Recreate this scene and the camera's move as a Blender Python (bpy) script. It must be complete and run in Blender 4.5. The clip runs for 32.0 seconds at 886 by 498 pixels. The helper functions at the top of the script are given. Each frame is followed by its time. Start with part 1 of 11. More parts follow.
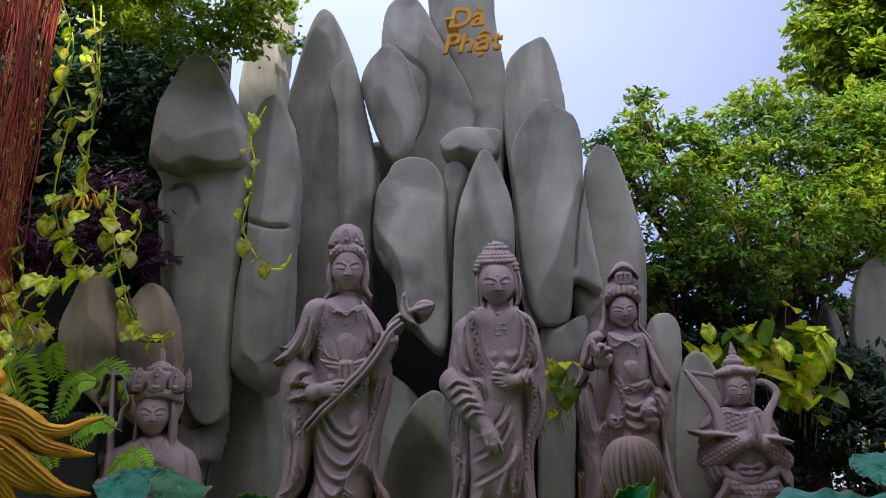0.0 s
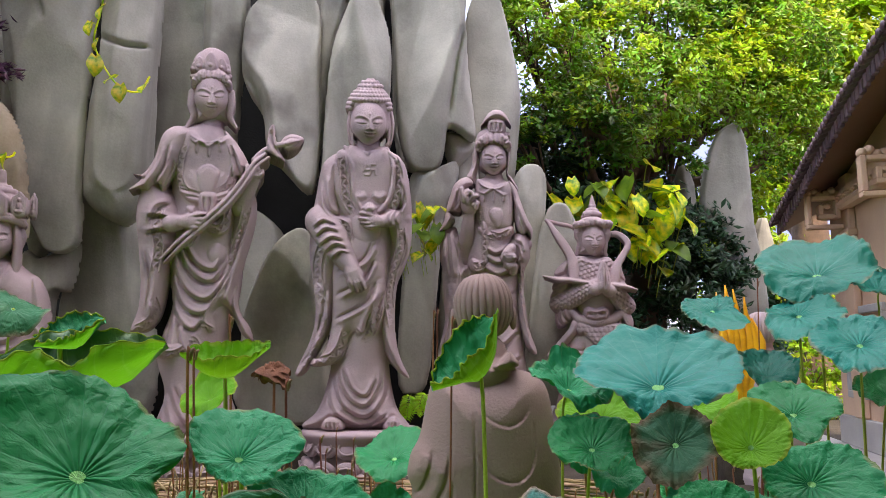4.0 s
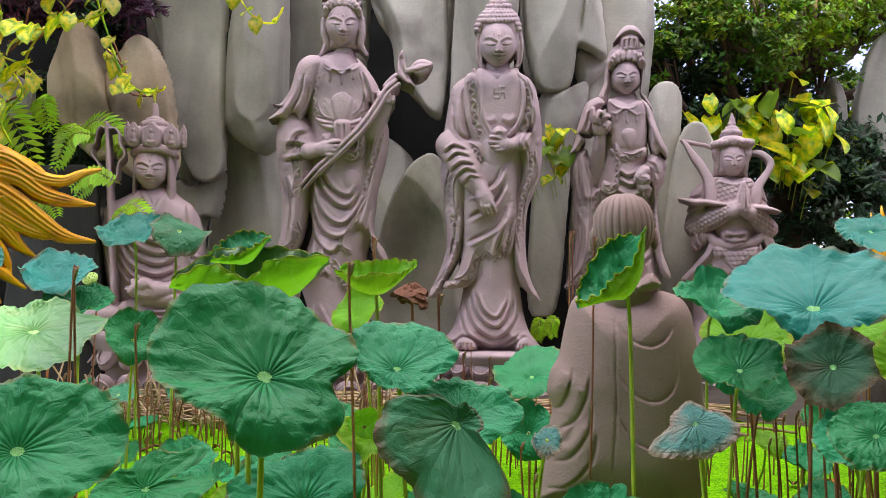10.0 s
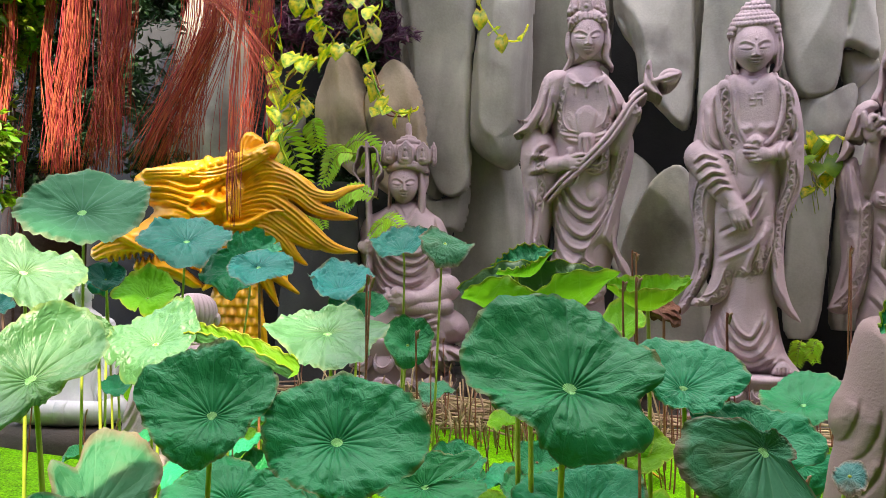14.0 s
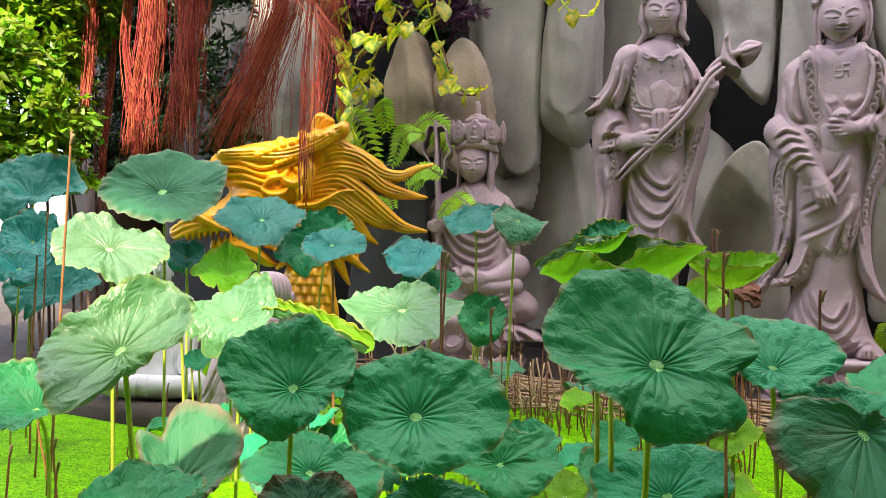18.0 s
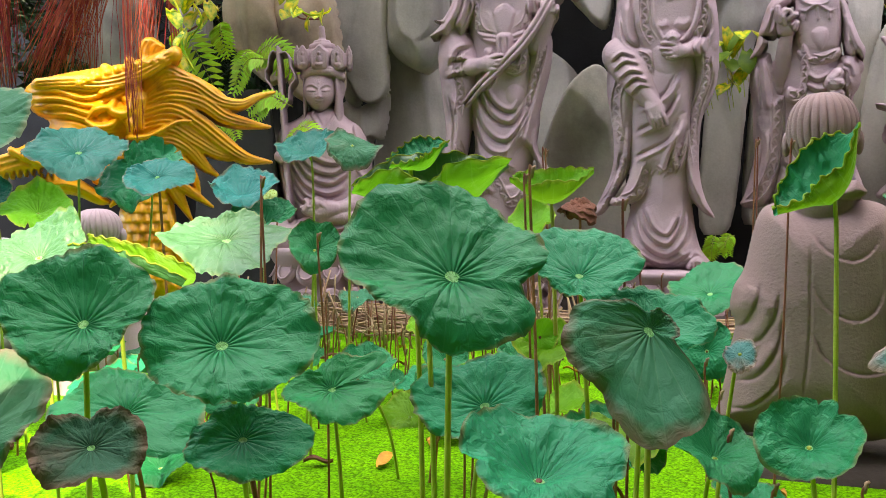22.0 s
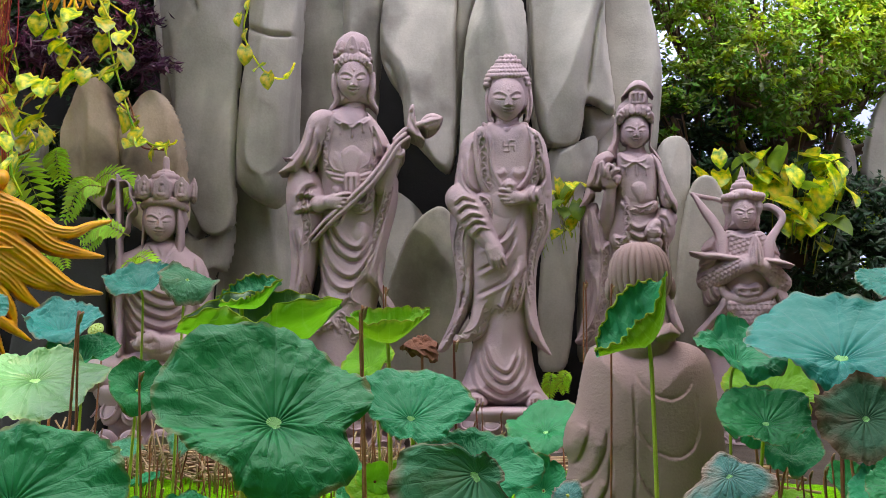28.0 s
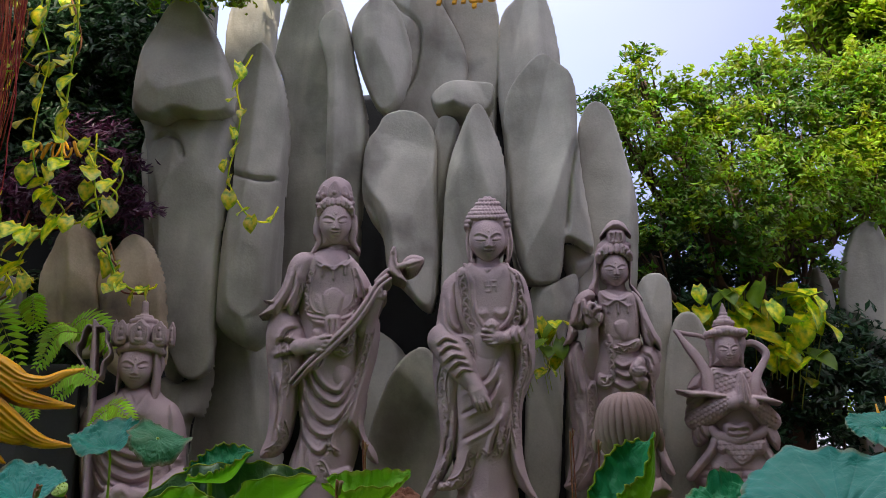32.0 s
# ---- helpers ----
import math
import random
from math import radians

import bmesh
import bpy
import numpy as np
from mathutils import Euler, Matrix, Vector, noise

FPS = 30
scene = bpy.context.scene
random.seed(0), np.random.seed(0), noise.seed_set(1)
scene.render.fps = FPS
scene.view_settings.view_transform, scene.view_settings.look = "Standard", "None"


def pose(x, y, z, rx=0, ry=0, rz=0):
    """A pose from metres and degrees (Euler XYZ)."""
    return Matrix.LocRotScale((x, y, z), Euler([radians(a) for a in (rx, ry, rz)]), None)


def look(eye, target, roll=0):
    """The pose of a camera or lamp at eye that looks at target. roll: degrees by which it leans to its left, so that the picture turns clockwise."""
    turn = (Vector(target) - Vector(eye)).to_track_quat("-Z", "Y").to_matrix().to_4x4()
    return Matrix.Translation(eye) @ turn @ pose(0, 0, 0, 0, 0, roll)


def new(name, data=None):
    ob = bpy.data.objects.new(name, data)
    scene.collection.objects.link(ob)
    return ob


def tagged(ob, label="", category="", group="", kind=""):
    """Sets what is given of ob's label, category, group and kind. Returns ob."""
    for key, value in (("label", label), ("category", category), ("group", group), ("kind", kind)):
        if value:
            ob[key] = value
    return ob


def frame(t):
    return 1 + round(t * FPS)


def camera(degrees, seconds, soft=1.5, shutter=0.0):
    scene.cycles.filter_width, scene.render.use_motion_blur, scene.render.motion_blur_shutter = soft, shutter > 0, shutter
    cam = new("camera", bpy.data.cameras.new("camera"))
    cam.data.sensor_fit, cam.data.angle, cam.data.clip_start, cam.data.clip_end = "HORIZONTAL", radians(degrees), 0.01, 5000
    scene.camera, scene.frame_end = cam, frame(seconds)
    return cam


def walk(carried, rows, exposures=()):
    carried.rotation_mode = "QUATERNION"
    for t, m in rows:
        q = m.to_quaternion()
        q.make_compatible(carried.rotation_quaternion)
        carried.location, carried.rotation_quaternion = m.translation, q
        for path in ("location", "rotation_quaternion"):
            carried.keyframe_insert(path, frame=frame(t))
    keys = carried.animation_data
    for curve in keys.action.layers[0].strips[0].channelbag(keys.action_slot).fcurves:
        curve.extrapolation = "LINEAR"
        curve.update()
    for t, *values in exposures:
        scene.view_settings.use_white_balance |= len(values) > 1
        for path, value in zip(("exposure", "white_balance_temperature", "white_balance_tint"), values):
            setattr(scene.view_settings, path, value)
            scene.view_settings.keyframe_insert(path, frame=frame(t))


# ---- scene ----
from mathutils.bvhtree import BVHTree
EXPOSURES = [(0, 0.84, 6400, 18), (1, 1.25, 6900, 20), (1.5, 1.45, 7000, 20), (3.5, 1.97, 7000, 19), (9, 2.25, 7150, 19), (18, 2.2, 7100, 19), (24, 2.35, 7200, 20), (28, 2.1, 7150, 19), (30.5, 1.75, 7000, 19), (32, 1.08, 6800, 18)]
cam = camera(58.99, 32.0, 0.6)
walk(cam, [
    (0, look((0.2109, -0.0723, 1.1257), (-0.1117, 2.7446, 2.1060), -1.457)),
    (0.5, look((0.2136, -0.0745, 1.1232), (-0.0587, 2.7745, 2.0228), -1.170)),
    (1, look((0.2110, -0.0611, 1.1167), (0.0053, 2.8205, 1.9252), -0.895)),
    (1.5, look((0.2180, -0.0473, 1.1166), (0.0724, 2.8578, 1.8510), -0.757)),
    (2, look((0.2377, -0.0255, 1.1015), (0.1554, 2.8994, 1.7637), -0.592)),
    (2.5, look((0.2544, -0.0082, 1.0731), (0.2312, 2.9299, 1.6789), -0.501)),
    (3, look((0.2345, 0.0173, 1.0546), (0.2879, 2.9669, 1.5992), -0.533)),
    (3.5, look((0.2630, 0.0195, 1.0896), (0.3673, 2.9799, 1.5638), -0.299)),
    (5.5, look((0.2738, -0.0080, 1.0767), (0.4353, 2.9781, 1.3165), -0.466)),
    (6, look((0.2728, -0.0112, 1.0741), (0.4019, 2.9794, 1.2742), -0.590)),
    (6.5, look((0.2666, -0.0081, 1.0725), (0.3481, 2.9864, 1.2355), -0.688)),
    (7, look((0.2597, -0.0063, 1.0699), (0.2904, 2.9905, 1.2051), -0.767)),
    (7.5, look((0.2541, 0.0002, 1.0676), (0.2251, 2.9977, 1.1859), -0.751)),
    (8, look((0.2459, -0.0004, 1.0678), (0.1625, 2.9964, 1.1797), -0.726)),
    (8.5, look((0.2355, 0.0035, 1.0687), (0.0914, 2.9978, 1.1823), -0.630)),
    (9, look((0.2250, 0.0014, 1.0704), (0.0232, 2.9922, 1.1899), -0.558)),
    (9.5, look((0.2139, -0.0027, 1.0697), (-0.0572, 2.9824, 1.1939), -0.310)),
    (10, look((0.2018, -0.0047, 1.0639), (-0.1379, 2.9733, 1.1897), 0.033)),
    (10.5, look((0.1908, -0.0090, 1.0641), (-0.2251, 2.9593, 1.1912), 0.303)),
    (11, look((0.1754, -0.0185, 1.0670), (-0.3326, 2.9352, 1.1995), 0.617)),
    (11.5, look((0.1631, -0.0273, 1.0682), (-0.4377, 2.9087, 1.2060), 0.815)),
    (12, look((0.1444, -0.0348, 1.0681), (-0.5686, 2.8757, 1.2131), 0.947)),
    (12.5, look((0.1239, -0.0397, 1.0673), (-0.6967, 2.8418, 1.2204), 1.034)),
    (13, look((0.1009, -0.0410, 1.0653), (-0.8445, 2.8017, 1.2238), 1.191)),
    (13.5, look((0.0806, -0.0500, 1.0644), (-0.9748, 2.7535, 1.2261), 1.368)),
    (14, look((0.0603, -0.0568, 1.0633), (-1.1068, 2.7020, 1.2267), 1.635)),
    (14.5, look((0.0449, -0.0581, 1.0617), (-1.2095, 2.6624, 1.2224), 1.754)),
    (15, look((0.0307, -0.0584, 1.0585), (-1.2941, 2.6289, 1.2109), 1.861)),
    (15.5, look((0.0257, -0.0549, 1.0547), (-1.3392, 2.6128, 1.1981), 1.901)),
    (17.5, look((0.0209, -0.0435, 1.0498), (-1.3874, 2.6033, 1.1570), 2.088)),
    (18, look((0.0236, -0.0454, 1.0481), (-1.3717, 2.6091, 1.1317), 1.806)),
    (18.5, look((0.0418, -0.0296, 1.0415), (-1.3181, 2.6442, 1.0798), 1.286)),
    (19, look((0.0686, -0.0059, 1.0353), (-1.2412, 2.6931, 1.0273), 0.858)),
    (19.5, look((0.0910, 0.0144, 1.0351), (-1.1577, 2.7416, 0.9769), 0.433)),
    (20, look((0.1060, 0.0230, 1.0318), (-1.0975, 2.7692, 0.9317), 0.066)),
    (20.5, look((0.1074, 0.0238, 1.0259), (-1.0378, 2.7928, 0.8808), -0.214)),
    (21, look((0.1106, 0.0299, 1.0226), (-0.9725, 2.8221, 0.8480), -0.298)),
    (21.5, look((0.1219, 0.0388, 1.0206), (-0.8889, 2.8576, 0.8397), -0.436)),
    (22, look((0.1314, 0.0503, 1.0184), (-0.7936, 2.8992, 0.8498), -0.409)),
    (22.5, look((0.1382, 0.0559, 1.0169), (-0.7120, 2.9295, 0.8771), -0.271)),
    (23, look((0.1406, 0.0595, 1.0169), (-0.6342, 2.9562, 0.9208), -0.069)),
    (23.5, look((0.1414, 0.0607, 1.0187), (-0.5706, 2.9746, 0.9710), 0.111)),
    (24, look((0.1458, 0.0614, 1.0209), (-0.5011, 2.9908, 1.0295), 0.236)),
    (24.5, look((0.1495, 0.0677, 1.0182), (-0.4437, 3.0080, 1.0718), 0.254)),
    (25, look((0.1567, 0.0723, 1.0207), (-0.3828, 3.0217, 1.1207), 0.186)),
    (25.5, look((0.1597, 0.0765, 1.0240), (-0.3388, 3.0314, 1.1658), 0.223)),
    (27.5, look((0.1680, 0.0665, 1.0328), (-0.2146, 3.0256, 1.3444), 0.206)),
    (28, look((0.1725, 0.0574, 1.0338), (-0.1926, 3.0154, 1.3765), 0.148)),
    (28.5, look((0.1781, 0.0593, 1.0379), (-0.1712, 3.0146, 1.4176), 0.102)),
    (29, look((0.1817, 0.0604, 1.0419), (-0.1527, 3.0119, 1.4619), 0.130)),
    (29.5, look((0.1818, 0.0552, 1.0495), (-0.1355, 3.0010, 1.5208), 0.202)),
    (30, look((0.1843, 0.0502, 1.0585), (-0.1270, 2.9872, 1.5849), 0.240)),
    (30.5, look((0.1899, 0.0519, 1.0761), (-0.1216, 2.9780, 1.6601), 0.226)),
    (31, look((0.1941, 0.0592, 1.1022), (-0.1192, 2.9698, 1.7581), 0.121)),
    (31.5, look((0.1920, 0.0677, 1.0959), (-0.1106, 2.9572, 1.8439), -0.367)),
    (32, look((0.1819, 0.0817, 1.1166), (-0.1062, 2.9479, 1.9546), -0.824)),
], EXPOSURES)
# ---- sky and sun ----
world = bpy.data.worlds.new("daylight")
scene.world = world
world.use_nodes = True
wn = world.node_tree
sky = wn.nodes.new("ShaderNodeTexSky")
sky.sky_type = "NISHITA"
sky.sun_disc = False
SUN_EL, SUN_ROT = radians(45), radians(160)
sky.sun_elevation, sky.sun_rotation = SUN_EL, SUN_ROT
sky.air_density, sky.dust_density = 1.2, 0.4
wn.nodes["Background"].inputs[1].default_value = 0.15
# thin bright cloud drifts over the blue
co = wn.nodes.new("ShaderNodeTexCoord")
stretch = wn.nodes.new("ShaderNodeMapping")
stretch.inputs["Scale"].default_value = (1.0, 1.0, 2.2)
drift = wn.nodes.new("ShaderNodeTexNoise")
drift.inputs["Scale"].default_value, drift.inputs["Detail"].default_value, drift.inputs["Roughness"].default_value = 1.2, 4, 0.45
veil = wn.nodes.new("ShaderNodeMapRange")
veil.inputs[1].default_value, veil.inputs[2].default_value = 0.2, 0.9
veil.inputs[3].default_value, veil.inputs[4].default_value = 0.15, 1.0
cloud = wn.nodes.new("ShaderNodeMix")
cloud.data_type = "RGBA"
# the veil is brightest overhead and fades to a lavender blue low down
dome, rise = wn.nodes.new("ShaderNodeMix"), wn.nodes.new("ShaderNodeMath")
dome.data_type = "RGBA"
dome.inputs[6].default_value, dome.inputs[7].default_value = (1.8, 2.1, 4.4, 1), (18.5, 18.5, 19.0, 1)
rise.operation = "POWER"
rise.inputs[1].default_value = 3.0
rise.use_clamp = True
wn.links.new(co.outputs["Generated"], stretch.inputs[0]), wn.links.new(stretch.outputs[0], drift.inputs["Vector"])
side = wn.nodes.new("ShaderNodeSeparateXYZ")
thicker = wn.nodes.new("ShaderNodeMath")
thicker.operation = "MULTIPLY_ADD"
thicker.inputs[1].default_value = 0.45
wn.links.new(co.outputs["Generated"], side.inputs[0]), wn.links.new(side.outputs[0], thicker.inputs[0]), wn.links.new(drift.outputs["Fac"], thicker.inputs[2])
wn.links.new(thicker.outputs[0], veil.inputs[0])
# the cloud thins towards the east, so the west side of the dome is brighter
west, glow = wn.nodes.new("ShaderNodeMapRange"), wn.nodes.new("ShaderNodeMix")
west.inputs[1].default_value, west.inputs[2].default_value = 0.3, -0.9
west.inputs[3].default_value, west.inputs[4].default_value = 0.55, 2.3
glow.data_type, glow.blend_type, glow.inputs[0].default_value = "RGBA", "MULTIPLY", 1.0
wn.links.new(side.outputs[0], west.inputs[0]), wn.links.new(dome.outputs[2], glow.inputs[6]), wn.links.new(west.outputs[0], glow.inputs[7])
wn.links.new(side.outputs[2], rise.inputs[0]), wn.links.new(rise.outputs[0], dome.inputs[0]), wn.links.new(glow.outputs[2], cloud.inputs[7]), wn.links.new(veil.outputs[0], cloud.inputs[0])
wn.links.new(sky.outputs[0], cloud.inputs[6]), wn.links.new(cloud.outputs[2], wn.nodes["Background"].inputs[0])
sun = new("sun", bpy.data.lights.new("sun", "SUN"))
sun.data.energy, sun.data.angle, sun.data.color = 3.0, radians(1.5), (1.0, 0.92, 0.78)
sun_from = Vector((math.sin(SUN_ROT) * math.cos(SUN_EL), math.cos(SUN_ROT) * math.cos(SUN_EL), math.sin(SUN_EL)))
sun.matrix_world = look(sun_from * 40, (0, 0, 0))
# ---- materials ----
def mat(name, low, high, rough=0.7, scale=6.0, fine=60.0, bump=0.2, metal=0.0, island=0.0, obvar=0.0, trans=0.0, spec=0.4, coat=0.0, stain=None, stain_scale=1.2, stain_at=0.55, contrast=1.5):
    """Procedural surface: two scales of noise between two colours, bump, and optional stains, translucency and variation."""
    m = bpy.data.materials.new(name)
    m.use_nodes = True
    t = m.node_tree
    n, ln = t.nodes, t.links
    b = n["Principled BSDF"]
    co = n.new("ShaderNodeTexCoord").outputs["Object"]
    big, small = n.new("ShaderNodeTexNoise"), n.new("ShaderNodeTexNoise")
    big.inputs["Scale"].default_value, big.inputs["Detail"].default_value = scale, 6
    small.inputs["Scale"].default_value, small.inputs["Detail"].default_value = fine, 4
    ln.new(co, big.inputs["Vector"]), ln.new(co, small.inputs["Vector"])
    add = n.new("ShaderNodeMath")
    add.operation = "MULTIPLY_ADD"
    ln.new(small.outputs["Fac"], add.inputs[0])
    add.inputs[1].default_value = 0.35
    sub = n.new("ShaderNodeMath")
    sub.operation = "MULTIPLY_ADD"
    ln.new(big.outputs["Fac"], sub.inputs[0])
    sub.inputs[1].default_value, sub.inputs[2].default_value = contrast, 0.33 - 0.5 * contrast
    ln.new(sub.outputs[0], add.inputs[2])
    ramp = n.new("ShaderNodeMix")
    ramp.data_type = "RGBA"
    ramp.inputs[6].default_value, ramp.inputs[7].default_value = (*low, 1), (*high, 1)
    ln.new(add.outputs[0], ramp.inputs[0])
    col = ramp.outputs[2]
    if stain:
        sn = n.new("ShaderNodeTexNoise")
        sn.inputs["Scale"].default_value, sn.inputs["Detail"].default_value = stain_scale, 8
        ln.new(co, sn.inputs["Vector"])
        mr = n.new("ShaderNodeMapRange")
        mr.inputs[1].default_value, mr.inputs[2].default_value = stain_at, stain_at + 0.16
        ln.new(sn.outputs["Fac"], mr.inputs[0])
        mx = n.new("ShaderNodeMix")
        mx.data_type = "RGBA"
        mx.inputs[7].default_value = (*stain, 1)
        ln.new(mr.outputs[0], mx.inputs[0]), ln.new(col, mx.inputs[6])
        col = mx.outputs[2]
    if island or obvar:
        src = n.new("ShaderNodeNewGeometry").outputs["Random Per Island"] if island else n.new("ShaderNodeObjectInfo").outputs["Random"]
        amount = island or obvar
        mr = n.new("ShaderNodeMapRange")
        mr.inputs[3].default_value, mr.inputs[4].default_value = 1 - amount, 1 + amount
        ln.new(src, mr.inputs[0])
        hs = n.new("ShaderNodeHueSaturation")
        ln.new(col, hs.inputs["Color"]), ln.new(mr.outputs[0], hs.inputs["Value"])
        mr2 = n.new("ShaderNodeMapRange")
        mr2.inputs[3].default_value, mr2.inputs[4].default_value = 0.5 - 0.1 * amount, 0.5 + 0.035 * amount
        ln.new(src, mr2.inputs[0]), ln.new(mr2.outputs[0], hs.inputs["Hue"])
        col = hs.outputs[0]
    ln.new(col, b.inputs["Base Color"])
    b.inputs["Roughness"].default_value, b.inputs["Metallic"].default_value = rough, metal
    b.inputs["Specular IOR Level"].default_value, b.inputs["Coat Weight"].default_value = spec, coat
    if bump:
        bp = n.new("ShaderNodeBump")
        bp.inputs["Strength"].default_value, bp.inputs["Distance"].default_value = bump, 0.02
        ln.new(add.outputs[0], bp.inputs["Height"]), ln.new(bp.outputs[0], b.inputs["Normal"])
    if trans:
        tr, mix = n.new("ShaderNodeBsdfTranslucent"), n.new("ShaderNodeMixShader")
        ln.new(col, tr.inputs["Color"])
        mix.inputs[0].default_value = trans
        ln.new(b.outputs[0], mix.inputs[1]), ln.new(tr.outputs[0], mix.inputs[2])
        ln.new(mix.outputs[0], n["Material Output"].inputs["Surface"])
    return m


def leaf_mat(name, blade, rim, vein, rough=0.42, trans=0.06, rim_from=0.8, dry=None, spec=0.2):
    """Round leaf blade: veins that run out from the centre, a paler eye, a rim of another colour and blotches."""
    m = mat(name, tuple(0.84 * c for c in blade), tuple(1.12 * c for c in blade), rough, 3, 40, 0.25, trans=0, obvar=0.22, stain=dry, stain_scale=7, stain_at=0.56, spec=spec)
    t = m.node_tree
    n, ln = t.nodes, t.links
    b = n["Principled BSDF"]
    base = b.inputs["Base Color"].links[0].from_socket
    uv = n.new("ShaderNodeUVMap")
    sep = n.new("ShaderNodeSeparateXYZ")
    ln.new(uv.outputs[0], sep.inputs[0])

    def math_node(op, a, c=None, d=None):
        k = n.new("ShaderNodeMath")
        k.operation = op
        for i, v in enumerate((a, c, d)):
            if v is not None:
                if isinstance(v, (int, float)):
                    k.inputs[i].default_value = v
                else:
                    ln.new(v, k.inputs[i])
        return k.outputs[0]

    wave = math_node("ABSOLUTE", math_node("SINE", math_node("MULTIPLY", sep.outputs[0], math.pi * 21)))
    line = math_node("SUBTRACT", 1.0, math_node("MINIMUM", math_node("MULTIPLY", math_node("MULTIPLY", wave, math_node("MAXIMUM", sep.outputs[1], 0.12)), 9.0), 1.0))
    line = math_node("MULTIPLY", line, math_node("SUBTRACT", 1.0, math_node("MULTIPLY", sep.outputs[1], 0.55)))
    eye = math_node("LESS_THAN", sep.outputs[1], 0.07)
    fac = math_node("MULTIPLY", line, 0.3)
    mx = n.new("ShaderNodeMix")
    mx.data_type = "RGBA"
    mx.inputs[7].default_value = (*vein, 1)
    ln.new(fac, mx.inputs[0]), ln.new(base, mx.inputs[6])
    edge = n.new("ShaderNodeMapRange")
    edge.inputs[1].default_value, edge.inputs[2].default_value = rim_from, 1.02
    nz = n.new("ShaderNodeTexNoise")
    nz.inputs["Scale"].default_value, nz.inputs["Detail"].default_value = 16, 6
    ln.new(n.new("ShaderNodeTexCoord").outputs["Object"], nz.inputs["Vector"])
    ln.new(math_node("ADD", sep.outputs[1], math_node("MULTIPLY", math_node("SUBTRACT", nz.outputs["Fac"], 0.5), 0.3)), edge.inputs[0])
    mx2 = n.new("ShaderNodeMix")
    mx2.data_type = "RGBA"
    mx2.inputs[7].default_value = (*rim, 1)
    ln.new(edge.outputs[0], mx2.inputs[0]), ln.new(mx.outputs[2], mx2.inputs[6])
    mx3 = n.new("ShaderNodeMix")
    mx3.data_type = "RGBA"
    mx3.inputs[7].default_value = (0.3, 0.62, 0.24, 1)
    ln.new(eye, mx3.inputs[0]), ln.new(mx2.outputs[2], mx3.inputs[6])
    mx2 = mx3
    ln.new(mx2.outputs[2], b.inputs["Base Color"])
    bp = n.new("ShaderNodeBump")
    bp.inputs["Strength"].default_value, bp.inputs["Distance"].default_value = 1.0, 0.02
    crease = n.new("ShaderNodeTexNoise")
    crease.noise_type = "RIDGED_MULTIFRACTAL"
    crease.inputs["Scale"].default_value, crease.inputs["Detail"].default_value = 20, 3
    ln.new(n.new("ShaderNodeTexCoord").outputs["Object"], crease.inputs["Vector"])
    # wrinkles that run outwards between the veins
    fan, pos = n.new("ShaderNodeTexNoise"), n.new("ShaderNodeCombineXYZ")
    fan.inputs["Scale"].default_value, fan.inputs["Detail"].default_value, fan.inputs["Distortion"].default_value = 1.0, 3, 0.6
    ln.new(math_node("MULTIPLY", sep.outputs[0], 38.0), pos.inputs[0]), ln.new(math_node("MULTIPLY", sep.outputs[1], 7.0), pos.inputs[1])
    ln.new(pos.outputs[0], fan.inputs["Vector"])
    height = math_node("ADD", math_node("MULTIPLY", line, -0.04), math_node("MULTIPLY", nz.outputs["Fac"], 0.25))
    height = math_node("ADD", height, math_node("MULTIPLY", math_node("MULTIPLY", fan.outputs["Fac"], sep.outputs[1]), 0.45))
    ln.new(math_node("ADD", height, math_node("MULTIPLY", math_node("MULTIPLY", crease.outputs["Fac"], sep.outputs[1]), 0.11)), bp.inputs["Height"])
    ln.new(bp.outputs[0], b.inputs["Normal"])
    tr, mix = n.new("ShaderNodeBsdfTranslucent"), n.new("ShaderNodeMixShader")
    ln.new(mx2.outputs[2], tr.inputs["Color"])
    mix.inputs[0].default_value = trans
    ln.new(b.outputs[0], mix.inputs[1]), ln.new(tr.outputs[0], mix.inputs[2])
    ln.new(mix.outputs[0], n["Material Output"].inputs["Surface"])
    return m


ROCK = mat("cast_rock", (0.29, 0.278, 0.218), (0.6, 0.575, 0.47), 0.75, 1.3, 45, 0.35, contrast=2.2, stain=(0.13, 0.117, 0.1), stain_scale=0.9, stain_at=0.56)
# rain streaks run down the columns
def streaks(m, dark, at=0.5, scale=(2.2, 2.2, 0.4)):
    n, ln = m.node_tree.nodes, m.node_tree.links
    b = n["Principled BSDF"]
    base = b.inputs["Base Color"].links[0].from_socket
    mp, nz, mr, mx = n.new("ShaderNodeMapping"), n.new("ShaderNodeTexNoise"), n.new("ShaderNodeMapRange"), n.new("ShaderNodeMix")
    mp.inputs["Scale"].default_value = scale
    nz.inputs["Scale"].default_value, nz.inputs["Detail"].default_value, nz.inputs["Distortion"].default_value = 1.0, 7, 0.4
    ln.new(n.new("ShaderNodeTexCoord").outputs["Object"], mp.inputs[0]), ln.new(mp.outputs[0], nz.inputs["Vector"])
    mr.inputs[1].default_value, mr.inputs[2].default_value, mr.inputs[4].default_value = at, at + 0.25, 0.55
    ln.new(nz.outputs["Fac"], mr.inputs[0])
    mx.data_type = "RGBA"
    mx.inputs[7].default_value = (*dark, 1)
    ln.new(mr.outputs[0], mx.inputs[0]), ln.new(base, mx.inputs[6]), ln.new(mx.outputs[2], b.inputs["Base Color"])


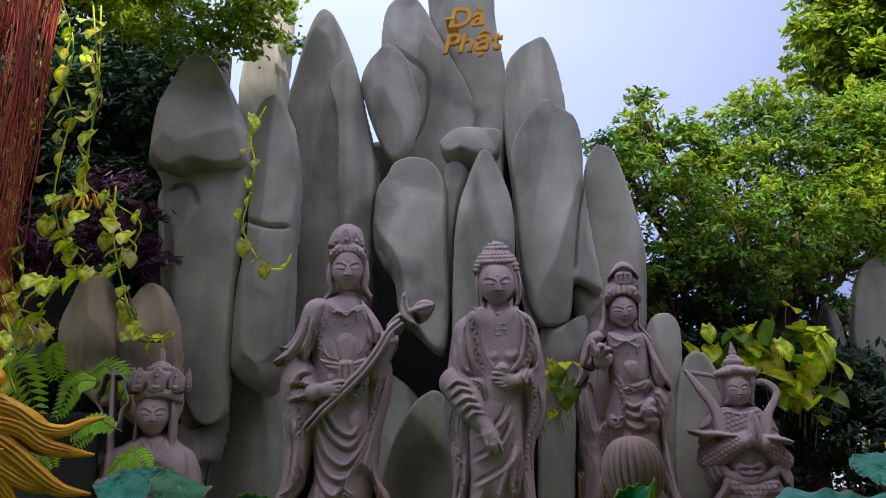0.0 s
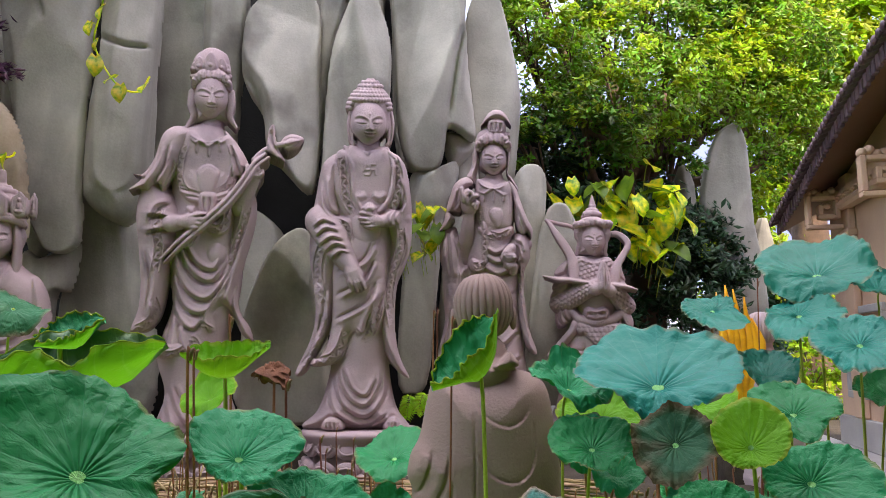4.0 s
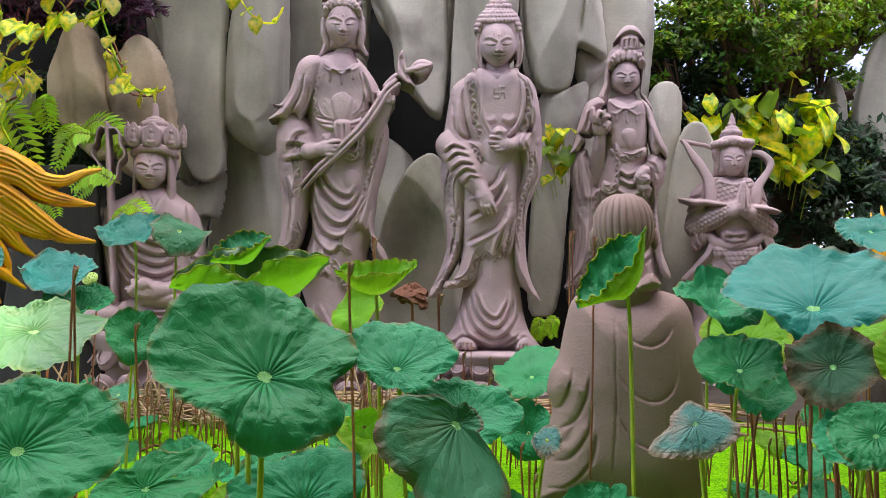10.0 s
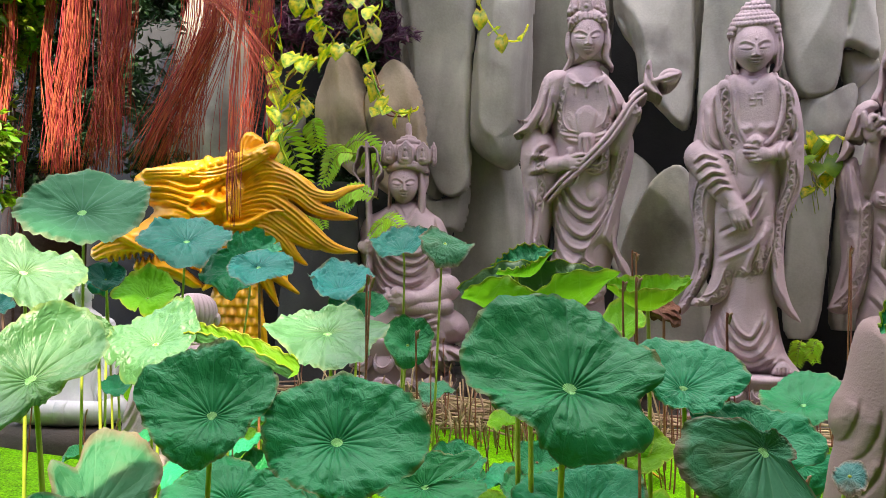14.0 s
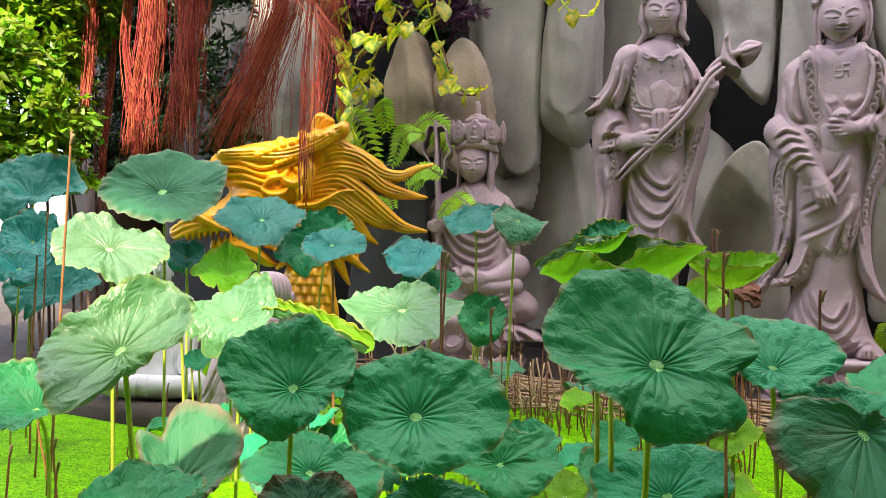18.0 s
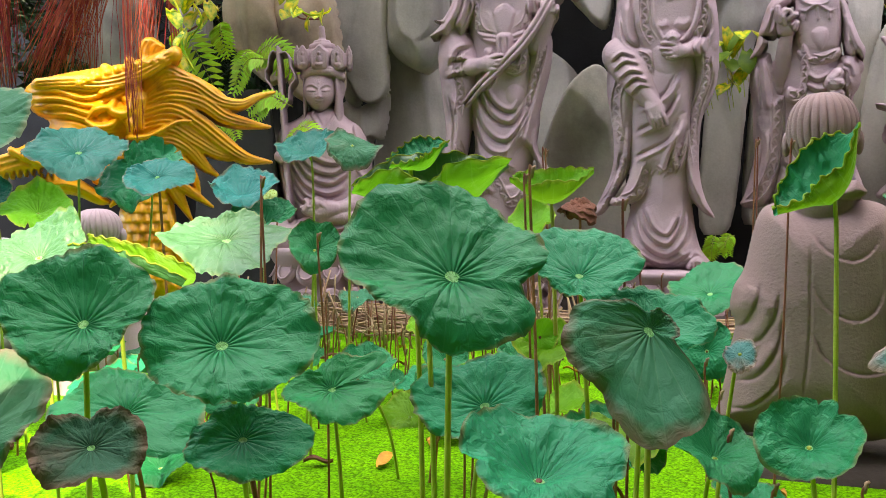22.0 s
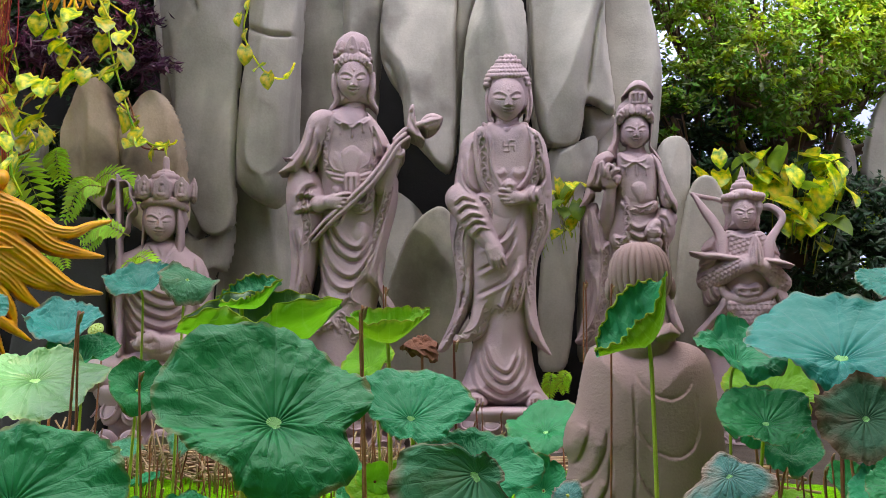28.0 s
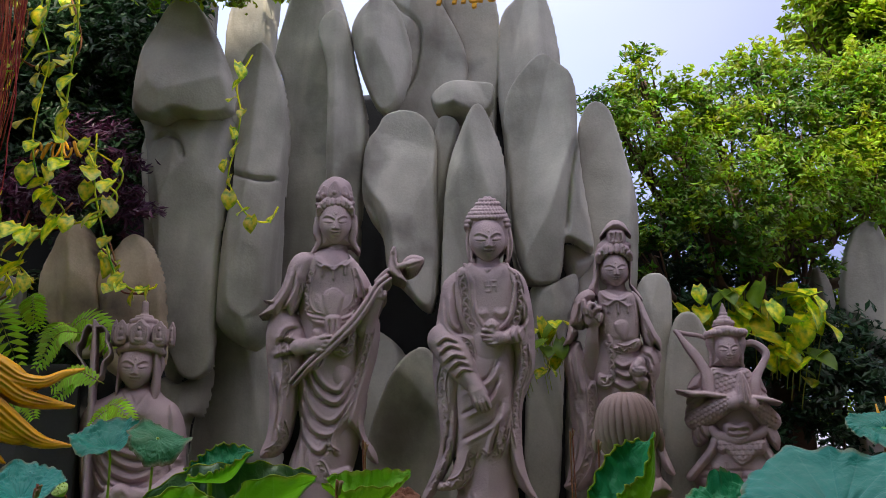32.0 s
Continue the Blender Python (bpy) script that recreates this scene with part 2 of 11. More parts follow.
streaks(ROCK, (0.13, 0.115, 0.1))
OCHRE_ROCK = mat("brown_cast_rock", (0.36, 0.27, 0.16), (0.72, 0.6, 0.42), 0.8, 1.6, 45, 0.35, contrast=2.2, stain=(0.1, 0.08, 0.06), stain_scale=0.9, stain_at=0.56)
streaks(OCHRE_ROCK, (0.12, 0.09, 0.06))
# shade of the gaps put into the colour of the rock behind the columns
GAP = mat("gap_shade_rock", (0.015, 0.016, 0.015), (0.04, 0.04, 0.036), 0.8, 2, 40, 0.5)
STATUE = mat("purple_sandstone", (0.315, 0.23, 0.232), (0.52, 0.395, 0.388), 0.75, 2.2, 130, 0.3, stain=(0.24, 0.185, 0.195), stain_scale=2.0)
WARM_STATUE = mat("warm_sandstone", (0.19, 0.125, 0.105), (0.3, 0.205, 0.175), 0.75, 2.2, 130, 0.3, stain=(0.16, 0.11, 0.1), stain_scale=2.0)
WHITE = mat("white_stone", (0.4, 0.4, 0.38), (0.62, 0.62, 0.59), 0.6, 4, 80, 0.15)
GOLD = mat("gold_paint", (0.72, 0.3, 0.006), (0.95, 0.5, 0.014), 0.33, 5, 50, 0.15, spec=0.45, stain=(0.5, 0.17, 0.006), stain_scale=4, stain_at=0.55)
DUCKWEED = mat("duckweed", (0.07, 0.29, 0.001), (0.19, 0.5, 0.002), 0.8, 9, 160, 0.5, spec=0.06, stain=(0.012, 0.03, 0.01), stain_scale=2.2, stain_at=0.62)
def speckle(m, scale, low, high):
    """Tiny round leaflets, each of its own tone, with dark gaps between."""
    n, ln = m.node_tree.nodes, m.node_tree.links
    b = n["Principled BSDF"]
    base = b.inputs["Base Color"].links[0].from_socket
    vo, mr, hs = n.new("ShaderNodeTexVoronoi"), n.new("ShaderNodeMapRange"), n.new("ShaderNodeHueSaturation")
    vo.inputs["Scale"].default_value = scale
    ln.new(n.new("ShaderNodeTexCoord").outputs["Object"], vo.inputs["Vector"])
    sep = n.new("ShaderNodeSeparateXYZ")
    ln.new(vo.outputs["Color"], sep.inputs[0])
    mr.inputs[3].default_value, mr.inputs[4].default_value = low, high
    ln.new(sep.outputs[0], mr.inputs[0])
    gap, mul = n.new("ShaderNodeMapRange"), n.new("ShaderNodeMath")
    gap.inputs[1].default_value, gap.inputs[2].default_value = 0.75, 0.45
    gap.inputs[3].default_value, gap.inputs[4].default_value = 0.5, 1.0
    ln.new(vo.outputs["Distance"], gap.inputs[0])
    mul.operation = "MULTIPLY"
    ln.new(mr.outputs[0], mul.inputs[0]), ln.new(gap.outputs[0], mul.inputs[1])
    ln.new(base, hs.inputs["Color"]), ln.new(mul.outputs[0], hs.inputs["Value"]), ln.new(hs.outputs[0], b.inputs["Base Color"])


speckle(DUCKWEED, 95, 0.7, 1.3)
SOIL = mat("soil", (0.018, 0.013, 0.009), (0.065, 0.048, 0.03), 0.9, 3, 40, 0.8)
CONCRETE = mat("concrete", (0.3, 0.28, 0.26), (0.45, 0.43, 0.4), 0.85, 2, 60, 0.2)
PLASTER = mat("peach_plaster", (0.52, 0.33, 0.21), (0.7, 0.49, 0.34), 0.8, 1.5, 50, 0.12)
SOFFIT = mat("brown_soffit_paint", (0.16, 0.085, 0.055), (0.28, 0.16, 0.105), 0.6, 1.5, 50, 0.12)
# dark colour of the unseen light blockers, kept low to cut bounce
BLOCKER = mat("dark_blocker", (0.03, 0.018, 0.012), (0.08, 0.05, 0.032), 0.6, 2, 40, 0.2)
ROOFTILE = mat("dark_roof_tile", (0.06, 0.035, 0.04), (0.17, 0.1, 0.11), 0.5, 6, 40, 0.3, obvar=0.25)
BARK = mat("bark", (0.05, 0.03, 0.02), (0.16, 0.1, 0.065), 0.9, 5, 40, 0.8)
ROOT = mat("red_aerial_root", (0.26, 0.042, 0.018), (0.62, 0.16, 0.07), 0.8, 5, 60, 0.4, island=0.3)
STEMG = mat("green_stem", (0.18, 0.28, 0.025), (0.38, 0.44, 0.04), 0.5, 12, 120, 0.3, obvar=0.2)
STEMB = mat("brown_stem", (0.1, 0.036, 0.016), (0.34, 0.13, 0.045), 0.6, 12, 120, 0.4, obvar=0.3)
TWIG = mat("dry_twig", (0.2, 0.13, 0.06), (0.42, 0.3, 0.16), 0.8, 9, 90, 0.4, island=0.3)
TREE_LEAF = mat("tree_leaf", (0.028, 0.13, 0.01), (0.2, 0.39, 0.018), 0.4, 1.2, 30, 0, island=0.6, trans=0.45, contrast=2.5)
# dark leaf green, lowered further so the colour itself deepens the shade
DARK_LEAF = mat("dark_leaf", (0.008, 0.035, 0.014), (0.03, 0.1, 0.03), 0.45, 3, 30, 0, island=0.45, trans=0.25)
# brighter copy of the tree leaf, with sunlight put into its colour
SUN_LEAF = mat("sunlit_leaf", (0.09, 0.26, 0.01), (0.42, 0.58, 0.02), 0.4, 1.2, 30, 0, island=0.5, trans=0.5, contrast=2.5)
POTHOS = mat("pothos_leaf", (0.08, 0.36, 0.006), (0.92, 0.84, 0.02), 0.28, 2.6, 12, 0.1, obvar=0.3, trans=0.3, contrast=4.5)
FERN = mat("fern_leaf", (0.2, 0.55, 0.01), (0.45, 0.78, 0.03), 0.45, 8, 60, 0, island=0.3, trans=0.4)
HEDGE_LEAF = mat("hedge_leaf", (0.05, 0.22, 0.006), (0.26, 0.5, 0.015), 0.4, 1.5, 30, 0, island=0.5, trans=0.4, contrast=2.5)
PURPLE = mat("purple_leaf", (0.03, 0.008, 0.02), (0.1, 0.02, 0.06), 0.4, 8, 60, 0, island=0.4, trans=0.2)
DRIED = mat("dried_leaf", (0.07, 0.025, 0.012), (0.22, 0.085, 0.04), 0.8, 14, 90, 0.6, trans=0.1)
YELLOWED = mat("yellowed_leaf", (0.45, 0.2, 0.01), (0.75, 0.5, 0.03), 0.6, 20, 90, 0.3, obvar=0.35)
POD = mat("seed_pod", (0.2, 0.33, 0.06), (0.34, 0.48, 0.12), 0.6, 20, 90, 0.3)
LEAFMATS = {
    "g": leaf_mat("lotus_green", (0.004, 0.2, 0.072), (0.12, 0.17, 0.055), (0.06, 0.27, 0.14), rim_from=0.96),
    "t": leaf_mat("lotus_teal", (0.004, 0.175, 0.13), (0.14, 0.16, 0.085), (0.08, 0.3, 0.25), rim_from=0.95),
    "y": leaf_mat("lotus_bright", (0.13, 0.4, 0.012), (0.34, 0.42, 0.04), (0.24, 0.5, 0.08), trans=0.45, rim_from=0.9),
    # pale copy of the lotus green, sunlight put into its colour
    "p": leaf_mat("lotus_pale", (0.048, 0.16, 0.046), (0.14, 0.24, 0.06), (0.2, 0.36, 0.14), trans=0.1, spec=0.5, rim_from=0.95),
    "d": leaf_mat("lotus_dull", (0.03, 0.17, 0.085), (0.16, 0.2, 0.1), (0.1, 0.27, 0.19), rim_from=0.9, rough=0.7),
    "v": leaf_mat("lotus_veined", (0.05, 0.2, 0.17), (0.3, 0.19, 0.13), (0.4, 0.52, 0.42), rim_from=0.72, dry=(0.25, 0.18, 0.12)),
    "w": leaf_mat("lotus_wilting", (0.025, 0.17, 0.08), (0.14, 0.105, 0.06), (0.12, 0.26, 0.13), rough=0.55, rim_from=0.84, dry=(0.065, 0.15, 0.07)),
    "b": leaf_mat("lotus_withered", (0.02, 0.095, 0.05), (0.1, 0.06, 0.03), (0.1, 0.14, 0.07), rough=0.7, trans=0.1, rim_from=0.72, dry=(0.08, 0.06, 0.035)),
}
# ---- tools ----
def mesh_ob(name, bm, material, smooth=True):
    me = bpy.data.meshes.new(name)
    bm.to_mesh(me)
    bm.free()
    for p in me.polygons:
        p.use_smooth = smooth
    me.materials.append(material)
    return new(name, me)


def part(name, bm, material, parent, label="", smooth=True):
    ob = mesh_ob(name, bm, material, smooth)
    ob.parent = parent
    if label:
        tagged(ob, label)
    return ob


def thing(name, label, category, group="", kind="", at=(0, 0, 0)):
    e = new(name)
    e.location = at
    e.empty_display_size = 0.1
    return tagged(e, label, category, group, kind)


def loft(bm, rings, cap=True, closed=True):
    """Skin a list of rings (lists of points of one length)."""
    rows = [[bm.verts.new(p) for p in r] for r in rings]
    k = len(rows[0])
    for a, b in zip(rows, rows[1:]):
        for i in range(k if closed else k - 1):
            j = (i + 1) % k
            bm.faces.new((a[i], a[j], b[j], b[i]))
    if cap:
        bm.faces.new(rows[0][::-1])
        bm.faces.new(rows[-1])
    return rows


def tube(bm, pts, radii, sides=8, cap=True, flat=1.0):
    """A swept tube along points with a radius for each."""
    pts = [Vector(p) for p in pts]
    if isinstance(radii, (int, float)):
        radii = [radii] * len(pts)
    rings, up = [], Vector((0.13, 0.31, 0.94))
    for i, p in enumerate(pts):
        d = (pts[min(i + 1, len(pts) - 1)] - pts[max(i - 1, 0)]).normalized()
        u = d.cross(up)
        if u.length < 1e-3:
            u = d.cross(Vector((1, 0, 0)))
        u.normalize()
        v = d.cross(u)
        up = u.cross(d) if u.cross(d).length > 0.5 else up
        rings.append([p + radii[i] * (math.cos(a) * u + flat * math.sin(a) * v) for a in (2 * math.pi * k / sides for k in range(sides))])
    return loft(bm, rings, cap)


def curve_pts(ctrl, n=12):
    """Catmull-Rom points through the given ones."""
    c = [Vector(p) for p in ctrl]
    c = [2 * c[0] - c[1]] + c + [2 * c[-1] - c[-2]]
    out = []
    for i in range(1, len(c) - 2):
        for k in range(n):
            t = k / n
            out.append(0.5 * (2 * c[i] + (c[i + 1] - c[i - 1]) * t + (2 * c[i - 1] - 5 * c[i] + 4 * c[i + 1] - c[i + 2]) * t * t + (3 * c[i] - c[i - 1] - 3 * c[i + 1] + c[i + 2]) * t ** 3))
    out.append(c[-2])
    return out


SPHERES = {}


def blob(bm, centre, size, seg=16, ring=10, turn=None):
    """An ellipsoid."""
    key = (seg, ring)
    if key not in SPHERES:
        pts = [(0, 0, -1)] + [(math.cos(2 * math.pi * j / seg) * math.sin(math.pi * i / ring), math.sin(2 * math.pi * j / seg) * math.sin(math.pi * i / ring), -math.cos(math.pi * i / ring)) for i in range(1, ring) for j in range(seg)] + [(0, 0, 1)]
        SPHERES[key] = [Vector(p) for p in pts]
    c, r3 = Vector(centre), (turn.to_3x3() if turn else None)
    vs = []
    for p in SPHERES[key]:
        q = Vector((p.x * size[0], p.y * size[1], p.z * size[2]))
        vs.append(bm.verts.new(c + (r3 @ q if r3 else q)))
    for j in range(seg):
        k = (j + 1) % seg
        bm.faces.new((vs[0], vs[1 + k], vs[1 + j]))
        for i in range(ring - 2):
            o = 1 + i * seg
            bm.faces.new((vs[o + j], vs[o + k], vs[o + seg + k], vs[o + seg + j]))
        o = 1 + (ring - 2) * seg
        bm.faces.new((vs[o + j], vs[o + k], vs[-1]))
    return vs


def box(bm, x0, x1, y0, y1, z0, z1, bevel=0.0):
    """A block with chamfered upright and level edges."""
    b = min(bevel, 0.45 * (x1 - x0), 0.45 * (y1 - y0), 0.45 * (z1 - z0))

    def ring(z, i):
        if not bevel:
            return [(x0 + i, y0 + i, z), (x1 - i, y0 + i, z), (x1 - i, y1 - i, z), (x0 + i, y1 - i, z)]
        a, c, d, e = x0 + i, x1 - i, y0 + i, y1 - i
        return [(a + b, d, z), (c - b, d, z), (c, d + b, z), (c, e - b, z), (c - b, e, z), (a + b, e, z), (a, e - b, z), (a, d + b, z)]

    rings = [ring(z0, 0), ring(z1, 0)] if not bevel else [ring(z0, b * 0.9), ring(z0 + b, 0), ring(z1 - b, 0), ring(z1, b * 0.9)]
    loft(bm, rings)


def leaf_cloud(name, centres, normals, sizes, material, rng, aspect=0.5, fold=0.15):
    """One mesh of many small pointed leaves."""
    c = np.asarray(centres)
    k = len(c)
    d = np.asarray(normals)
    d = d / np.linalg.norm(d, axis=1, keepdims=True)
    r = rng.normal(size=(k, 3))
    u = np.cross(d, r)
    u /= np.linalg.norm(u, axis=1, keepdims=True)
    v = np.cross(d, u)
    s = np.asarray(sizes)[:, None]
    a, b = c - u * s, c + u * s
    l, q = c + v * s * aspect - d * s * fold, c - v * s * aspect - d * s * fold
    verts = np.stack([a, l, b, q], 1).reshape(-1, 3)
    i = np.arange(k) * 4
    faces = np.concatenate([np.stack([i, i + 1, i + 2], 1), np.stack([i, i + 2, i + 3], 1)])
    me = bpy.data.meshes.new(name)
    me.from_pydata(verts.tolist(), [], faces.tolist())
    me.materials.append(material)
    return new(name, me)
# ---- carving tools ----
class Relief:
    """A carved front: layers laid one over another on a grid of x and z, each with its own bulge, folds and trims, closed by a rounded back."""

    def __init__(self, x0, x1, z0, z1, step=0.0068):
        self.step = step
        self.X, self.Z = np.meshgrid(np.arange(x0, x1, step), np.arange(z0, z1, step), indexing="ij")
        self.D = np.full(self.X.shape, -9.0)
        self.F = np.full(self.X.shape, -9.0)

    def win(self, pts, margin):
        p = np.asarray(pts)
        o, s = (self.X[0, 0], self.Z[0, 0]), self.step
        a = [max(0, int((p[:, k].min() - margin - o[k]) / s)) for k in (0, 1)]
        b = [max(a[k] + 1, int((p[:, k].max() + margin - o[k]) / s) + 2) for k in (0, 1)]
        return np.s_[a[0]:b[0], a[1]:b[1]]

    def near(self, pts, w):
        """Distance to a line, length along it, side of it."""
        x, z = self.X[w], self.Z[w]
        best, along, side, gone = np.full(x.shape, 9.0), np.zeros(x.shape), np.zeros(x.shape), 0.0
        for (px, pz), (qx, qz) in zip(pts, pts[1:]):
            dx, dz = qx - px, qz - pz
            l2 = dx * dx + dz * dz + 1e-12
            t = np.clip(((x - px) * dx + (z - pz) * dz) / l2, 0, 1)
            ox, oz = x - px - t * dx, z - pz - t * dz
            d = np.sqrt(ox * ox + oz * oz)
            m = d < best
            best, along, side = np.where(m, d, best), np.where(m, gone + t * l2 ** 0.5, along), np.where(m, np.sign(dx * oz - dz * ox), side)
            gone += l2 ** 0.5
        return best, along, side, gone

    def smooth(self, pts, n=5, closed=False):
        if closed:
            k = len(pts)
            c = [Vector((*pts[i % k], 0)) for i in range(-1, k + 3)]
            c = curve_pts(c, n)[n:n * (k + 1) + 1]
        else:
            c = curve_pts([(*p, 0) for p in pts], n)
        return [(p.x, p.y) for p in c]

    def pad(self, pts, base=0.0, bulge=0.1, soft=0.1, tilt=(0, 0), n=4, edge=2.0):
        """A layer with a rounded edge, from its outline."""
        c = self.smooth(pts, n, True)
        w = self.win(c, 0.06)
        x, z = self.X[w], self.Z[w]
        d = self.near(c, w)[0]
        inside = np.zeros(x.shape, bool)
        for (px, pz), (qx, qz) in zip(c, c[1:]):
            if pz != qz:
                inside ^= ((pz > z) != (qz > z)) & (x < (qx - px) * (z - pz) / (qz - pz) + px)
        sd = np.where(inside, d, -d)
        q = np.clip(sd / soft, 0, 1)
        m = np.mean(c, axis=0)
        h = base + bulge * (1 - (1 - q) ** edge) ** (1 / edge) + tilt[0] * (x - m[0]) + tilt[1] * (z - m[1]) + 18 * np.minimum(sd, 0)
        return Layer(self, w, h, sd)

    def limb(self, pts, radii, depths, flat=1.0, n=5):
        """A rounded limb along a line, with its middle at the given depths."""
        c = self.smooth(pts, n)
        k = len(c)
        w = self.win(c, max(radii) + 0.05)
        d, along, _, total = self.near(c, w)
        t = along / total
        r = np.interp(t, np.linspace(0, 1, len(radii)), radii)
        dep = np.interp(t, np.linspace(0, 1, len(depths)), depths)
        sd = r - d
        h = dep + flat * np.sqrt(np.maximum(r * r - d * d, 0)) + 18 * np.minimum(sd, 0)
        return Layer(self, w, h, sd)

    def ball(self, x, z, r, depth, high=None, rz=None):
        rz = rz or r
        w = self.win([(x - r, z - rz), (x + r, z + rz)], 0.02)
        q = np.hypot((self.X[w] - x) / r, (self.Z[w] - z) / rz)
        sd = (1 - q) * min(r, rz)
        return Layer(self, w, depth + (high or r) * np.sqrt(np.maximum(1 - q * q, 0)) + 18 * np.minimum(sd, 0), sd).put()

    def top(self, x, z):
        i = int(round((x - self.X[0, 0]) / self.step)), int(round((z - self.Z[0, 0]) / self.step))
        return float(self.D[max(0, min(i[0], self.D.shape[0] - 1)), max(0, min(i[1], self.D.shape[1] - 1))])

    def face(self, cx, cz, w, h, depth, turn=0.1):
        """A calm carved face: brows, lidded eyes, nose, lips and chin on an egg."""
        win = self.win([(cx - w, cz - h), (cx + w, cz + h)], 0.03)
        u, v = (self.X[win] - cx) / w, (self.Z[win] - cz) / h
        wide = 1 - 0.34 * np.clip(-v, 0, 1) ** 2.6
        q = np.hypot(u / wide, np.where(v > 0, v * 0.9, v))
        g = 1.15 * np.sqrt(np.maximum(1 - q ** 2.3, 0))
        x = u - turn * (1 - np.abs(u))

        def bump(mx, mz, sx, sz):
            return np.exp(-((x - mx) / sx) ** 2 - ((v - mz) / sz) ** 2)

        for s in (-1, 1):
            a = x * s
            brow = 0.16 + 0.17 * np.sin(np.clip((a - 0.08) / 0.75, 0, 1) * 2.6)
            on = np.clip((a - 0.03) / 0.1, 0, 1) * np.clip((0.85 - a) / 0.2, 0, 1)
            g += 0.05 * on * np.exp(-((v - brow) / 0.045) ** 2)
            g -= 0.1 * on * np.exp(-((v - brow + 0.12) / 0.08) ** 2)
            g += 0.07 * bump(s * 0.4, 0.03, 0.2, 0.085)
            lid = -0.045 + 0.03 * ((a - 0.4) / 0.25) ** 2
            g -= 0.06 * np.clip((a - 0.12) / 0.06, 0, 1) * np.clip((0.72 - a) / 0.08, 0, 1) * np.exp(-((v - lid) / 0.026) ** 2)
            g += 0.05 * bump(s * 0.48, -0.32, 0.26, 0.2)
            g += 0.1 * bump(s * 0.13, -0.27, 0.07, 0.05)
        ridge = np.clip((0.2 - v) / 0.45, 0, 1)
        g += (0.07 + 0.2 * ridge) * np.exp(-(x / (0.085 + 0.05 * ridge)) ** 2) * (1 / (1 + np.exp(-(v + 0.3) / 0.018))) * (1 / (1 + np.exp((v - 0.24) / 0.06)))
        g -= 0.05 * bump(0, -0.36, 0.2, 0.04)
        for mz, ww, hh in ((-0.45, 0.27, 0.1), (-0.57, 0.21, 0.1)):
            g += hh * np.exp(-((v - mz - 0.25 * x * x) / 0.045) ** 2) * np.clip((ww + 0.05 - np.abs(x)) / 0.16, 0, 1)
        g -= 0.09 * np.exp(-((v + 0.505 - 0.35 * x * x) / 0.02) ** 2) * np.clip((0.34 - np.abs(x)) / 0.06, 0, 1)
        g -= 0.05 * bump(0, -0.68, 0.24, 0.05)
        g += 0.07 * bump(0, -0.82, 0.25, 0.12)
        g += 0.06 * bump(0, 0.42, 0.06, 0.05)
        sd = (1 - q) * w
        Layer(self, win, depth + w * g + 18 * np.minimum(sd, 0), sd).put()

    def shell(self, back=0.2, round_=0.22, far=0.0, rise=0.0):
        """Vertices and faces of the closed body."""
        for _ in range(1):
            p = np.pad(self.D, 1, mode="edge")
            soft = (p[:-2, 1:-1] + p[2:, 1:-1] + p[1:-1, :-2] + p[1:-1, 2:]) / 4
            ok = np.minimum.reduce([p[:-2, 1:-1], p[2:, 1:-1], p[1:-1, :-2], p[1:-1, 2:], self.D]) > -1
            self.D = np.where(ok, 0.65 * self.D + 0.35 * soft, self.D)
        gx, gz = np.gradient(self.F, self.step)
        g = np.maximum(np.hypot(gx, gz), 0.5)
        out = np.minimum(self.F, 0)
        x, z = self.X - out * gx / g, self.Z - out * gz / g
        if far:
            # pieces that stand proud narrow with their height above the base, as carved to be seen from the pond
            lift = np.clip(self.D - 0.1, -0.1, 0.6) / far
            x, z = x * (1 - lift), z - lift * (z + rise)
        keep = self.F > -0.8 * self.step
        rough = np.random.default_rng(7).normal(size=x.shape) * 0.0007
        y = -np.maximum(self.D, -0.08) + rough
        yb = np.maximum(back * np.sqrt(1 - (1 - np.clip(self.F / round_, 0, 1)) ** 2), y + 0.004)
        idx = np.full(keep.shape, -1)
        k = int(keep.sum())
        idx[keep] = np.arange(k)
        verts = np.concatenate([np.stack([x[keep], y[keep], z[keep]], 1), np.stack([x[keep], yb[keep], z[keep]], 1)])
        a, b, c, d = idx[:-1, :-1], idx[1:, :-1], idx[1:, 1:], idx[:-1, 1:]
        ok = (a >= 0) & (b >= 0) & (c >= 0) & (d >= 0)
        q = np.stack([a[ok], b[ok], c[ok], d[ok]], 1)
        e = np.concatenate([q[:, [0, 1]], q[:, [1, 2]], q[:, [2, 3]], q[:, [3, 0]]])
        code, twin = e[:, 0] * (2 * k) + e[:, 1], e[:, 1] * (2 * k) + e[:, 0]
        rim = e[~np.isin(code, twin)]
        side = np.stack([rim[:, 1], rim[:, 0], rim[:, 0] + k, rim[:, 1] + k], 1)
        return verts, np.concatenate([q, q[:, ::-1] + k, side])


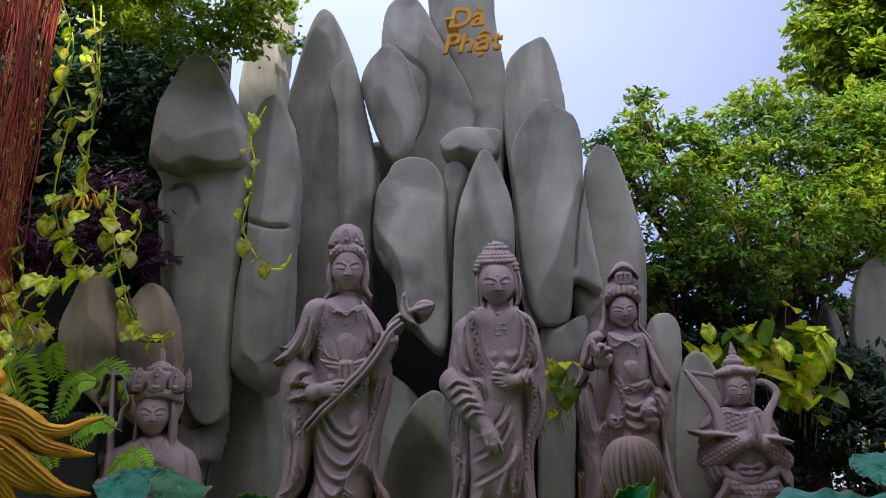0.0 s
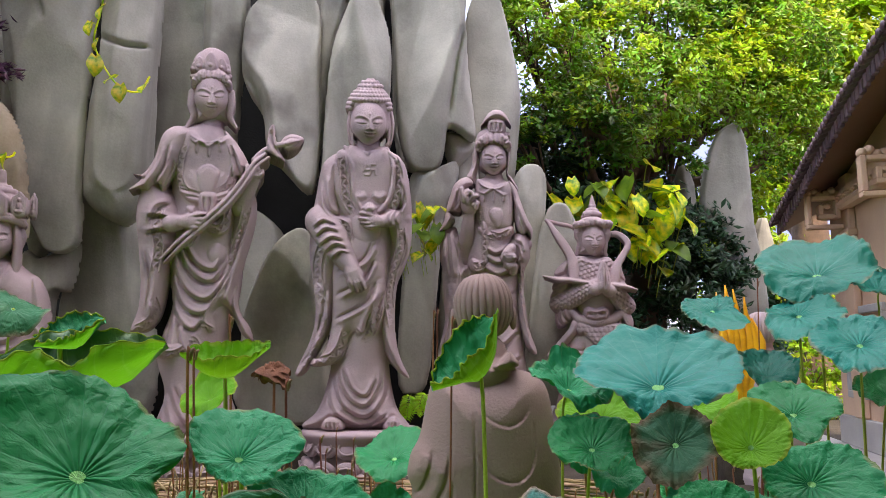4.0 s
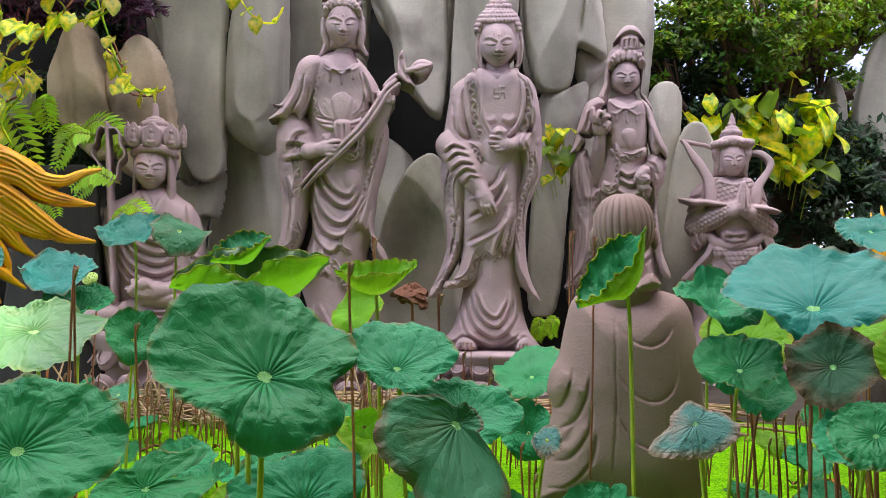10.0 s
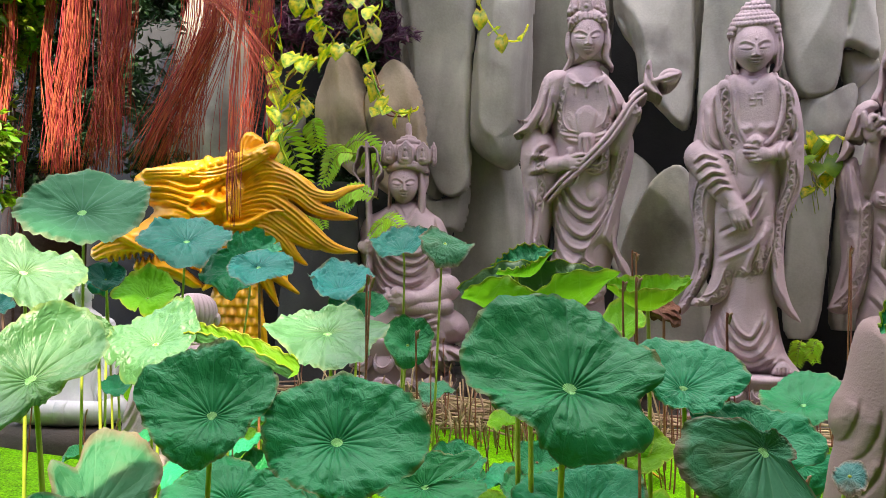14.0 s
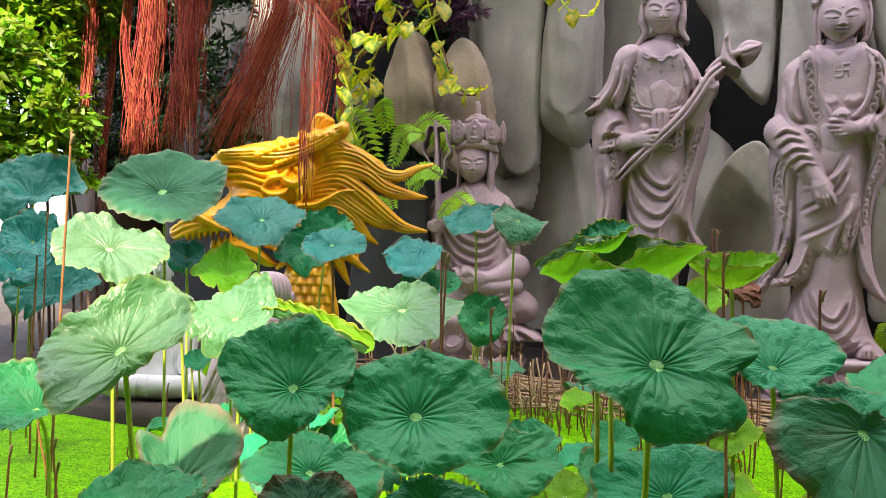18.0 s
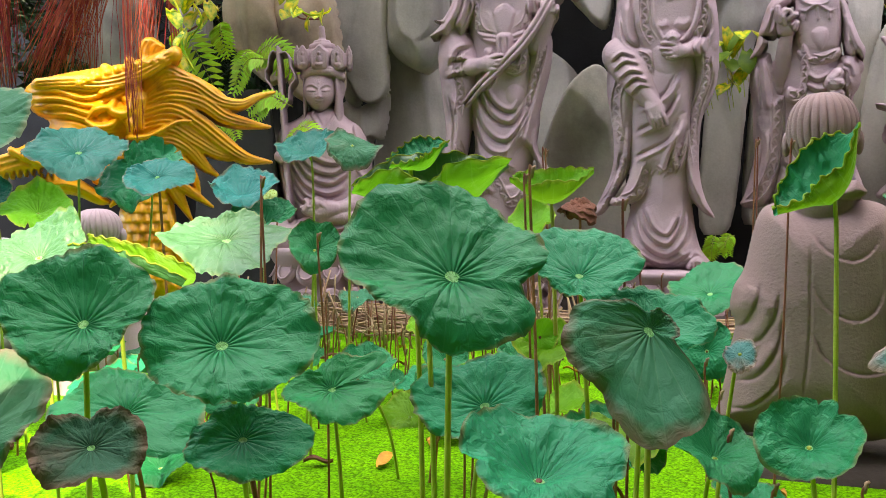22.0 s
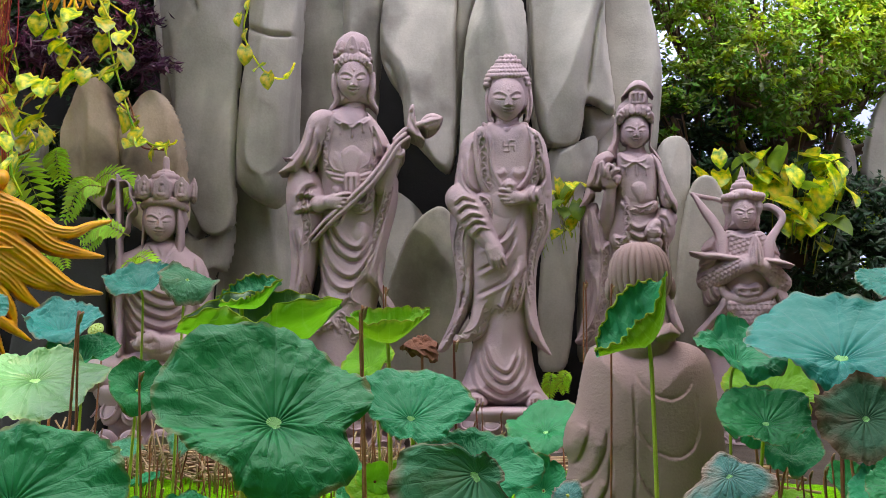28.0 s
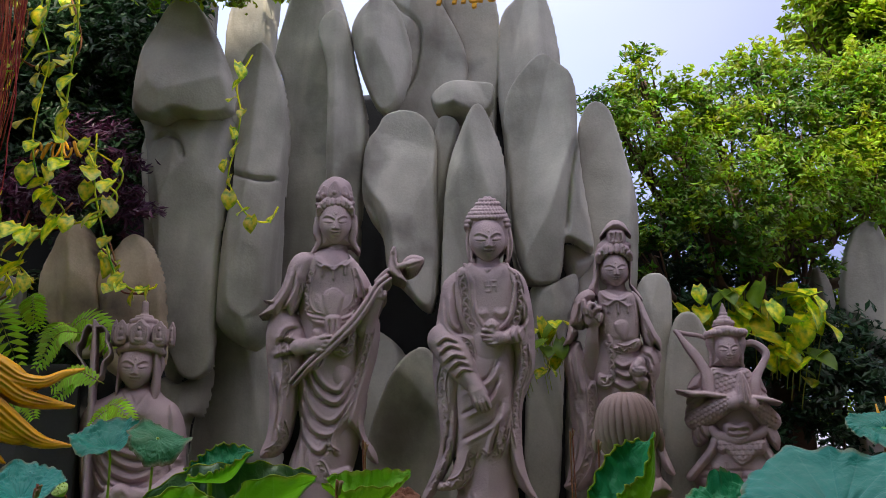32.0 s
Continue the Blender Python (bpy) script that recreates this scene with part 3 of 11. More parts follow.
class Layer:
    def __init__(self, relief, w, h, sd):
        self.r, self.w, self.h, self.sd = relief, w, h, sd

    def put(self):
        r, w = self.r, self.w
        r.D[w] = np.maximum(r.D[w], np.where(self.sd > -0.05, self.h, -9))
        r.F[w] = np.maximum(r.F[w], self.sd)
        return self

    def line(self, pts, width, high, tail=True, n=5):
        """A ridge (or, with a negative height, a groove) that thins out at both ends."""
        c = self.r.smooth(pts, n)
        d, along, _, total = self.r.near(c, self.w)
        t = along / total
        k = np.clip(np.sin(np.pi * np.clip(t, 0.02, 0.98)) * 2.2, 0, 1) if tail else (d < 3 * width)
        self.h = self.h + high * k * np.exp(-((d / width) ** 2))
        return self

    def fold(self, pts, width, high, n=5):
        """A drapery fold: a crest with a deep valley on its right-hand side."""
        c = self.r.smooth(pts, n)
        d, along, side, total = self.r.near(c, self.w)
        k = np.clip(np.sin(np.pi * np.clip(along / total, 0.02, 0.98)) * 2.4, 0, 1)
        s = d * side
        self.h = self.h + high * k * (np.exp(-((s / width) ** 2)) - 0.95 * np.exp(-(((s + 1.7 * width) / (0.8 * width)) ** 2)) + 0.35 * np.exp(-(((s - 2 * width) / (1.6 * width)) ** 2)))
        return self

    def ledge(self, pts, high, reach=0.1, n=5):
        """The edge of an overlapping cloth: a sharp step that fades away on its left-hand side."""
        c = self.r.smooth(pts, n)
        d, along, side, total = self.r.near(c, self.w)
        k = np.clip(np.sin(np.pi * np.clip(along / total, 0.02, 0.98)) * 3, 0, 1)
        self.h = self.h + k * np.where(side > 0, high * np.exp(-d / reach), -0.7 * high * np.exp(-d / 0.016))
        return self

    def trim(self, pts, width, high=0.012, n=6):
        """A border between two ribs with a running scroll."""
        c = self.r.smooth(pts, n)
        d, along, side, total = self.r.near(c, self.w)
        s, u = d * side / (0.5 * width), along / (width * 1.15)
        on = (np.abs(s) < 1.15) * np.clip(along / 0.02, 0, 1) * np.clip((total - along) / 0.02, 0, 1)
        ribs = np.exp(-((np.abs(s) - 0.92) / 0.13) ** 2)
        vine = np.exp(-((s - 0.36 * np.sin(2 * np.pi * u)) / 0.13) ** 2)
        f = 2 * (u + 0.25) % 1 - 0.5
        sign = np.where((2 * (u + 0.25)).astype(int) % 2 == 0, -1, 1)
        ring = np.hypot(f * 1.15, s - 0.3 * sign)
        curl = np.exp(-((ring - 0.32) / 0.09) ** 2) + np.exp(-((ring / 0.13) ** 2))
        inner = np.clip((0.86 - np.abs(s)) / 0.1, 0, 1)
        self.h = self.h + on * high * (0.3 + 0.8 * ribs + (np.minimum(1.0, 0.8 * vine + 0.8 * curl) - 0.7) * inner)
        return self

    def scales(self, a, size, high):
        """Rows of small overlapping scales turned by an angle."""
        x, z = self.r.X[self.w], self.r.Z[self.w]
        p, q = (x * math.cos(a) + z * math.sin(a)) / size, (z * math.cos(a) - x * math.sin(a)) / size
        row = np.floor(q)
        f = (p + 0.5 * (row % 2)) % 1 - 0.5
        self.h = self.h + high * np.clip(1 - np.hypot(f * 1.5, (q - row) * 0.9 - 0.1), 0, 1) * np.clip(self.sd / 0.02, 0, 1)
        return self


def fingers(r, wrist, tips, width, depth):
    """A carved hand: a palm and a finger to each tip."""
    w = Vector(wrist)
    mid = sum((Vector(t) for t in tips), Vector((0, 0))) / len(tips)
    r.limb([wrist, tuple(w.lerp(mid, 0.3)), tuple(w.lerp(mid, 0.55))], [width * 0.85, width * 1.15, width], [depth, depth + 0.01, depth + 0.012], 0.6).put()
    for i, t in enumerate(tips):
        t = Vector(t)
        side = (t - mid)
        b = w.lerp(mid, 0.42) + side * 0.75
        k = b.lerp(t, 0.55) + side * 0.12
        r.limb([tuple(b), tuple(k), tuple(t)], [width * 0.34, width * 0.32, width * 0.2], [depth + 0.02, depth + 0.035, depth + 0.02], 1.0).put()


def carved(label, reliefs, bm, at, turn=0.0, material=None, back=0.2, far=0.0):
    """Joins carved fronts and the pieces in bm into one statue."""
    bmesh.ops.recalc_face_normals(bm, faces=bm.faces)
    me = bpy.data.meshes.new("statue")
    bm.verts.index_update()
    verts, faces = [tuple(v.co) for v in bm.verts], [[v.index for v in f.verts] for f in bm.faces]
    bm.free()
    for r in reliefs:
        v, f = r.shell(back, 0.22, far, at[2] - 1.06)
        o = len(verts)
        verts += v.tolist()
        faces += (f + o).tolist()
    me.from_pydata(verts, [], faces)
    me.polygons.foreach_set("use_smooth", [True] * len(me.polygons))
    me.materials.append(material or STATUE)
    ob = new("statue", me)
    ob.location, ob.rotation_euler = at, (0, 0, turn)
    return tagged(ob, label, "statue", "stone temple statues")


def strokes(layer, kind, width, high, *lines):
    for pts in lines:
        if kind == "fold":
            layer.fold(pts, width, high)
        elif kind == "trim":
            layer.trim(pts, width, high)
        elif kind == "ledge":
            layer.ledge(pts, high, width)
        else:
            layer.line(pts, width, high)
    return layer


# ---- ground, water and rocks ----
def sheet(name, x0, x1, y0, y1, nx, ny, f, material):
    bm = bmesh.new()
    rows = [[bm.verts.new((x0 + (x1 - x0) * i / nx, y0 + (y1 - y0) * j / ny, f(x0 + (x1 - x0) * i / nx, y0 + (y1 - y0) * j / ny))) for i in range(nx + 1)] for j in range(ny + 1)]
    for a, b in zip(rows, rows[1:]):
        for i in range(nx):
            bm.faces.new((a[i], a[i + 1], b[i + 1], b[i]))
    return mesh_ob(name, bm, material)


def land(x, y):
    """Height of the soil: a pond bed with banks behind, left and right."""
    far = min(max((y - 5.75 - 0.25 * math.sin(x * 1.7)) / 0.5, 0), 1)
    left = min(max((-5.6 - x) / 0.6, 0), 1)
    right = min(max((x - (2.3 + 0.45 * (y - 3.6))) / 0.3, 0), 1)
    k = max(far, left, right)
    return -0.35 + 0.42 * k + (0.05 * noise.noise((x * 2, y * 2, 0)) if k > 0 else 0)


tagged(sheet("ground", -16, 16, -4, 24, 128, 112, land, SOIL), "dark damp soil of the bank round the pond", "ground", kind="structure")
far_ground = sheet("ground_far", -400, 400, -400, 400, 4, 4, lambda x, y: -0.42, SOIL)
tagged(far_ground, "dark soil that reaches away to the distance", "ground", kind="structure")
tagged(sheet("water", -7.5, 5.0, -1.6, 6.6, 60, 40, lambda x, y: 0.004 * noise.noise((x * 3, y * 3, 0)), DUCKWEED), "pond water covered in bright green duckweed", "pond", kind="structure")


def rock(depth, thick, *rows):
    """A cast rock column: rows of height, middle and half width, from the top down. Facets run up it and twist a little."""
    bm = bmesh.new()
    rng = random.Random(len(scene.objects))
    sides, nf = 88, rng.choice((5, 6, 6, 7))
    zs = [r[0] for r in rows]
    steps = max(18, int((zs[0] - zs[-1]) / 0.09))
    arr = np.array(rows)[::-1]
    turn = rng.uniform(0, 6.28)
    cuts = [turn + 2 * math.pi * (k + rng.uniform(-0.3, 0.3)) / nf for k in range(nf)]
    keep = [rng.uniform(0.72, 0.94) for _ in range(nf)]
    lean = [rng.uniform(-0.28, 0.28) for _ in range(nf)]
    level = [rng.uniform(zs[-1], zs[0]) for _ in range(nf)]
    drift = [rng.uniform(-0.14, 0.14) for _ in range(nf)]
    seed = rng.uniform(0, 90)
    rings = []
    for i in range(steps + 1):
        z = zs[0] + (zs[-1] - zs[0]) * (i / steps)
        xm, hw = np.interp(z, arr[:, 0], arr[:, 1]), 1.05 * np.interp(z, arr[:, 0], arr[:, 2])
        rr = []
        for k in range(sides):
            a = 2 * math.pi * k / sides
            soft = 0.0
            for c, q, g, sl, lv in zip(cuts, keep, drift, lean, level):
                d = math.cos(a - c - 0.3 * math.sin(z * 0.45 + c) - g * z * 0.3)
                if d > 0.05:
                    soft += (d / max(0.5, q + sl * (z - lv) / (zs[0] - zs[-1]) + 0.03 * noise.noise((c * 3, z * 0.7, seed)))) ** 220
            rr.append(min(soft, 1e60) ** (-1 / 220) if soft > 0 else 1.0)
        wide = max(r * abs(math.cos(2 * math.pi * k / sides)) for k, r in enumerate(rr))
        ring = []
        for k in range(sides):
            a = 2 * math.pi * k / sides
            r = rr[k] / wide
            w = 0.03 * noise.noise((math.cos(a) * 1.2 + seed, math.sin(a) * 1.2, z * 0.9)) + 0.008 * noise.noise((math.cos(a) * 5 + seed, math.sin(a) * 5, z * 5))
            ring.append((xm + (r * hw + w * min(1, hw * 4)) * math.cos(a), depth + thick * 0.6 + (r * hw * thick * 0.95 + w) * math.sin(a), z))
        rings.append(ring)
    loft(bm, rings)
    bmesh.ops.recalc_face_normals(bm, faces=bm.faces)
    ob = mesh_ob("rock_pillar", bm, ROCK)
    return tagged(ob, "tall grey cast rock column with smooth worn facets", "rock", "rock columns behind the statues")


def boulder(y, outline, bulge=0.3, soft=0.3, tents=(), cracks=(), tilt=(0, 0), material=None):
    """A cast rock with smooth worn planes: each tent is the line where two planes meet, with its reach and height; cracks are narrow grooves."""
    p = np.array(outline)
    r = Relief(p[:, 0].min() - 0.08, p[:, 0].max() + 0.08, p[:, 1].min() - 0.08, p[:, 1].max() + 0.08, 0.02)
    k = r.pad(outline, 0.0, 0.35 * bulge, 0.1, tilt)
    # planes slope back from the middle like a worn hip roof
    k.h = k.h + 0.95 * bulge * np.clip(k.sd / (1.5 * soft), 0, 1)
    for reach, high, *pts in tents:
        d = r.near(r.smooth(pts), k.w)[0]
        k.h = k.h + 2.2 * high * np.clip(1 - d / (1.25 * reach), 0, 1)
    # worn flat faces cut across the swell
    rng = random.Random(int(1000 * abs(outline[0][0])) + len(outline))
    cx, cz = p.mean(axis=0)
    wide, tall = np.ptp(p[:, 0]) / 2, min(np.ptp(p[:, 1]) / 2, 1.1)
    for i in range(7):
        a = rng.uniform(0, 2 * math.pi)
        ox, oz = cx + rng.uniform(-0.25, 0.25) * wide, cz + rng.uniform(-0.8, 0.8) * np.ptp(p[:, 1]) / 2
        far = (r.X[k.w] - ox) * math.cos(a) / wide + (r.Z[k.w] - oz) * math.sin(a) * 0.6 / tall
        k.h = np.minimum(k.h, np.maximum(bulge * rng.uniform(1.1, 1.3) - bulge * rng.uniform(0.6, 1.2) * far, 0.3 * bulge))
    for pts in cracks:
        k.line(pts, 0.022, -0.09)
    x, z, s = r.X[k.w], r.Z[k.w], 3.1 * y + outline[0][0]
    k.h = k.h + 0.014 * np.sin(2.1 * x + 1.3 * z + s) + 0.01 * np.sin(4.3 * z - 3.1 * x + 2 * s) + 0.005 * np.sin(9 * x + 7 * z + s) * np.sin(8 * z - 5 * x)
    k.put()
    v, f = r.shell(max(0.2, 0.9 * bulge), soft)
    me = bpy.data.meshes.new("rock_pillar")
    me.from_pydata(v.tolist(), [], f.tolist())
    me.polygons.foreach_set("use_smooth", [True] * len(me.polygons))
    me.materials.append(material or ROCK)
    ob = new("rock_pillar", me)
    ob.location = (0, y, 0)
    return tagged(ob, "tall grey cast rock column with smooth worn facets", "rock", "rock columns behind the statues")


# the mushroom-headed column
boulder(7.8, [(-3.629, 6.578), (-3.404, 6.435), (-3.16, 5.97), (-2.979, 5.504), (-2.935, 5.23), (-2.965, 5.061), (-3.23, 5.004), (-3.537, 5.036), (-3.735, 4.966), (-3.949, 5.055), (-4.111, 5.162), (-4.073, 5.6), (-3.943, 6.083), (-3.797, 6.444)], 0.3, 0.3, [(0.25, 0.1, (-3.792, 6.146), (-3.78, 5.537), (-3.689, 4.984)), (0.3, 0.08, (-3.489, 6.428), (-3.392, 5.802), (-3.22, 5.053))])
boulder(8.05, [(-4.059, 4.943), (-4.134, 5.207), (-3.667, 5.28), (-3.083, 5.232), (-3.07, 4.372), (-3.102, 3.436), (-3.097, 2.803), (-3.076, 2.306), (-3.201, 2.146), (-3.377, 2.158), (-3.497, 2.323), (-3.715, 2.832), (-3.827, 3.608), (-3.947, 4.155)], 0.28, 0.26, [(0.3, 0.14, (-3.581, 4.834), (-3.413, 4.257), (-3.391, 3.452), (-3.437, 2.513), (-3.304, 2.179))], [[(-3.907, 4.823), (-3.738, 4.882), (-3.579, 4.798), (-3.462, 4.54)]])
boulder(8.2, [(-2.82, 6.145), (-2.656, 6.019), (-2.495, 5.556), (-2.41, 4.953), (-2.43, 4.244), (-2.446, 3.308), (-2.461, 2.739), (-2.638, 2.459), (-2.863, 2.511), (-3.085, 2.693), (-3.135, 2.96), (-3.101, 3.741), (-3.026, 4.285), (-3.043, 5.151), (-3.009, 5.91)], 0.3, 0.28, [(0.25, 0.1, (-2.786, 6.046), (-2.714, 5.124), (-2.741, 4.265), (-2.733, 3.067))], [[(-3.011, 4.481), (-2.855, 4.378), (-2.696, 4.318), (-2.447, 4.336)]])
boulder(9.35, [(-3.34, 8.449), (-3.439, 9.379), (-3.254, 9.778), (-2.983, 9.012), (-2.987, 8.018), (-3.033, 6.719), (-3.095, 5.43), (-3.571, 5.467), (-3.719, 7.056), (-3.507, 7.881)], 0.3, 0.25, [(0.3, 0.12, (-3.441, 9.068), (-3.396, 7.869), (-3.503, 6.763))])
# the broad column with a lower one grown into it
boulder(8.85, [(-2.331, 7.697), (-2.137, 7.503), (-1.933, 6.931), (-1.828, 6.408), (-1.711, 5.819), (-1.613, 5.333), (-1.653, 4.572), (-1.703, 3.567), (-1.785, 2.117), (-2.443, 2.142), (-2.631, 3.203), (-2.615, 4.047), (-2.614, 5.177), (-2.678, 5.903), (-2.841, 6.334), (-2.721, 6.837), (-2.546, 7.439)], 0.34, 0.36, [(0.35, 0.1, (-2.248, 7.542), (-2.366, 6.629), (-2.37, 5.394), (-2.362, 3.888))])
boulder(8.6, [(-2.055, 6.745), (-1.85, 6.657), (-1.725, 6.049), (-1.591, 5.326), (-1.622, 4.502), (-1.658, 3.517), (-1.752, 2.856), (-2.042, 2.87), (-2.051, 3.956), (-2.056, 4.905), (-2.077, 5.96), (-2.216, 6.508)], 0.2, 0.2, [(0.2, 0.12, (-2.046, 6.676), (-1.894, 5.984), (-1.831, 5.039), (-1.829, 3.803))])
boulder(8.6, [(-1.417, 6.953), (-1.194, 6.76), (-1.039, 6.229), (-1.044, 5.867), (-1.17, 5.446), (-1.384, 5.324), (-1.578, 5.676), (-1.749, 6.215), (-1.789, 6.533), (-1.642, 6.84)], 0.26, 0.3, [(0.25, 0.1, (-1.253, 6.834), (-1.404, 6.182), (-1.377, 5.385))])
boulder(9.25, [(-1.637, 7.153), (-1.622, 7.751), (-1.508, 8.088), (-1.262, 8.175), (-1.052, 8.036), (-0.867, 7.622), (-0.658, 7.143), (-0.389, 6.415), (-0.467, 5.504), (-0.712, 5.203), (-1.12, 5.154), (-1.34, 5.494), (-1.527, 6.348)], 0.3, 0.3, [(0.3, 0.12, (-1.426, 8.06), (-1.405, 7.403), (-1.071, 6.828), (-1.035, 5.798))], [[(-1.525, 7.305), (-1.21, 7.02), (-0.98, 6.731), (-1.052, 6.134), (-1.339, 5.641)]])
boulder(9.45, [(-1.012, 8.255), (-0.97, 9.67), (-0.657, 11.162), (-0.292, 11.45), (-0.06, 10.186), (-0.04, 8.731), (-0.043, 7.763), (0.059, 6.927), (-0.02, 5.81), (-0.162, 4.691), (-0.822, 4.738), (-0.716, 5.869), (-0.722, 7.095), (-0.909, 7.669)], 0.32, 0.3, [(0.3, 0.14, (-0.186, 7.592), (-0.201, 6.863), (-0.269, 6.0))], [[(-0.909, 7.669), (-0.681, 7.136), (-0.461, 6.622)]])
boulder(8.8, [(-0.763, 5.657), (-0.507, 5.786), (-0.15, 5.755), (-0.026, 5.672), (-0.097, 5.365), (-0.419, 5.244), (-0.7, 5.329), (-0.809, 5.542)], 0.3, 0.2, [(0.2, 0.08, (-0.658, 5.553), (-0.373, 5.529), (-0.102, 5.561))])
boulder(8.45, [(-1.318, 5.209), (-1.402, 5.066), (-1.54, 4.832), (-1.593, 4.294), (-1.497, 3.966), (-1.351, 3.724), (-1.287, 3.345), (-1.102, 3.1), (-0.802, 2.83), (-0.708, 3.287), (-0.719, 4.095), (-0.726, 4.88), (-0.869, 5.188), (-1.109, 5.275)], 0.3, 0.26, [(0.25, 0.12, (-1.235, 5.142), (-1.294, 4.487), (-1.023, 4.116), (-0.99, 3.303), (-0.881, 2.973)), (0.25, 0.1, (-0.871, 5.113), (-0.841, 4.243), (-0.772, 3.555))], [[(-1.565, 4.208), (-1.39, 3.931), (-1.332, 3.588), (-1.326, 3.348)]])
boulder(8.7, [(-0.74, 5.217), (-0.474, 5.218), (-0.586, 4.753), (-0.665, 4.177), (-0.705, 3.484), (-0.837, 3.492), (-0.783, 4.328)], 0.16, 0.14, [(0.14, 0.06, (-0.658, 5.134), (-0.732, 4.47), (-0.764, 3.762))])
boulder(8.35, [(-0.2, 5.197), (-0.052, 4.929), (0.06, 4.548), (0.068, 4.077), (-0.003, 3.224), (-0.109, 2.009), (-0.574, 2.026), (-0.682, 2.88), (-0.638, 3.988), (-0.57, 4.538), (-0.409, 4.972)], 0.28, 0.26, [(0.26, 0.14, (-0.136, 5.118), (-0.105, 4.504), (-0.171, 3.233), (-0.223, 2.368))])
boulder(9.35, [(0.551, 7.335), (0.701, 7.157), (0.791, 6.706), (0.836, 6.103), (0.82, 5.127), (0.642, 3.424), (0.131, 3.452), (0.05, 5.187), (-0.002, 5.925), (0.038, 6.868), (0.233, 7.206)], 0.3, 0.28, [(0.3, 0.14, (0.586, 7.277), (0.548, 6.469), (0.463, 5.395))])
boulder(8.6, [(0.559, 5.987), (0.779, 5.771), (0.921, 5.488), (0.913, 4.818), (0.97, 4.173), (1.021, 3.518), (0.82, 3.597), (0.701, 3.617), (0.661, 3.348), (0.59, 3.156), (0.411, 3.12), (0.259, 3.206), (0.152, 3.543), (0.105, 4.092), (0.094, 4.735), (0.078, 5.332), (0.28, 5.738)], 0.32, 0.3, [(0.26, 0.14, (0.513, 5.913), (0.396, 5.381), (0.443, 4.854), (0.551, 4.202), (0.595, 3.651), (0.515, 3.258)), (0.2, 0.1, (0.825, 5.65), (0.893, 4.819), (0.702, 4.473), (0.64, 3.919))], [[(0.905, 4.804), (0.801, 4.325), (0.709, 3.644)]])
boulder(8.75, [(0.684, 3.645), (1.029, 3.531), (0.964, 3.364), (0.814, 3.228), (0.707, 3.299)], 0.12, 0.12)
boulder(8.75, [(0.286, 3.13), (0.575, 3.174), (0.812, 3.293), (0.813, 3.005), (0.671, 2.63), (0.595, 1.9), (0.465, 0.765), (0.152, 0.771), (0.197, 2.034)], 0.26, 0.22, [(0.2, 0.1, (0.636, 3.145), (0.513, 2.512), (0.446, 1.437))])
boulder(8.9, [(0.804, 3.667), (1.005, 3.621), (1.086, 3.251), (1.035, 2.366), (0.865, 0.866), (0.578, 0.872), (0.676, 2.381), (0.787, 3.137)], 0.2, 0.18, [(0.16, 0.06, (0.889, 3.527), (0.854, 2.748), (0.771, 1.775))])
boulder(9.1, [(1.152, 5.547), (1.361, 5.434), (1.491, 4.913), (1.612, 4.235), (1.563, 3.461), (1.379, 2.032), (0.912, 2.049), (0.977, 3.916), (0.943, 4.726), (0.98, 5.261)], 0.28, 0.28, [(0.3, 0.1, (1.192, 5.441), (1.244, 4.629), (1.237, 3.48))])
boulder(9.0, [(1.494, 3.125), (1.677, 3.318), (1.886, 3.172), (1.824, 2.391), (1.608, 0.839), (1.224, 0.847), (1.387, 2.409)], 0.25, 0.22, [(0.2, 0.08, (1.662, 3.183), (1.619, 2.399), (1.496, 1.421))])
boulder(8.8, [(1.835, 2.698), (2.006, 2.803), (2.141, 2.634), (2.274, 2.382), (2.315, 1.843), (2.14, 0.624), (1.557, 0.634), (1.678, 1.984)], 0.28, 0.25, [(0.2, 0.1, (2.0, 2.753), (1.94, 2.094), (1.811, 1.175))])
# pale mound between two statues and the darker rocks low down
boulder(7.9, [(-0.763, 2.344), (-0.926, 2.299), (-1.111, 2.126), (-1.247, 1.866), (-1.358, 1.58), (-1.398, 1.268), (-1.394, 0.549), (-0.551, 0.504), (-0.57, 1.55), (-0.635, 2.121)], 0.3, 0.22, [(0.25, 0.12, (-0.903, 2.264), (-1.036, 1.779), (-1.084, 1.046)), (0.22, 0.08, (-0.757, 2.297), (-0.771, 1.777), (-0.8, 0.992))])
boulder(8.7, [(-3.353, 2.922), (-3.005, 2.782), (-2.712, 2.578), (-2.562, 1.86), (-2.505, 0.486), (-3.543, 0.475), (-3.539, 1.478), (-3.437, 2.257)], 0.2, 0.2, [(0.2, 0.08, (-3.071, 2.75), (-2.959, 1.862), (-2.948, 0.975))])
boulder(9.0, [(-1.668, 2.695), (-1.472, 2.757), (-1.142, 2.427), (-1.072, 1.852), (-1.256, 1.352), (-1.637, 1.352), (-1.784, 2.111)], 0.2, 0.2, [(0.2, 0.08, (-1.458, 2.691), (-1.473, 2.109), (-1.489, 1.602))])
boulder(8.25, [(-3.692, 2.205), (-3.491, 2.097), (-3.197, 2.311), (-3.17, 2.063), (-3.242, 1.769), (-3.37, 1.697), (-3.412, 0.858), (-3.725, 0.856), (-3.794, 1.821)], 0.22, 0.18, [(0.16, 0.08, (-3.489, 2.066), (-3.374, 1.758), (-3.506, 1.334))])
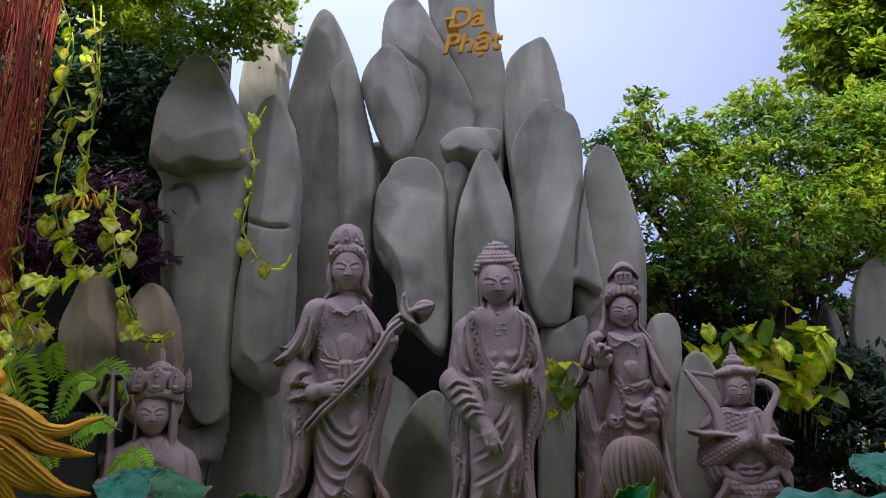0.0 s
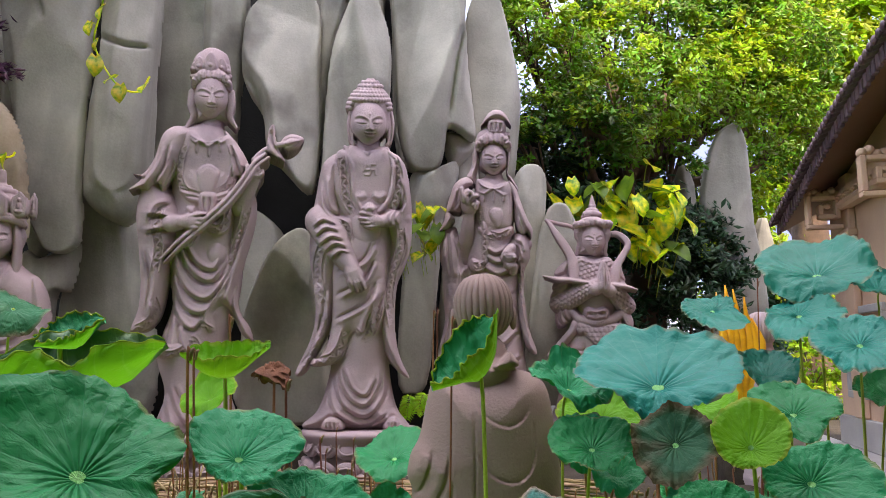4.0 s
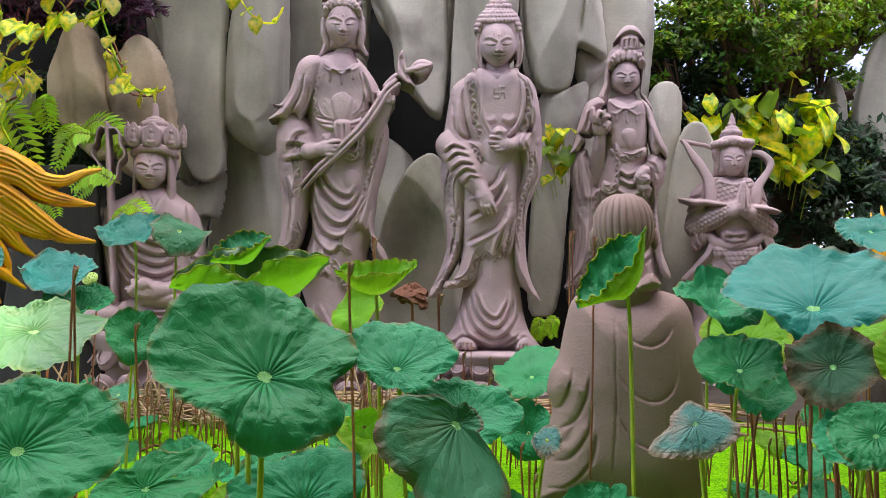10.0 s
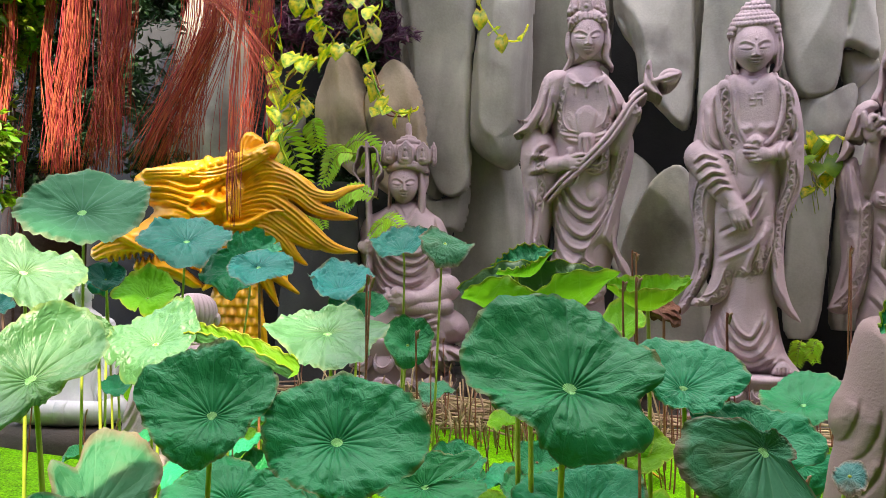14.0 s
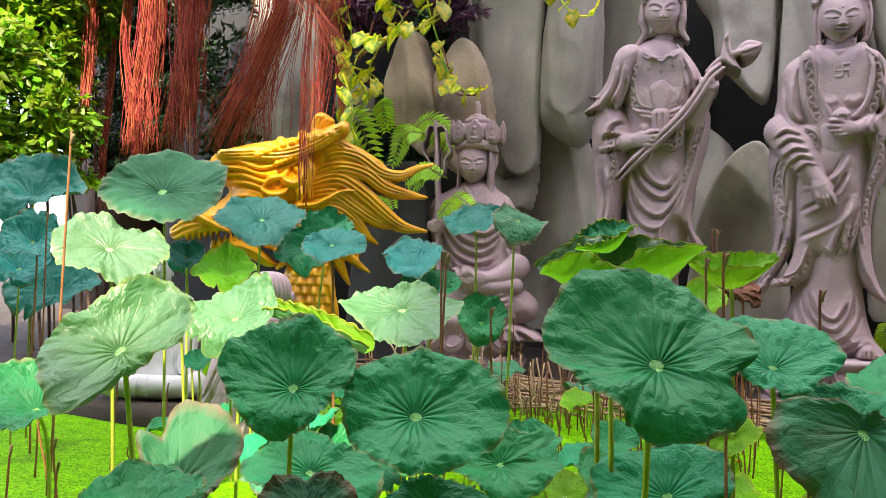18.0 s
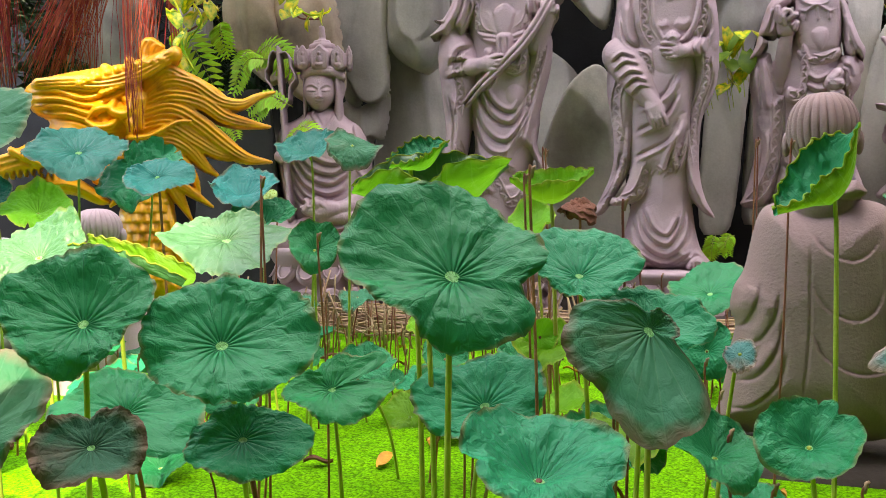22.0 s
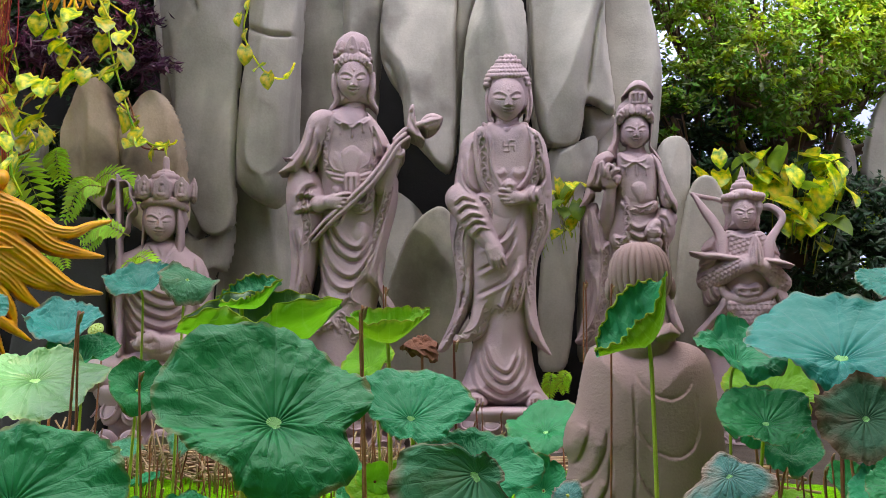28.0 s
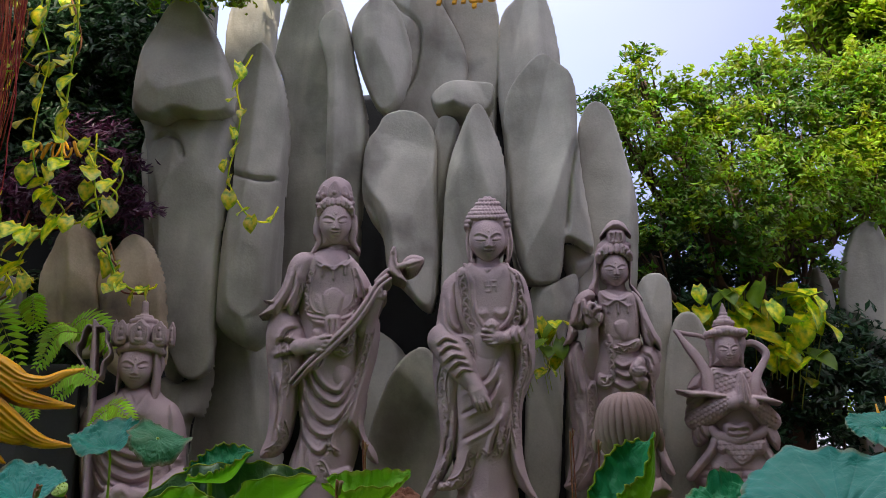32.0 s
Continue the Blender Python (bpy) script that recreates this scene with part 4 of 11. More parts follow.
boulder(8.3, [(-4.22, 4.915), (-4.083, 5.119), (-3.861, 4.691), (-3.699, 3.277), (-3.505, 2.315), (-3.691, 2.192), (-4.032, 3.482), (-4.159, 4.291)], 0.22, 0.16)
boulder(7.4, [(-4.281, 3.674), (-4.121, 3.397), (-4.046, 2.97), (-3.899, 2.441), (-4.132, 2.282), (-4.439, 2.545), (-4.643, 2.81), (-4.671, 3.183), (-4.525, 3.494)], 0.26, 0.22, [(0.25, 0.12, (-4.288, 3.624), (-4.297, 3.103), (-4.1, 2.507))], material=OCHRE_ROCK)
boulder(7.5, [(-4.068, 3.259), (-3.895, 3.384), (-3.695, 3.557), (-3.474, 3.178), (-3.377, 2.589), (-3.406, 2.142), (-3.909, 2.161), (-4.108, 2.973)], 0.24, 0.2, [(0.2, 0.1, (-3.764, 3.438), (-3.756, 2.955), (-3.653, 2.374))], material=OCHRE_ROCK)
# rocks beyond the guardian
boulder(10.45, [(4.751, 4.267), (4.887, 4.086), (4.959, 3.455), (4.967, 2.83), (5.126, 2.054), (5.047, 0.829), (4.304, 0.837), (4.329, 2.059), (4.512, 2.598), (4.293, 3.065), (4.35, 3.613), (4.523, 4.085)], 0.24, 0.22, [(0.3, 0.12, (4.765, 4.204), (4.659, 3.456), (4.707, 2.598), (4.705, 1.442))])
boulder(10.6, [(4.055, 3.707), (4.219, 3.456), (4.246, 2.832), (4.184, 1.906), (3.905, 1.908), (3.966, 3.378)], 0.2, 0.14, [(0.2, 0.08, (4.084, 3.652), (4.095, 2.988), (4.07, 2.214))])

rock(10.80, 0.60, (3.07, 5.47, 0.06), (2.74, 5.43, 0.17), (2.10, 5.43, 0.23))
rock(7.00, 0.60, (4.81, -6.09, 0.29), (4.04, -6.05, 0.49), (3.28, -6.05, 0.57), (2.83, -6.05, 0.57), (2.13, -6.00, 0.45))
rock(6.90, 0.60, (3.12, -4.99, 0.15), (3.02, -4.92, 0.25), (2.90, -4.90, 0.27), (2.69, -4.90, 0.20))
# boulder added to hold the ferns, painted with the dark gap shade
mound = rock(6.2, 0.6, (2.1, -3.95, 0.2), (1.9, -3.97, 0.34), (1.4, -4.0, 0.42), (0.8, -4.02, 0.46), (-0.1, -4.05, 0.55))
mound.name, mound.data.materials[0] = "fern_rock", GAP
tagged(mound, "boulder in dark gap shade colour with ferns growing from it", "rock", "dark boulders")
# backing added behind the columns, its dark colour standing in for shaded gaps
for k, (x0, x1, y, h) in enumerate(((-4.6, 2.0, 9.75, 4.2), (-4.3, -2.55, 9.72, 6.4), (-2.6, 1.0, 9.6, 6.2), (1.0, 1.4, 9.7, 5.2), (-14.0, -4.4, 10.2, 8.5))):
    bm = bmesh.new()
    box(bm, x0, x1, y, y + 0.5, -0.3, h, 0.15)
    tagged(mesh_ob("wall_gap_shade_%d" % (k + 1), bm, GAP), "dark backing closing the gaps between columns, shade put into its colour", "rock face", kind="structure")
# unseen walls added behind to shade most of the pond, gaps leaving sun patches
for k, (x0, x1, z0, z1) in enumerate(((-14, -2.6, -0.4, 11.5), (-2.6, -0.6, -0.4, 17.0), (-0.6, -0.25, -0.4, 12.0), (-0.25, 1.0, -0.4, 7.45), (1.0, 1.35, -0.4, 8.2), (-0.25, 1.35, 9.45, 14.5), (-0.6, 0.5, 14.5, 17.2), (0.5, 1.35, 14.5, 20.3), (1.35, 2.3, -0.4, 22.2), (2.3, 3.0, -0.4, 22.5), (3.0, 4.3, -0.4, 23.5), (4.3, 6.7, -0.4, 30.0), (6.7, 8.0, -0.4, 20.8), (8.0, 9.6, -0.4, 20.2), (9.6, 11.3, -0.4, 21.0))):
    bm = bmesh.new()
    box(bm, x0, x1, -5.3, -5.0, z0, z1, 0.02)
    tagged(mesh_ob("wall_sun_block_%d" % (k + 1), bm, BLOCKER), "plain dark wall, unseen, added behind to block sun and sky", "wall", kind="structure")
# an unseen slab added overhead to shade the near corner of the pond
bm = bmesh.new()
box(bm, 0.75, 4.4, -3.0, 2.25, 3.2, 3.3)
tagged(mesh_ob("ceiling_sky_block", bm, BLOCKER, False), "plain dark slab, unseen, added overhead to shade the near pond", "eave", kind="structure")
# ---- lotus ----
lotus_rng = random.Random(5)


CUPS = {"g": 0.38, "t": 0.38, "d": 0.2, "y": 0.3, "p": 0.22, "w": -0.2, "b": 0.35, "v": -0.4}


def blade_mesh(r, kind, rng, fold=0.0, deep=None, lobe=0.2):
    """A round blade: sunken eye, puffed lobes between the veins, crinkles across them, a rim that waves and hangs in front."""
    bm = bmesh.new()
    seg, ring = (168, 26) if r > 0.12 else (126, 16)
    uv = bm.loops.layers.uv.new("uv")
    cup = CUPS[kind] if deep is None else deep
    ph = [rng.uniform(0, 6.28) for _ in range(7)]
    wav = {"g": 0.055, "t": 0.055, "d": 0.04, "y": 0.09, "p": 0.07, "w": 0.13, "b": 0.2, "v": 0.08}[kind]
    puff = {"g": 0.044, "t": 0.046, "d": 0.04, "y": 0.034, "p": 0.04, "w": 0.036, "b": 0.045, "v": 0.06}[kind]
    notch = rng.choice((math.pi + rng.uniform(-0.7, 0.7), rng.uniform(0, 6.28)))
    tears = [(rng.uniform(0, 6.28), rng.uniform(0.03, 0.07), rng.uniform(0.05, 0.16)) for _ in range(rng.choice((1, 2, 4)))]
    info = {}

    def spot(i, j):
        a, q = 2 * math.pi * i / seg, j / ring
        rr = q * (1 + 0.05 * math.sin(2 * a + ph[0]) + 0.04 * math.sin(3 * a + ph[1]) + 0.025 * math.sin(7 * a + ph[2]) * q + 0.02 * q ** 4 * noise.noise((math.cos(a) * 9, math.sin(a) * 9, ph[3])))
        d = abs((a - notch + math.pi) % (2 * math.pi) - math.pi)
        rr *= 1 - 0.12 * q * math.exp(-(d / 0.16) ** 2)
        for at, wide, much in tears:
            d = abs((a - at + math.pi) % (2 * math.pi) - math.pi)
            rr *= 1 - much * q ** 3 * math.exp(-(d / wide) ** 2)
        u, v = math.cos(a) * q, math.sin(a) * q
        z = cup * q ** 1.25 - 0.09 * math.exp(-((q / 0.22) ** 2))
        z += wav * q ** 2.4 * (1.5 * math.sin(2 * a + ph[5]) + 1.2 * math.sin(3 * a + ph[3]) + 0.6 * math.sin(5 * a + ph[4]) + 0.3 * math.sin(9 * a + ph[6]))
        # the blade puffs up between veins, which fork and waver on their way out
        bend = (0.045 * noise.noise((u * 2.0, v * 2.0, ph[0])) + 0.02 * noise.noise((u * 6, v * 6, ph[1]))) * min(1, 1.5 * q)
        vein = math.sin(math.pi * 21 * (i / seg + bend)) ** 2
        fork = math.sin(math.pi * 31 * (i / seg + bend * 1.6 + 0.013)) ** 2
        rise = min(1, q * 3.2) * (0.55 + 0.45 * q)
        z += puff * rise * (0.6 * (1 - q) ** 1.5 * vein + 0.35 * q * (1.2 - q) * fork) * (1.1 + 0.9 * noise.noise((u * 2.6 + ph[2], v * 2.6, 0)))
        # crinkles between the veins in the outer half
        cr = 1 - abs(noise.noise((q * 9 + ph[0], (i / seg + bend) * 40 * 0.35, ph[2] + math.cos(a)))) * 2.4 + 0.7 * (1 - 2 * abs(noise.noise((u * 13, v * 13, ph[5]))))
        z += 1.1 * puff * min(1, q * 1.5) ** 1.3 * cr * (0.5 + noise.noise((u * 2 + ph[4], v * 2, 3)))
        z += 0.13 * q * noise.noise((u * 2.2 + ph[0], v * 2.6, ph[1])) + 0.03 * q * noise.noise((u * 12 + ph[0], v * 12, ph[2]))  + 0.02 * q ** 6 * math.sin(17 * a + 3 * math.sin(2 * a + ph[0]))
        x, y = rr * math.cos(a), rr * math.sin(a)
        if lobe:
            front = max(0.0, x + 0.25 * y * math.sin(ph[6])) * 0.9
            z -= lobe * (front ** 2 * 1.5 + 0.6 * front ** 5) - 0.35 * lobe * front
            z += 0.3 * lobe * max(0.0, -x) ** 2
            x -= 0.12 * lobe * front ** 4
        if fold:
            z += fold * abs(x) ** 1.5
            x *= 1 - 0.45 * abs(fold) * abs(x)
        return (x * r, y * r, z * r)

    c = bm.verts.new((0, 0, -0.05 * r))
    rows = [[bm.verts.new(spot(i, j)) for i in range(seg)] for j in range(1, ring + 1)]
    for i in range(seg):
        k = (i + 1) % seg
        f = bm.faces.new((c, rows[0][i], rows[0][k]))
        info[f] = ((i + 0.5, 0), (i, 1), (i + 1, 1))
        for j in range(ring - 1):
            f = bm.faces.new((rows[j][i], rows[j + 1][i], rows[j + 1][k], rows[j][k]))
            info[f] = ((i, j + 1), (i, j + 2), (i + 1, j + 2), (i + 1, j + 1))
    for f, t in info.items():
        for lp, (i, j) in zip(f.loops, t):
            lp[uv].uv = (i / seg, j / ring)
    return bm


LEAF_LABELS = {"d": "large dull grey-green lotus leaf with fine holes", "g": "round deep green lotus leaf on a tall stem", "t": "round blue-green lotus leaf with a wavy rim", "y": "young bright green lotus leaf with curled rim", "p": "pale green lotus leaf catching the light", "w": "drooping lotus leaf with brown dried rim", "b": "withered brown lotus leaf curling up on its stem", "v": "small bluish lotus leaf with pale veins and dried rim"}


def lotus_leaf(x, y, z, r, tilt, turn, kind="g", fold=0.0, stem=True, deep=None, lobe=None):
    e = thing("lotus_leaf", LEAF_LABELS[kind], "lotus leaf", "lotus leaves in the pond", at=(x, y, -0.1))
    rot = Matrix.Rotation(radians(turn), 4, "Z") @ Matrix.Rotation(radians(tilt - (6 if kind in "gt" and tilt > 15 else 0)), 4, "Y") @ Matrix.Rotation(lotus_rng.uniform(-0.5, 0.5) if not fold else radians(90), 4, "Z")
    drop = 0.55 * (CUPS[kind] if deep is None else deep) - 0.03
    bm = blade_mesh(r, kind, lotus_rng, fold, deep, (0.0 if fold or kind in "wbv" else lotus_rng.uniform(0.25, 0.55)) if lobe is None else lobe)
    ob = part("blade", bm, LEAFMATS[kind], e)
    n = rot.to_3x3() @ Vector((0, 0, 1))
    ob.matrix_basis = Matrix.Translation(Vector((0, 0, z + 0.1)) - n * drop * r) @ rot
    if stem:
        top = Vector((0, 0, z + 0.1)) - n * (drop + 0.05) * r
        lean = Vector((lotus_rng.uniform(-0.06, 0.06), lotus_rng.uniform(0.0, 0.1), 0))
        bm = bmesh.new()
        pts = curve_pts([top, top - n * 0.06 - Vector((0, 0, 0.05)) + lean * 0.3, Vector((0, 0, (z + 0.1) * 0.45)) + lean, Vector((lean.x * 1.6, lean.y * 1.6, -0.1))], 5)
        tube(bm, pts, [0.0048 + 0.002 * i / len(pts) for i in range(len(pts))], 7)
        part("stem", bm, STEMB if lotus_rng.random() < 0.4 else STEMG, e)
    return e


lotus_leaf(0.88, 3.00, 0.99, 0.159, 31, -73, "g")
lotus_leaf(1.03, 3.20, 0.85, 0.180, 22, -101, "y")
lotus_leaf(2.10, 4.00, 1.01, 0.177, 21, -109, "t")
lotus_leaf(2.42, 3.50, 0.92, 0.143, 31, -117, "g")
lotus_leaf(1.30, 1.90, 0.63, 0.118, 9, -104, "g")
lotus_leaf(1.49, 3.40, 0.89, 0.186, 21, -105, "y")
lotus_leaf(2.85, 4.20, 1.46, 0.173, 26, -98, "t")
lotus_leaf(0.35, 1.75, 0.54, 0.098, 43, -99, "g")
lotus_leaf(0.18, 3.80, 0.35, 0.134, 68, -91, "g")
lotus_leaf(-0.52, 3.20, 0.94, 0.117, 23, -100, "y")
lotus_leaf(-0.36, 2.60, 0.58, 0.060, 68, -77, "y")
lotus_leaf(-1.62, 3.40, 1.29, 0.152, 27, -80, "t")
lotus_leaf(-1.35, 3.30, 1.28, 0.128, 40, -57, "w")
lotus_leaf(-1.73, 3.00, 1.09, 0.156, 25, -63, "t")
lotus_leaf(-2.49, 3.30, 1.17, 0.216, 44, -94, "g")
lotus_leaf(-4.27, 2.90, 1.46, 0.275, 34, -39, "t")
lotus_leaf(-3.83, 2.60, 1.16, 0.164, 46, -59, "t")
lotus_leaf(-4.06, 2.70, 1.02, 0.172, 33, -38, "t")
lotus_leaf(-4.18, 3.00, 0.88, 0.252, 30, -40, "t")
lotus_leaf(-1.97, 1.35, 0.66, 0.155, 33, -70, "g")
lotus_leaf(-1.85, 2.00, 0.88, 0.161, 30, -72, "p")
lotus_leaf(-1.29, 2.80, 0.86, 0.107, 54, -64, "g")
lotus_leaf(-1.63, 3.00, 0.97, 0.136, 26, -61, "g")
lotus_leaf(-0.98, 2.60, 0.45, 0.101, 21, -69, "g")
lotus_leaf(-0.66, 2.50, 0.52, 0.076, 36, -74, "g")
lotus_leaf(-0.07, 1.10, 0.66, 0.110, 22, -59, "g")
lotus_leaf(0.18, 1.90, 0.46, 0.101, 29, -62, "g")
lotus_leaf(-1.14, 1.00, 0.60, 0.107, 10, -38, "g")
lotus_leaf(-0.34, 2.60, 0.56, 0.112, 20, -80, "y")
lotus_leaf(-2.65, 2.80, 1.02, 0.151, 25, -62, "y")
lotus_leaf(-3.13, 3.00, 1.08, 0.091, 49, -43, "t")
lotus_leaf(1.10, 3.20, 0.63, 0.127, 20, -72, "g")
lotus_leaf(0.92, 3.00, 0.77, 0.119, 45, -101, "g")
lotus_leaf(-2.01, 1.90, 0.90, 0.054, 75, -43, "p")
lotus_leaf(-2.81, 2.70, 1.09, 0.084, 50, -45, "t")
lotus_leaf(-2.60, 2.60, 0.61, 0.072, 23, -50, "g")

def shaped_leaf(x, y, z, tilt, turn, kind, radii):
    """A wide blade whose rim stands at the given distances from its eye; veins run out as valleys between puffed lobes."""
    e = thing("lotus_leaf", LEAF_LABELS[kind], "lotus leaf", "lotus leaves in the pond", at=(x, y, -0.1))
    seg, ring = 180, 22
    n = len(radii)
    mean = sum(radii) / n
    ph = [lotus_rng.uniform(0, 6.28) for _ in range(8)]
    cup, wave = {"v": (-0.2, 0.05), "b": (0.24, 0.09), "w": (0.16, 0.07), "p": (0.16, 0.06), "y": (0.2, 0.035)}.get(kind, (0.17, 0.04))
    veins = 21
    droop = lotus_rng.uniform(0.15, 0.5) if kind in "gtp" else 0.1
    bm = bmesh.new()
    uv = bm.loops.layers.uv.new("uv")

    def reach(u):
        f = (u * n) % n
        i = int(f)
        f -= i
        a, b, c, d = (radii[(i + k) % n] for k in (-1, 0, 1, 2))
        return 0.5 * (2 * b + (c - a) * f + (2 * a - 5 * b + 4 * c - d) * f * f + (3 * b - a - 3 * c + d) * f ** 3)

    def spot(i, j):
        u, q = i / seg, j / ring
        a = 2 * math.pi * u - math.pi
        rr = reach(u) * q * (1 + q ** 3 * (0.035 * noise.noise((math.cos(a) * 8, math.sin(a) * 8, ph[0])) + 0.02 * noise.noise((math.cos(a) * 19, math.sin(a) * 19, ph[1]))))
        px, py = math.cos(a) * q, math.sin(a) * q
        bend = 0.035 * noise.noise((px * 2.2, py * 2.2, ph[1])) * q
        lobe = math.sin(math.pi * veins * (u + bend)) ** 2
        fork = math.sin(math.pi * 2 * veins * (u + bend * 1.4) + 0.5) ** 2
        h = cup * (q ** 1.5 if kind != "v" else q ** 1.3) - 0.05 * math.exp(-((q / 0.13) ** 2))
        h += 0.03 * min(1, q * 4) * (1 - q) ** 1.8 * lobe + 0.016 * q * (1.1 - q) * fork * (0.5 + noise.noise((px * 3, py * 3, ph[5])))
        h += 0.13 * q * noise.noise((px * 1.5 + ph[2], py * 1.5, ph[3])) + 0.05 * q * noise.noise((px * 4 + ph[4], py * 4, 0)) + 0.026 * q * (1 - 2 * abs(noise.noise((px * 6 + 3 * bend, py * 6 + ph[5], 4)))) + 0.01 * q * q * (1 - 2 * abs(noise.noise((px * 14, py * 14, ph[2]))))
        h -= droop * max(0.0, px - 0.35) ** 1.6 - 0.1 * droop * max(0.0, px - 0.1)
        h += 1.3 * wave * q ** 3 * (math.sin(3 * a + ph[6]) + 0.7 * math.sin(5 * a + ph[7]) + 0.45 * math.sin(11 * a + ph[0]))
        h += 0.06 * q ** 7 * noise.noise((math.cos(a) * 11, math.sin(a) * 11, ph[4]))
        h -= 0.06 * q ** 9
        return (rr * math.cos(a), rr * math.sin(a), h * mean)

    c = bm.verts.new((0, 0, -0.05 * mean))
    rows = [[bm.verts.new(spot(i, j)) for i in range(seg)] for j in range(1, ring + 1)]
    for i in range(seg):
        k = (i + 1) % seg
        f = bm.faces.new((c, rows[0][i], rows[0][k]))
        for lp, t in zip(f.loops, ((i + 0.5, 0), (i, 1), (i + 1, 1))):
            lp[uv].uv = (t[0] / seg, t[1] / ring)
        for j in range(ring - 1):
            f = bm.faces.new((rows[j][i], rows[j + 1][i], rows[j + 1][k], rows[j][k]))
            for lp, t in zip(f.loops, ((i, j + 1), (i, j + 2), (i + 1, j + 2), (i + 1, j + 1))):
                lp[uv].uv = (t[0] / seg, t[1] / ring)
    ob = part("blade", bm, LEAFMATS[kind], e)
    rot = Matrix.Rotation(radians(turn), 4, "Z") @ Matrix.Rotation(radians(tilt), 4, "Y")
    ob.matrix_basis = Matrix.Translation((0, 0, z + 0.1)) @ rot
    down = rot.to_3x3() @ Vector((0, 0, -1))
    top = Vector((0, 0, z + 0.1)) + down * 0.055 * mean
    lean = Vector((lotus_rng.uniform(-0.05, 0.05), lotus_rng.uniform(0.02, 0.1), 0))
    bm = bmesh.new()
    pts = curve_pts([top, top + down * 0.05 + Vector((0, 0, -0.05)) + lean * 0.3, Vector((0, 0, (z + 0.1) * 0.45)) + lean, Vector((lean.x * 1.6, lean.y * 1.6, -0.1))], 5)
    tube(bm, pts, [0.0055 + 0.002 * i / len(pts) for i in range(len(pts))], 8)
    part("stem", bm, STEMB if lotus_rng.random() < 0.3 else STEMG, e)
    return e


shaped_leaf(-0.291, 1.410, 0.889, 48, -70, "g", (0.201, 0.220, 0.232, 0.230, 0.220, 0.197, 0.163, 0.140, 0.131, 0.145, 0.155, 0.160, 0.172, 0.172, 0.126, 0.167, 0.177, 0.172, 0.175, 0.185))
shaped_leaf(-0.147, 2.000, 0.839, 40, -79, "g", (0.165, 0.173, 0.171, 0.153, 0.118, 0.100, 0.089, 0.082, 0.081, 0.079, 0.079, 0.090, 0.100, 0.107, 0.110, 0.150, 0.170, 0.163, 0.158, 0.161))
shaped_leaf(0.015, 2.000, 0.710, 38, -84, "g", (0.138, 0.144, 0.158, 0.172, 0.139, 0.116, 0.102, 0.087, 0.089, 0.098, 0.106, 0.111, 0.112, 0.113, 0.141, 0.167, 0.154, 0.144, 0.135, 0.131))
shaped_leaf(1.120, 2.700, 0.977, 34, -108, "t", (0.310, 0.381, 0.346, 0.332, 0.307, 0.266, 0.210, 0.175, 0.154, 0.151, 0.151, 0.155, 0.173, 0.192, 0.247, 0.278, 0.301, 0.351, 0.362, 0.318))
shaped_leaf(0.909, 2.800, 0.759, 42, -104, "g", (0.148, 0.158, 0.167, 0.172, 0.163, 0.146, 0.130, 0.108, 0.087, 0.091, 0.094, 0.098, 0.106, 0.116, 0.126, 0.135, 0.144, 0.161, 0.165, 0.155))
shaped_leaf(1.088, 2.450, 0.814, 50, -109, "b", (0.128, 0.126, 0.129, 0.136, 0.135, 0.130, 0.133, 0.141, 0.149, 0.152, 0.153, 0.144, 0.134, 0.133, 0.132, 0.130, 0.129, 0.127, 0.128, 0.128))
shaped_leaf(1.267, 2.320, 0.817, 56, -113, "y", (0.155, 0.149, 0.139, 0.127, 0.115, 0.103, 0.092, 0.083, 0.078, 0.072, 0.070, 0.076, 0.082, 0.088, 0.097, 0.107, 0.120, 0.135, 0.146, 0.153))
shaped_leaf(1.122, 2.300, 0.615, 40, -111, "g", (0.132, 0.140, 0.143, 0.144, 0.143, 0.141, 0.137, 0.124, 0.106, 0.100, 0.093, 0.087, 0.091, 0.100, 0.109, 0.117, 0.126, 0.127, 0.121, 0.123))
shaped_leaf(-1.073, 1.350, 0.777, 54, -50, "g", (0.178, 0.167, 0.166, 0.180, 0.175, 0.149, 0.140, 0.134, 0.129, 0.122, 0.111, 0.100, 0.091, 0.090, 0.088, 0.116, 0.146, 0.170, 0.172, 0.175))
shaped_leaf(-0.846, 1.500, 0.719, 50, -59, "g", (0.168, 0.161, 0.162, 0.167, 0.168, 0.164, 0.159, 0.153, 0.148, 0.146, 0.146, 0.153, 0.164, 0.178, 0.199, 0.214, 0.211, 0.201, 0.176, 0.170))
shaped_leaf(-0.978, 2.300, 0.432, 38, -66, "g", (0.116, 0.097, 0.078, 0.098, 0.125, 0.152, 0.156, 0.140, 0.127, 0.136, 0.144, 0.151, 0.159, 0.170, 0.181, 0.196, 0.085, 0.230, 0.153, 0.134))
shaped_leaf(-2.484, 2.000, 1.093, 34, -38, "p", (0.190, 0.206, 0.216, 0.212, 0.207, 0.201, 0.197, 0.200, 0.184, 0.199, 0.232, 0.234, 0.226, 0.222, 0.222, 0.211, 0.200, 0.185, 0.170, 0.173))
shaped_leaf(-1.452, 1.200, 0.843, 52, -38, "p", (0.172, 0.145, 0.131, 0.142, 0.153, 0.165, 0.177, 0.191, 0.206, 0.117, 0.072, 0.064, 0.066, 0.072, 0.077, 0.116, 0.158, 0.200, 0.222, 0.208))
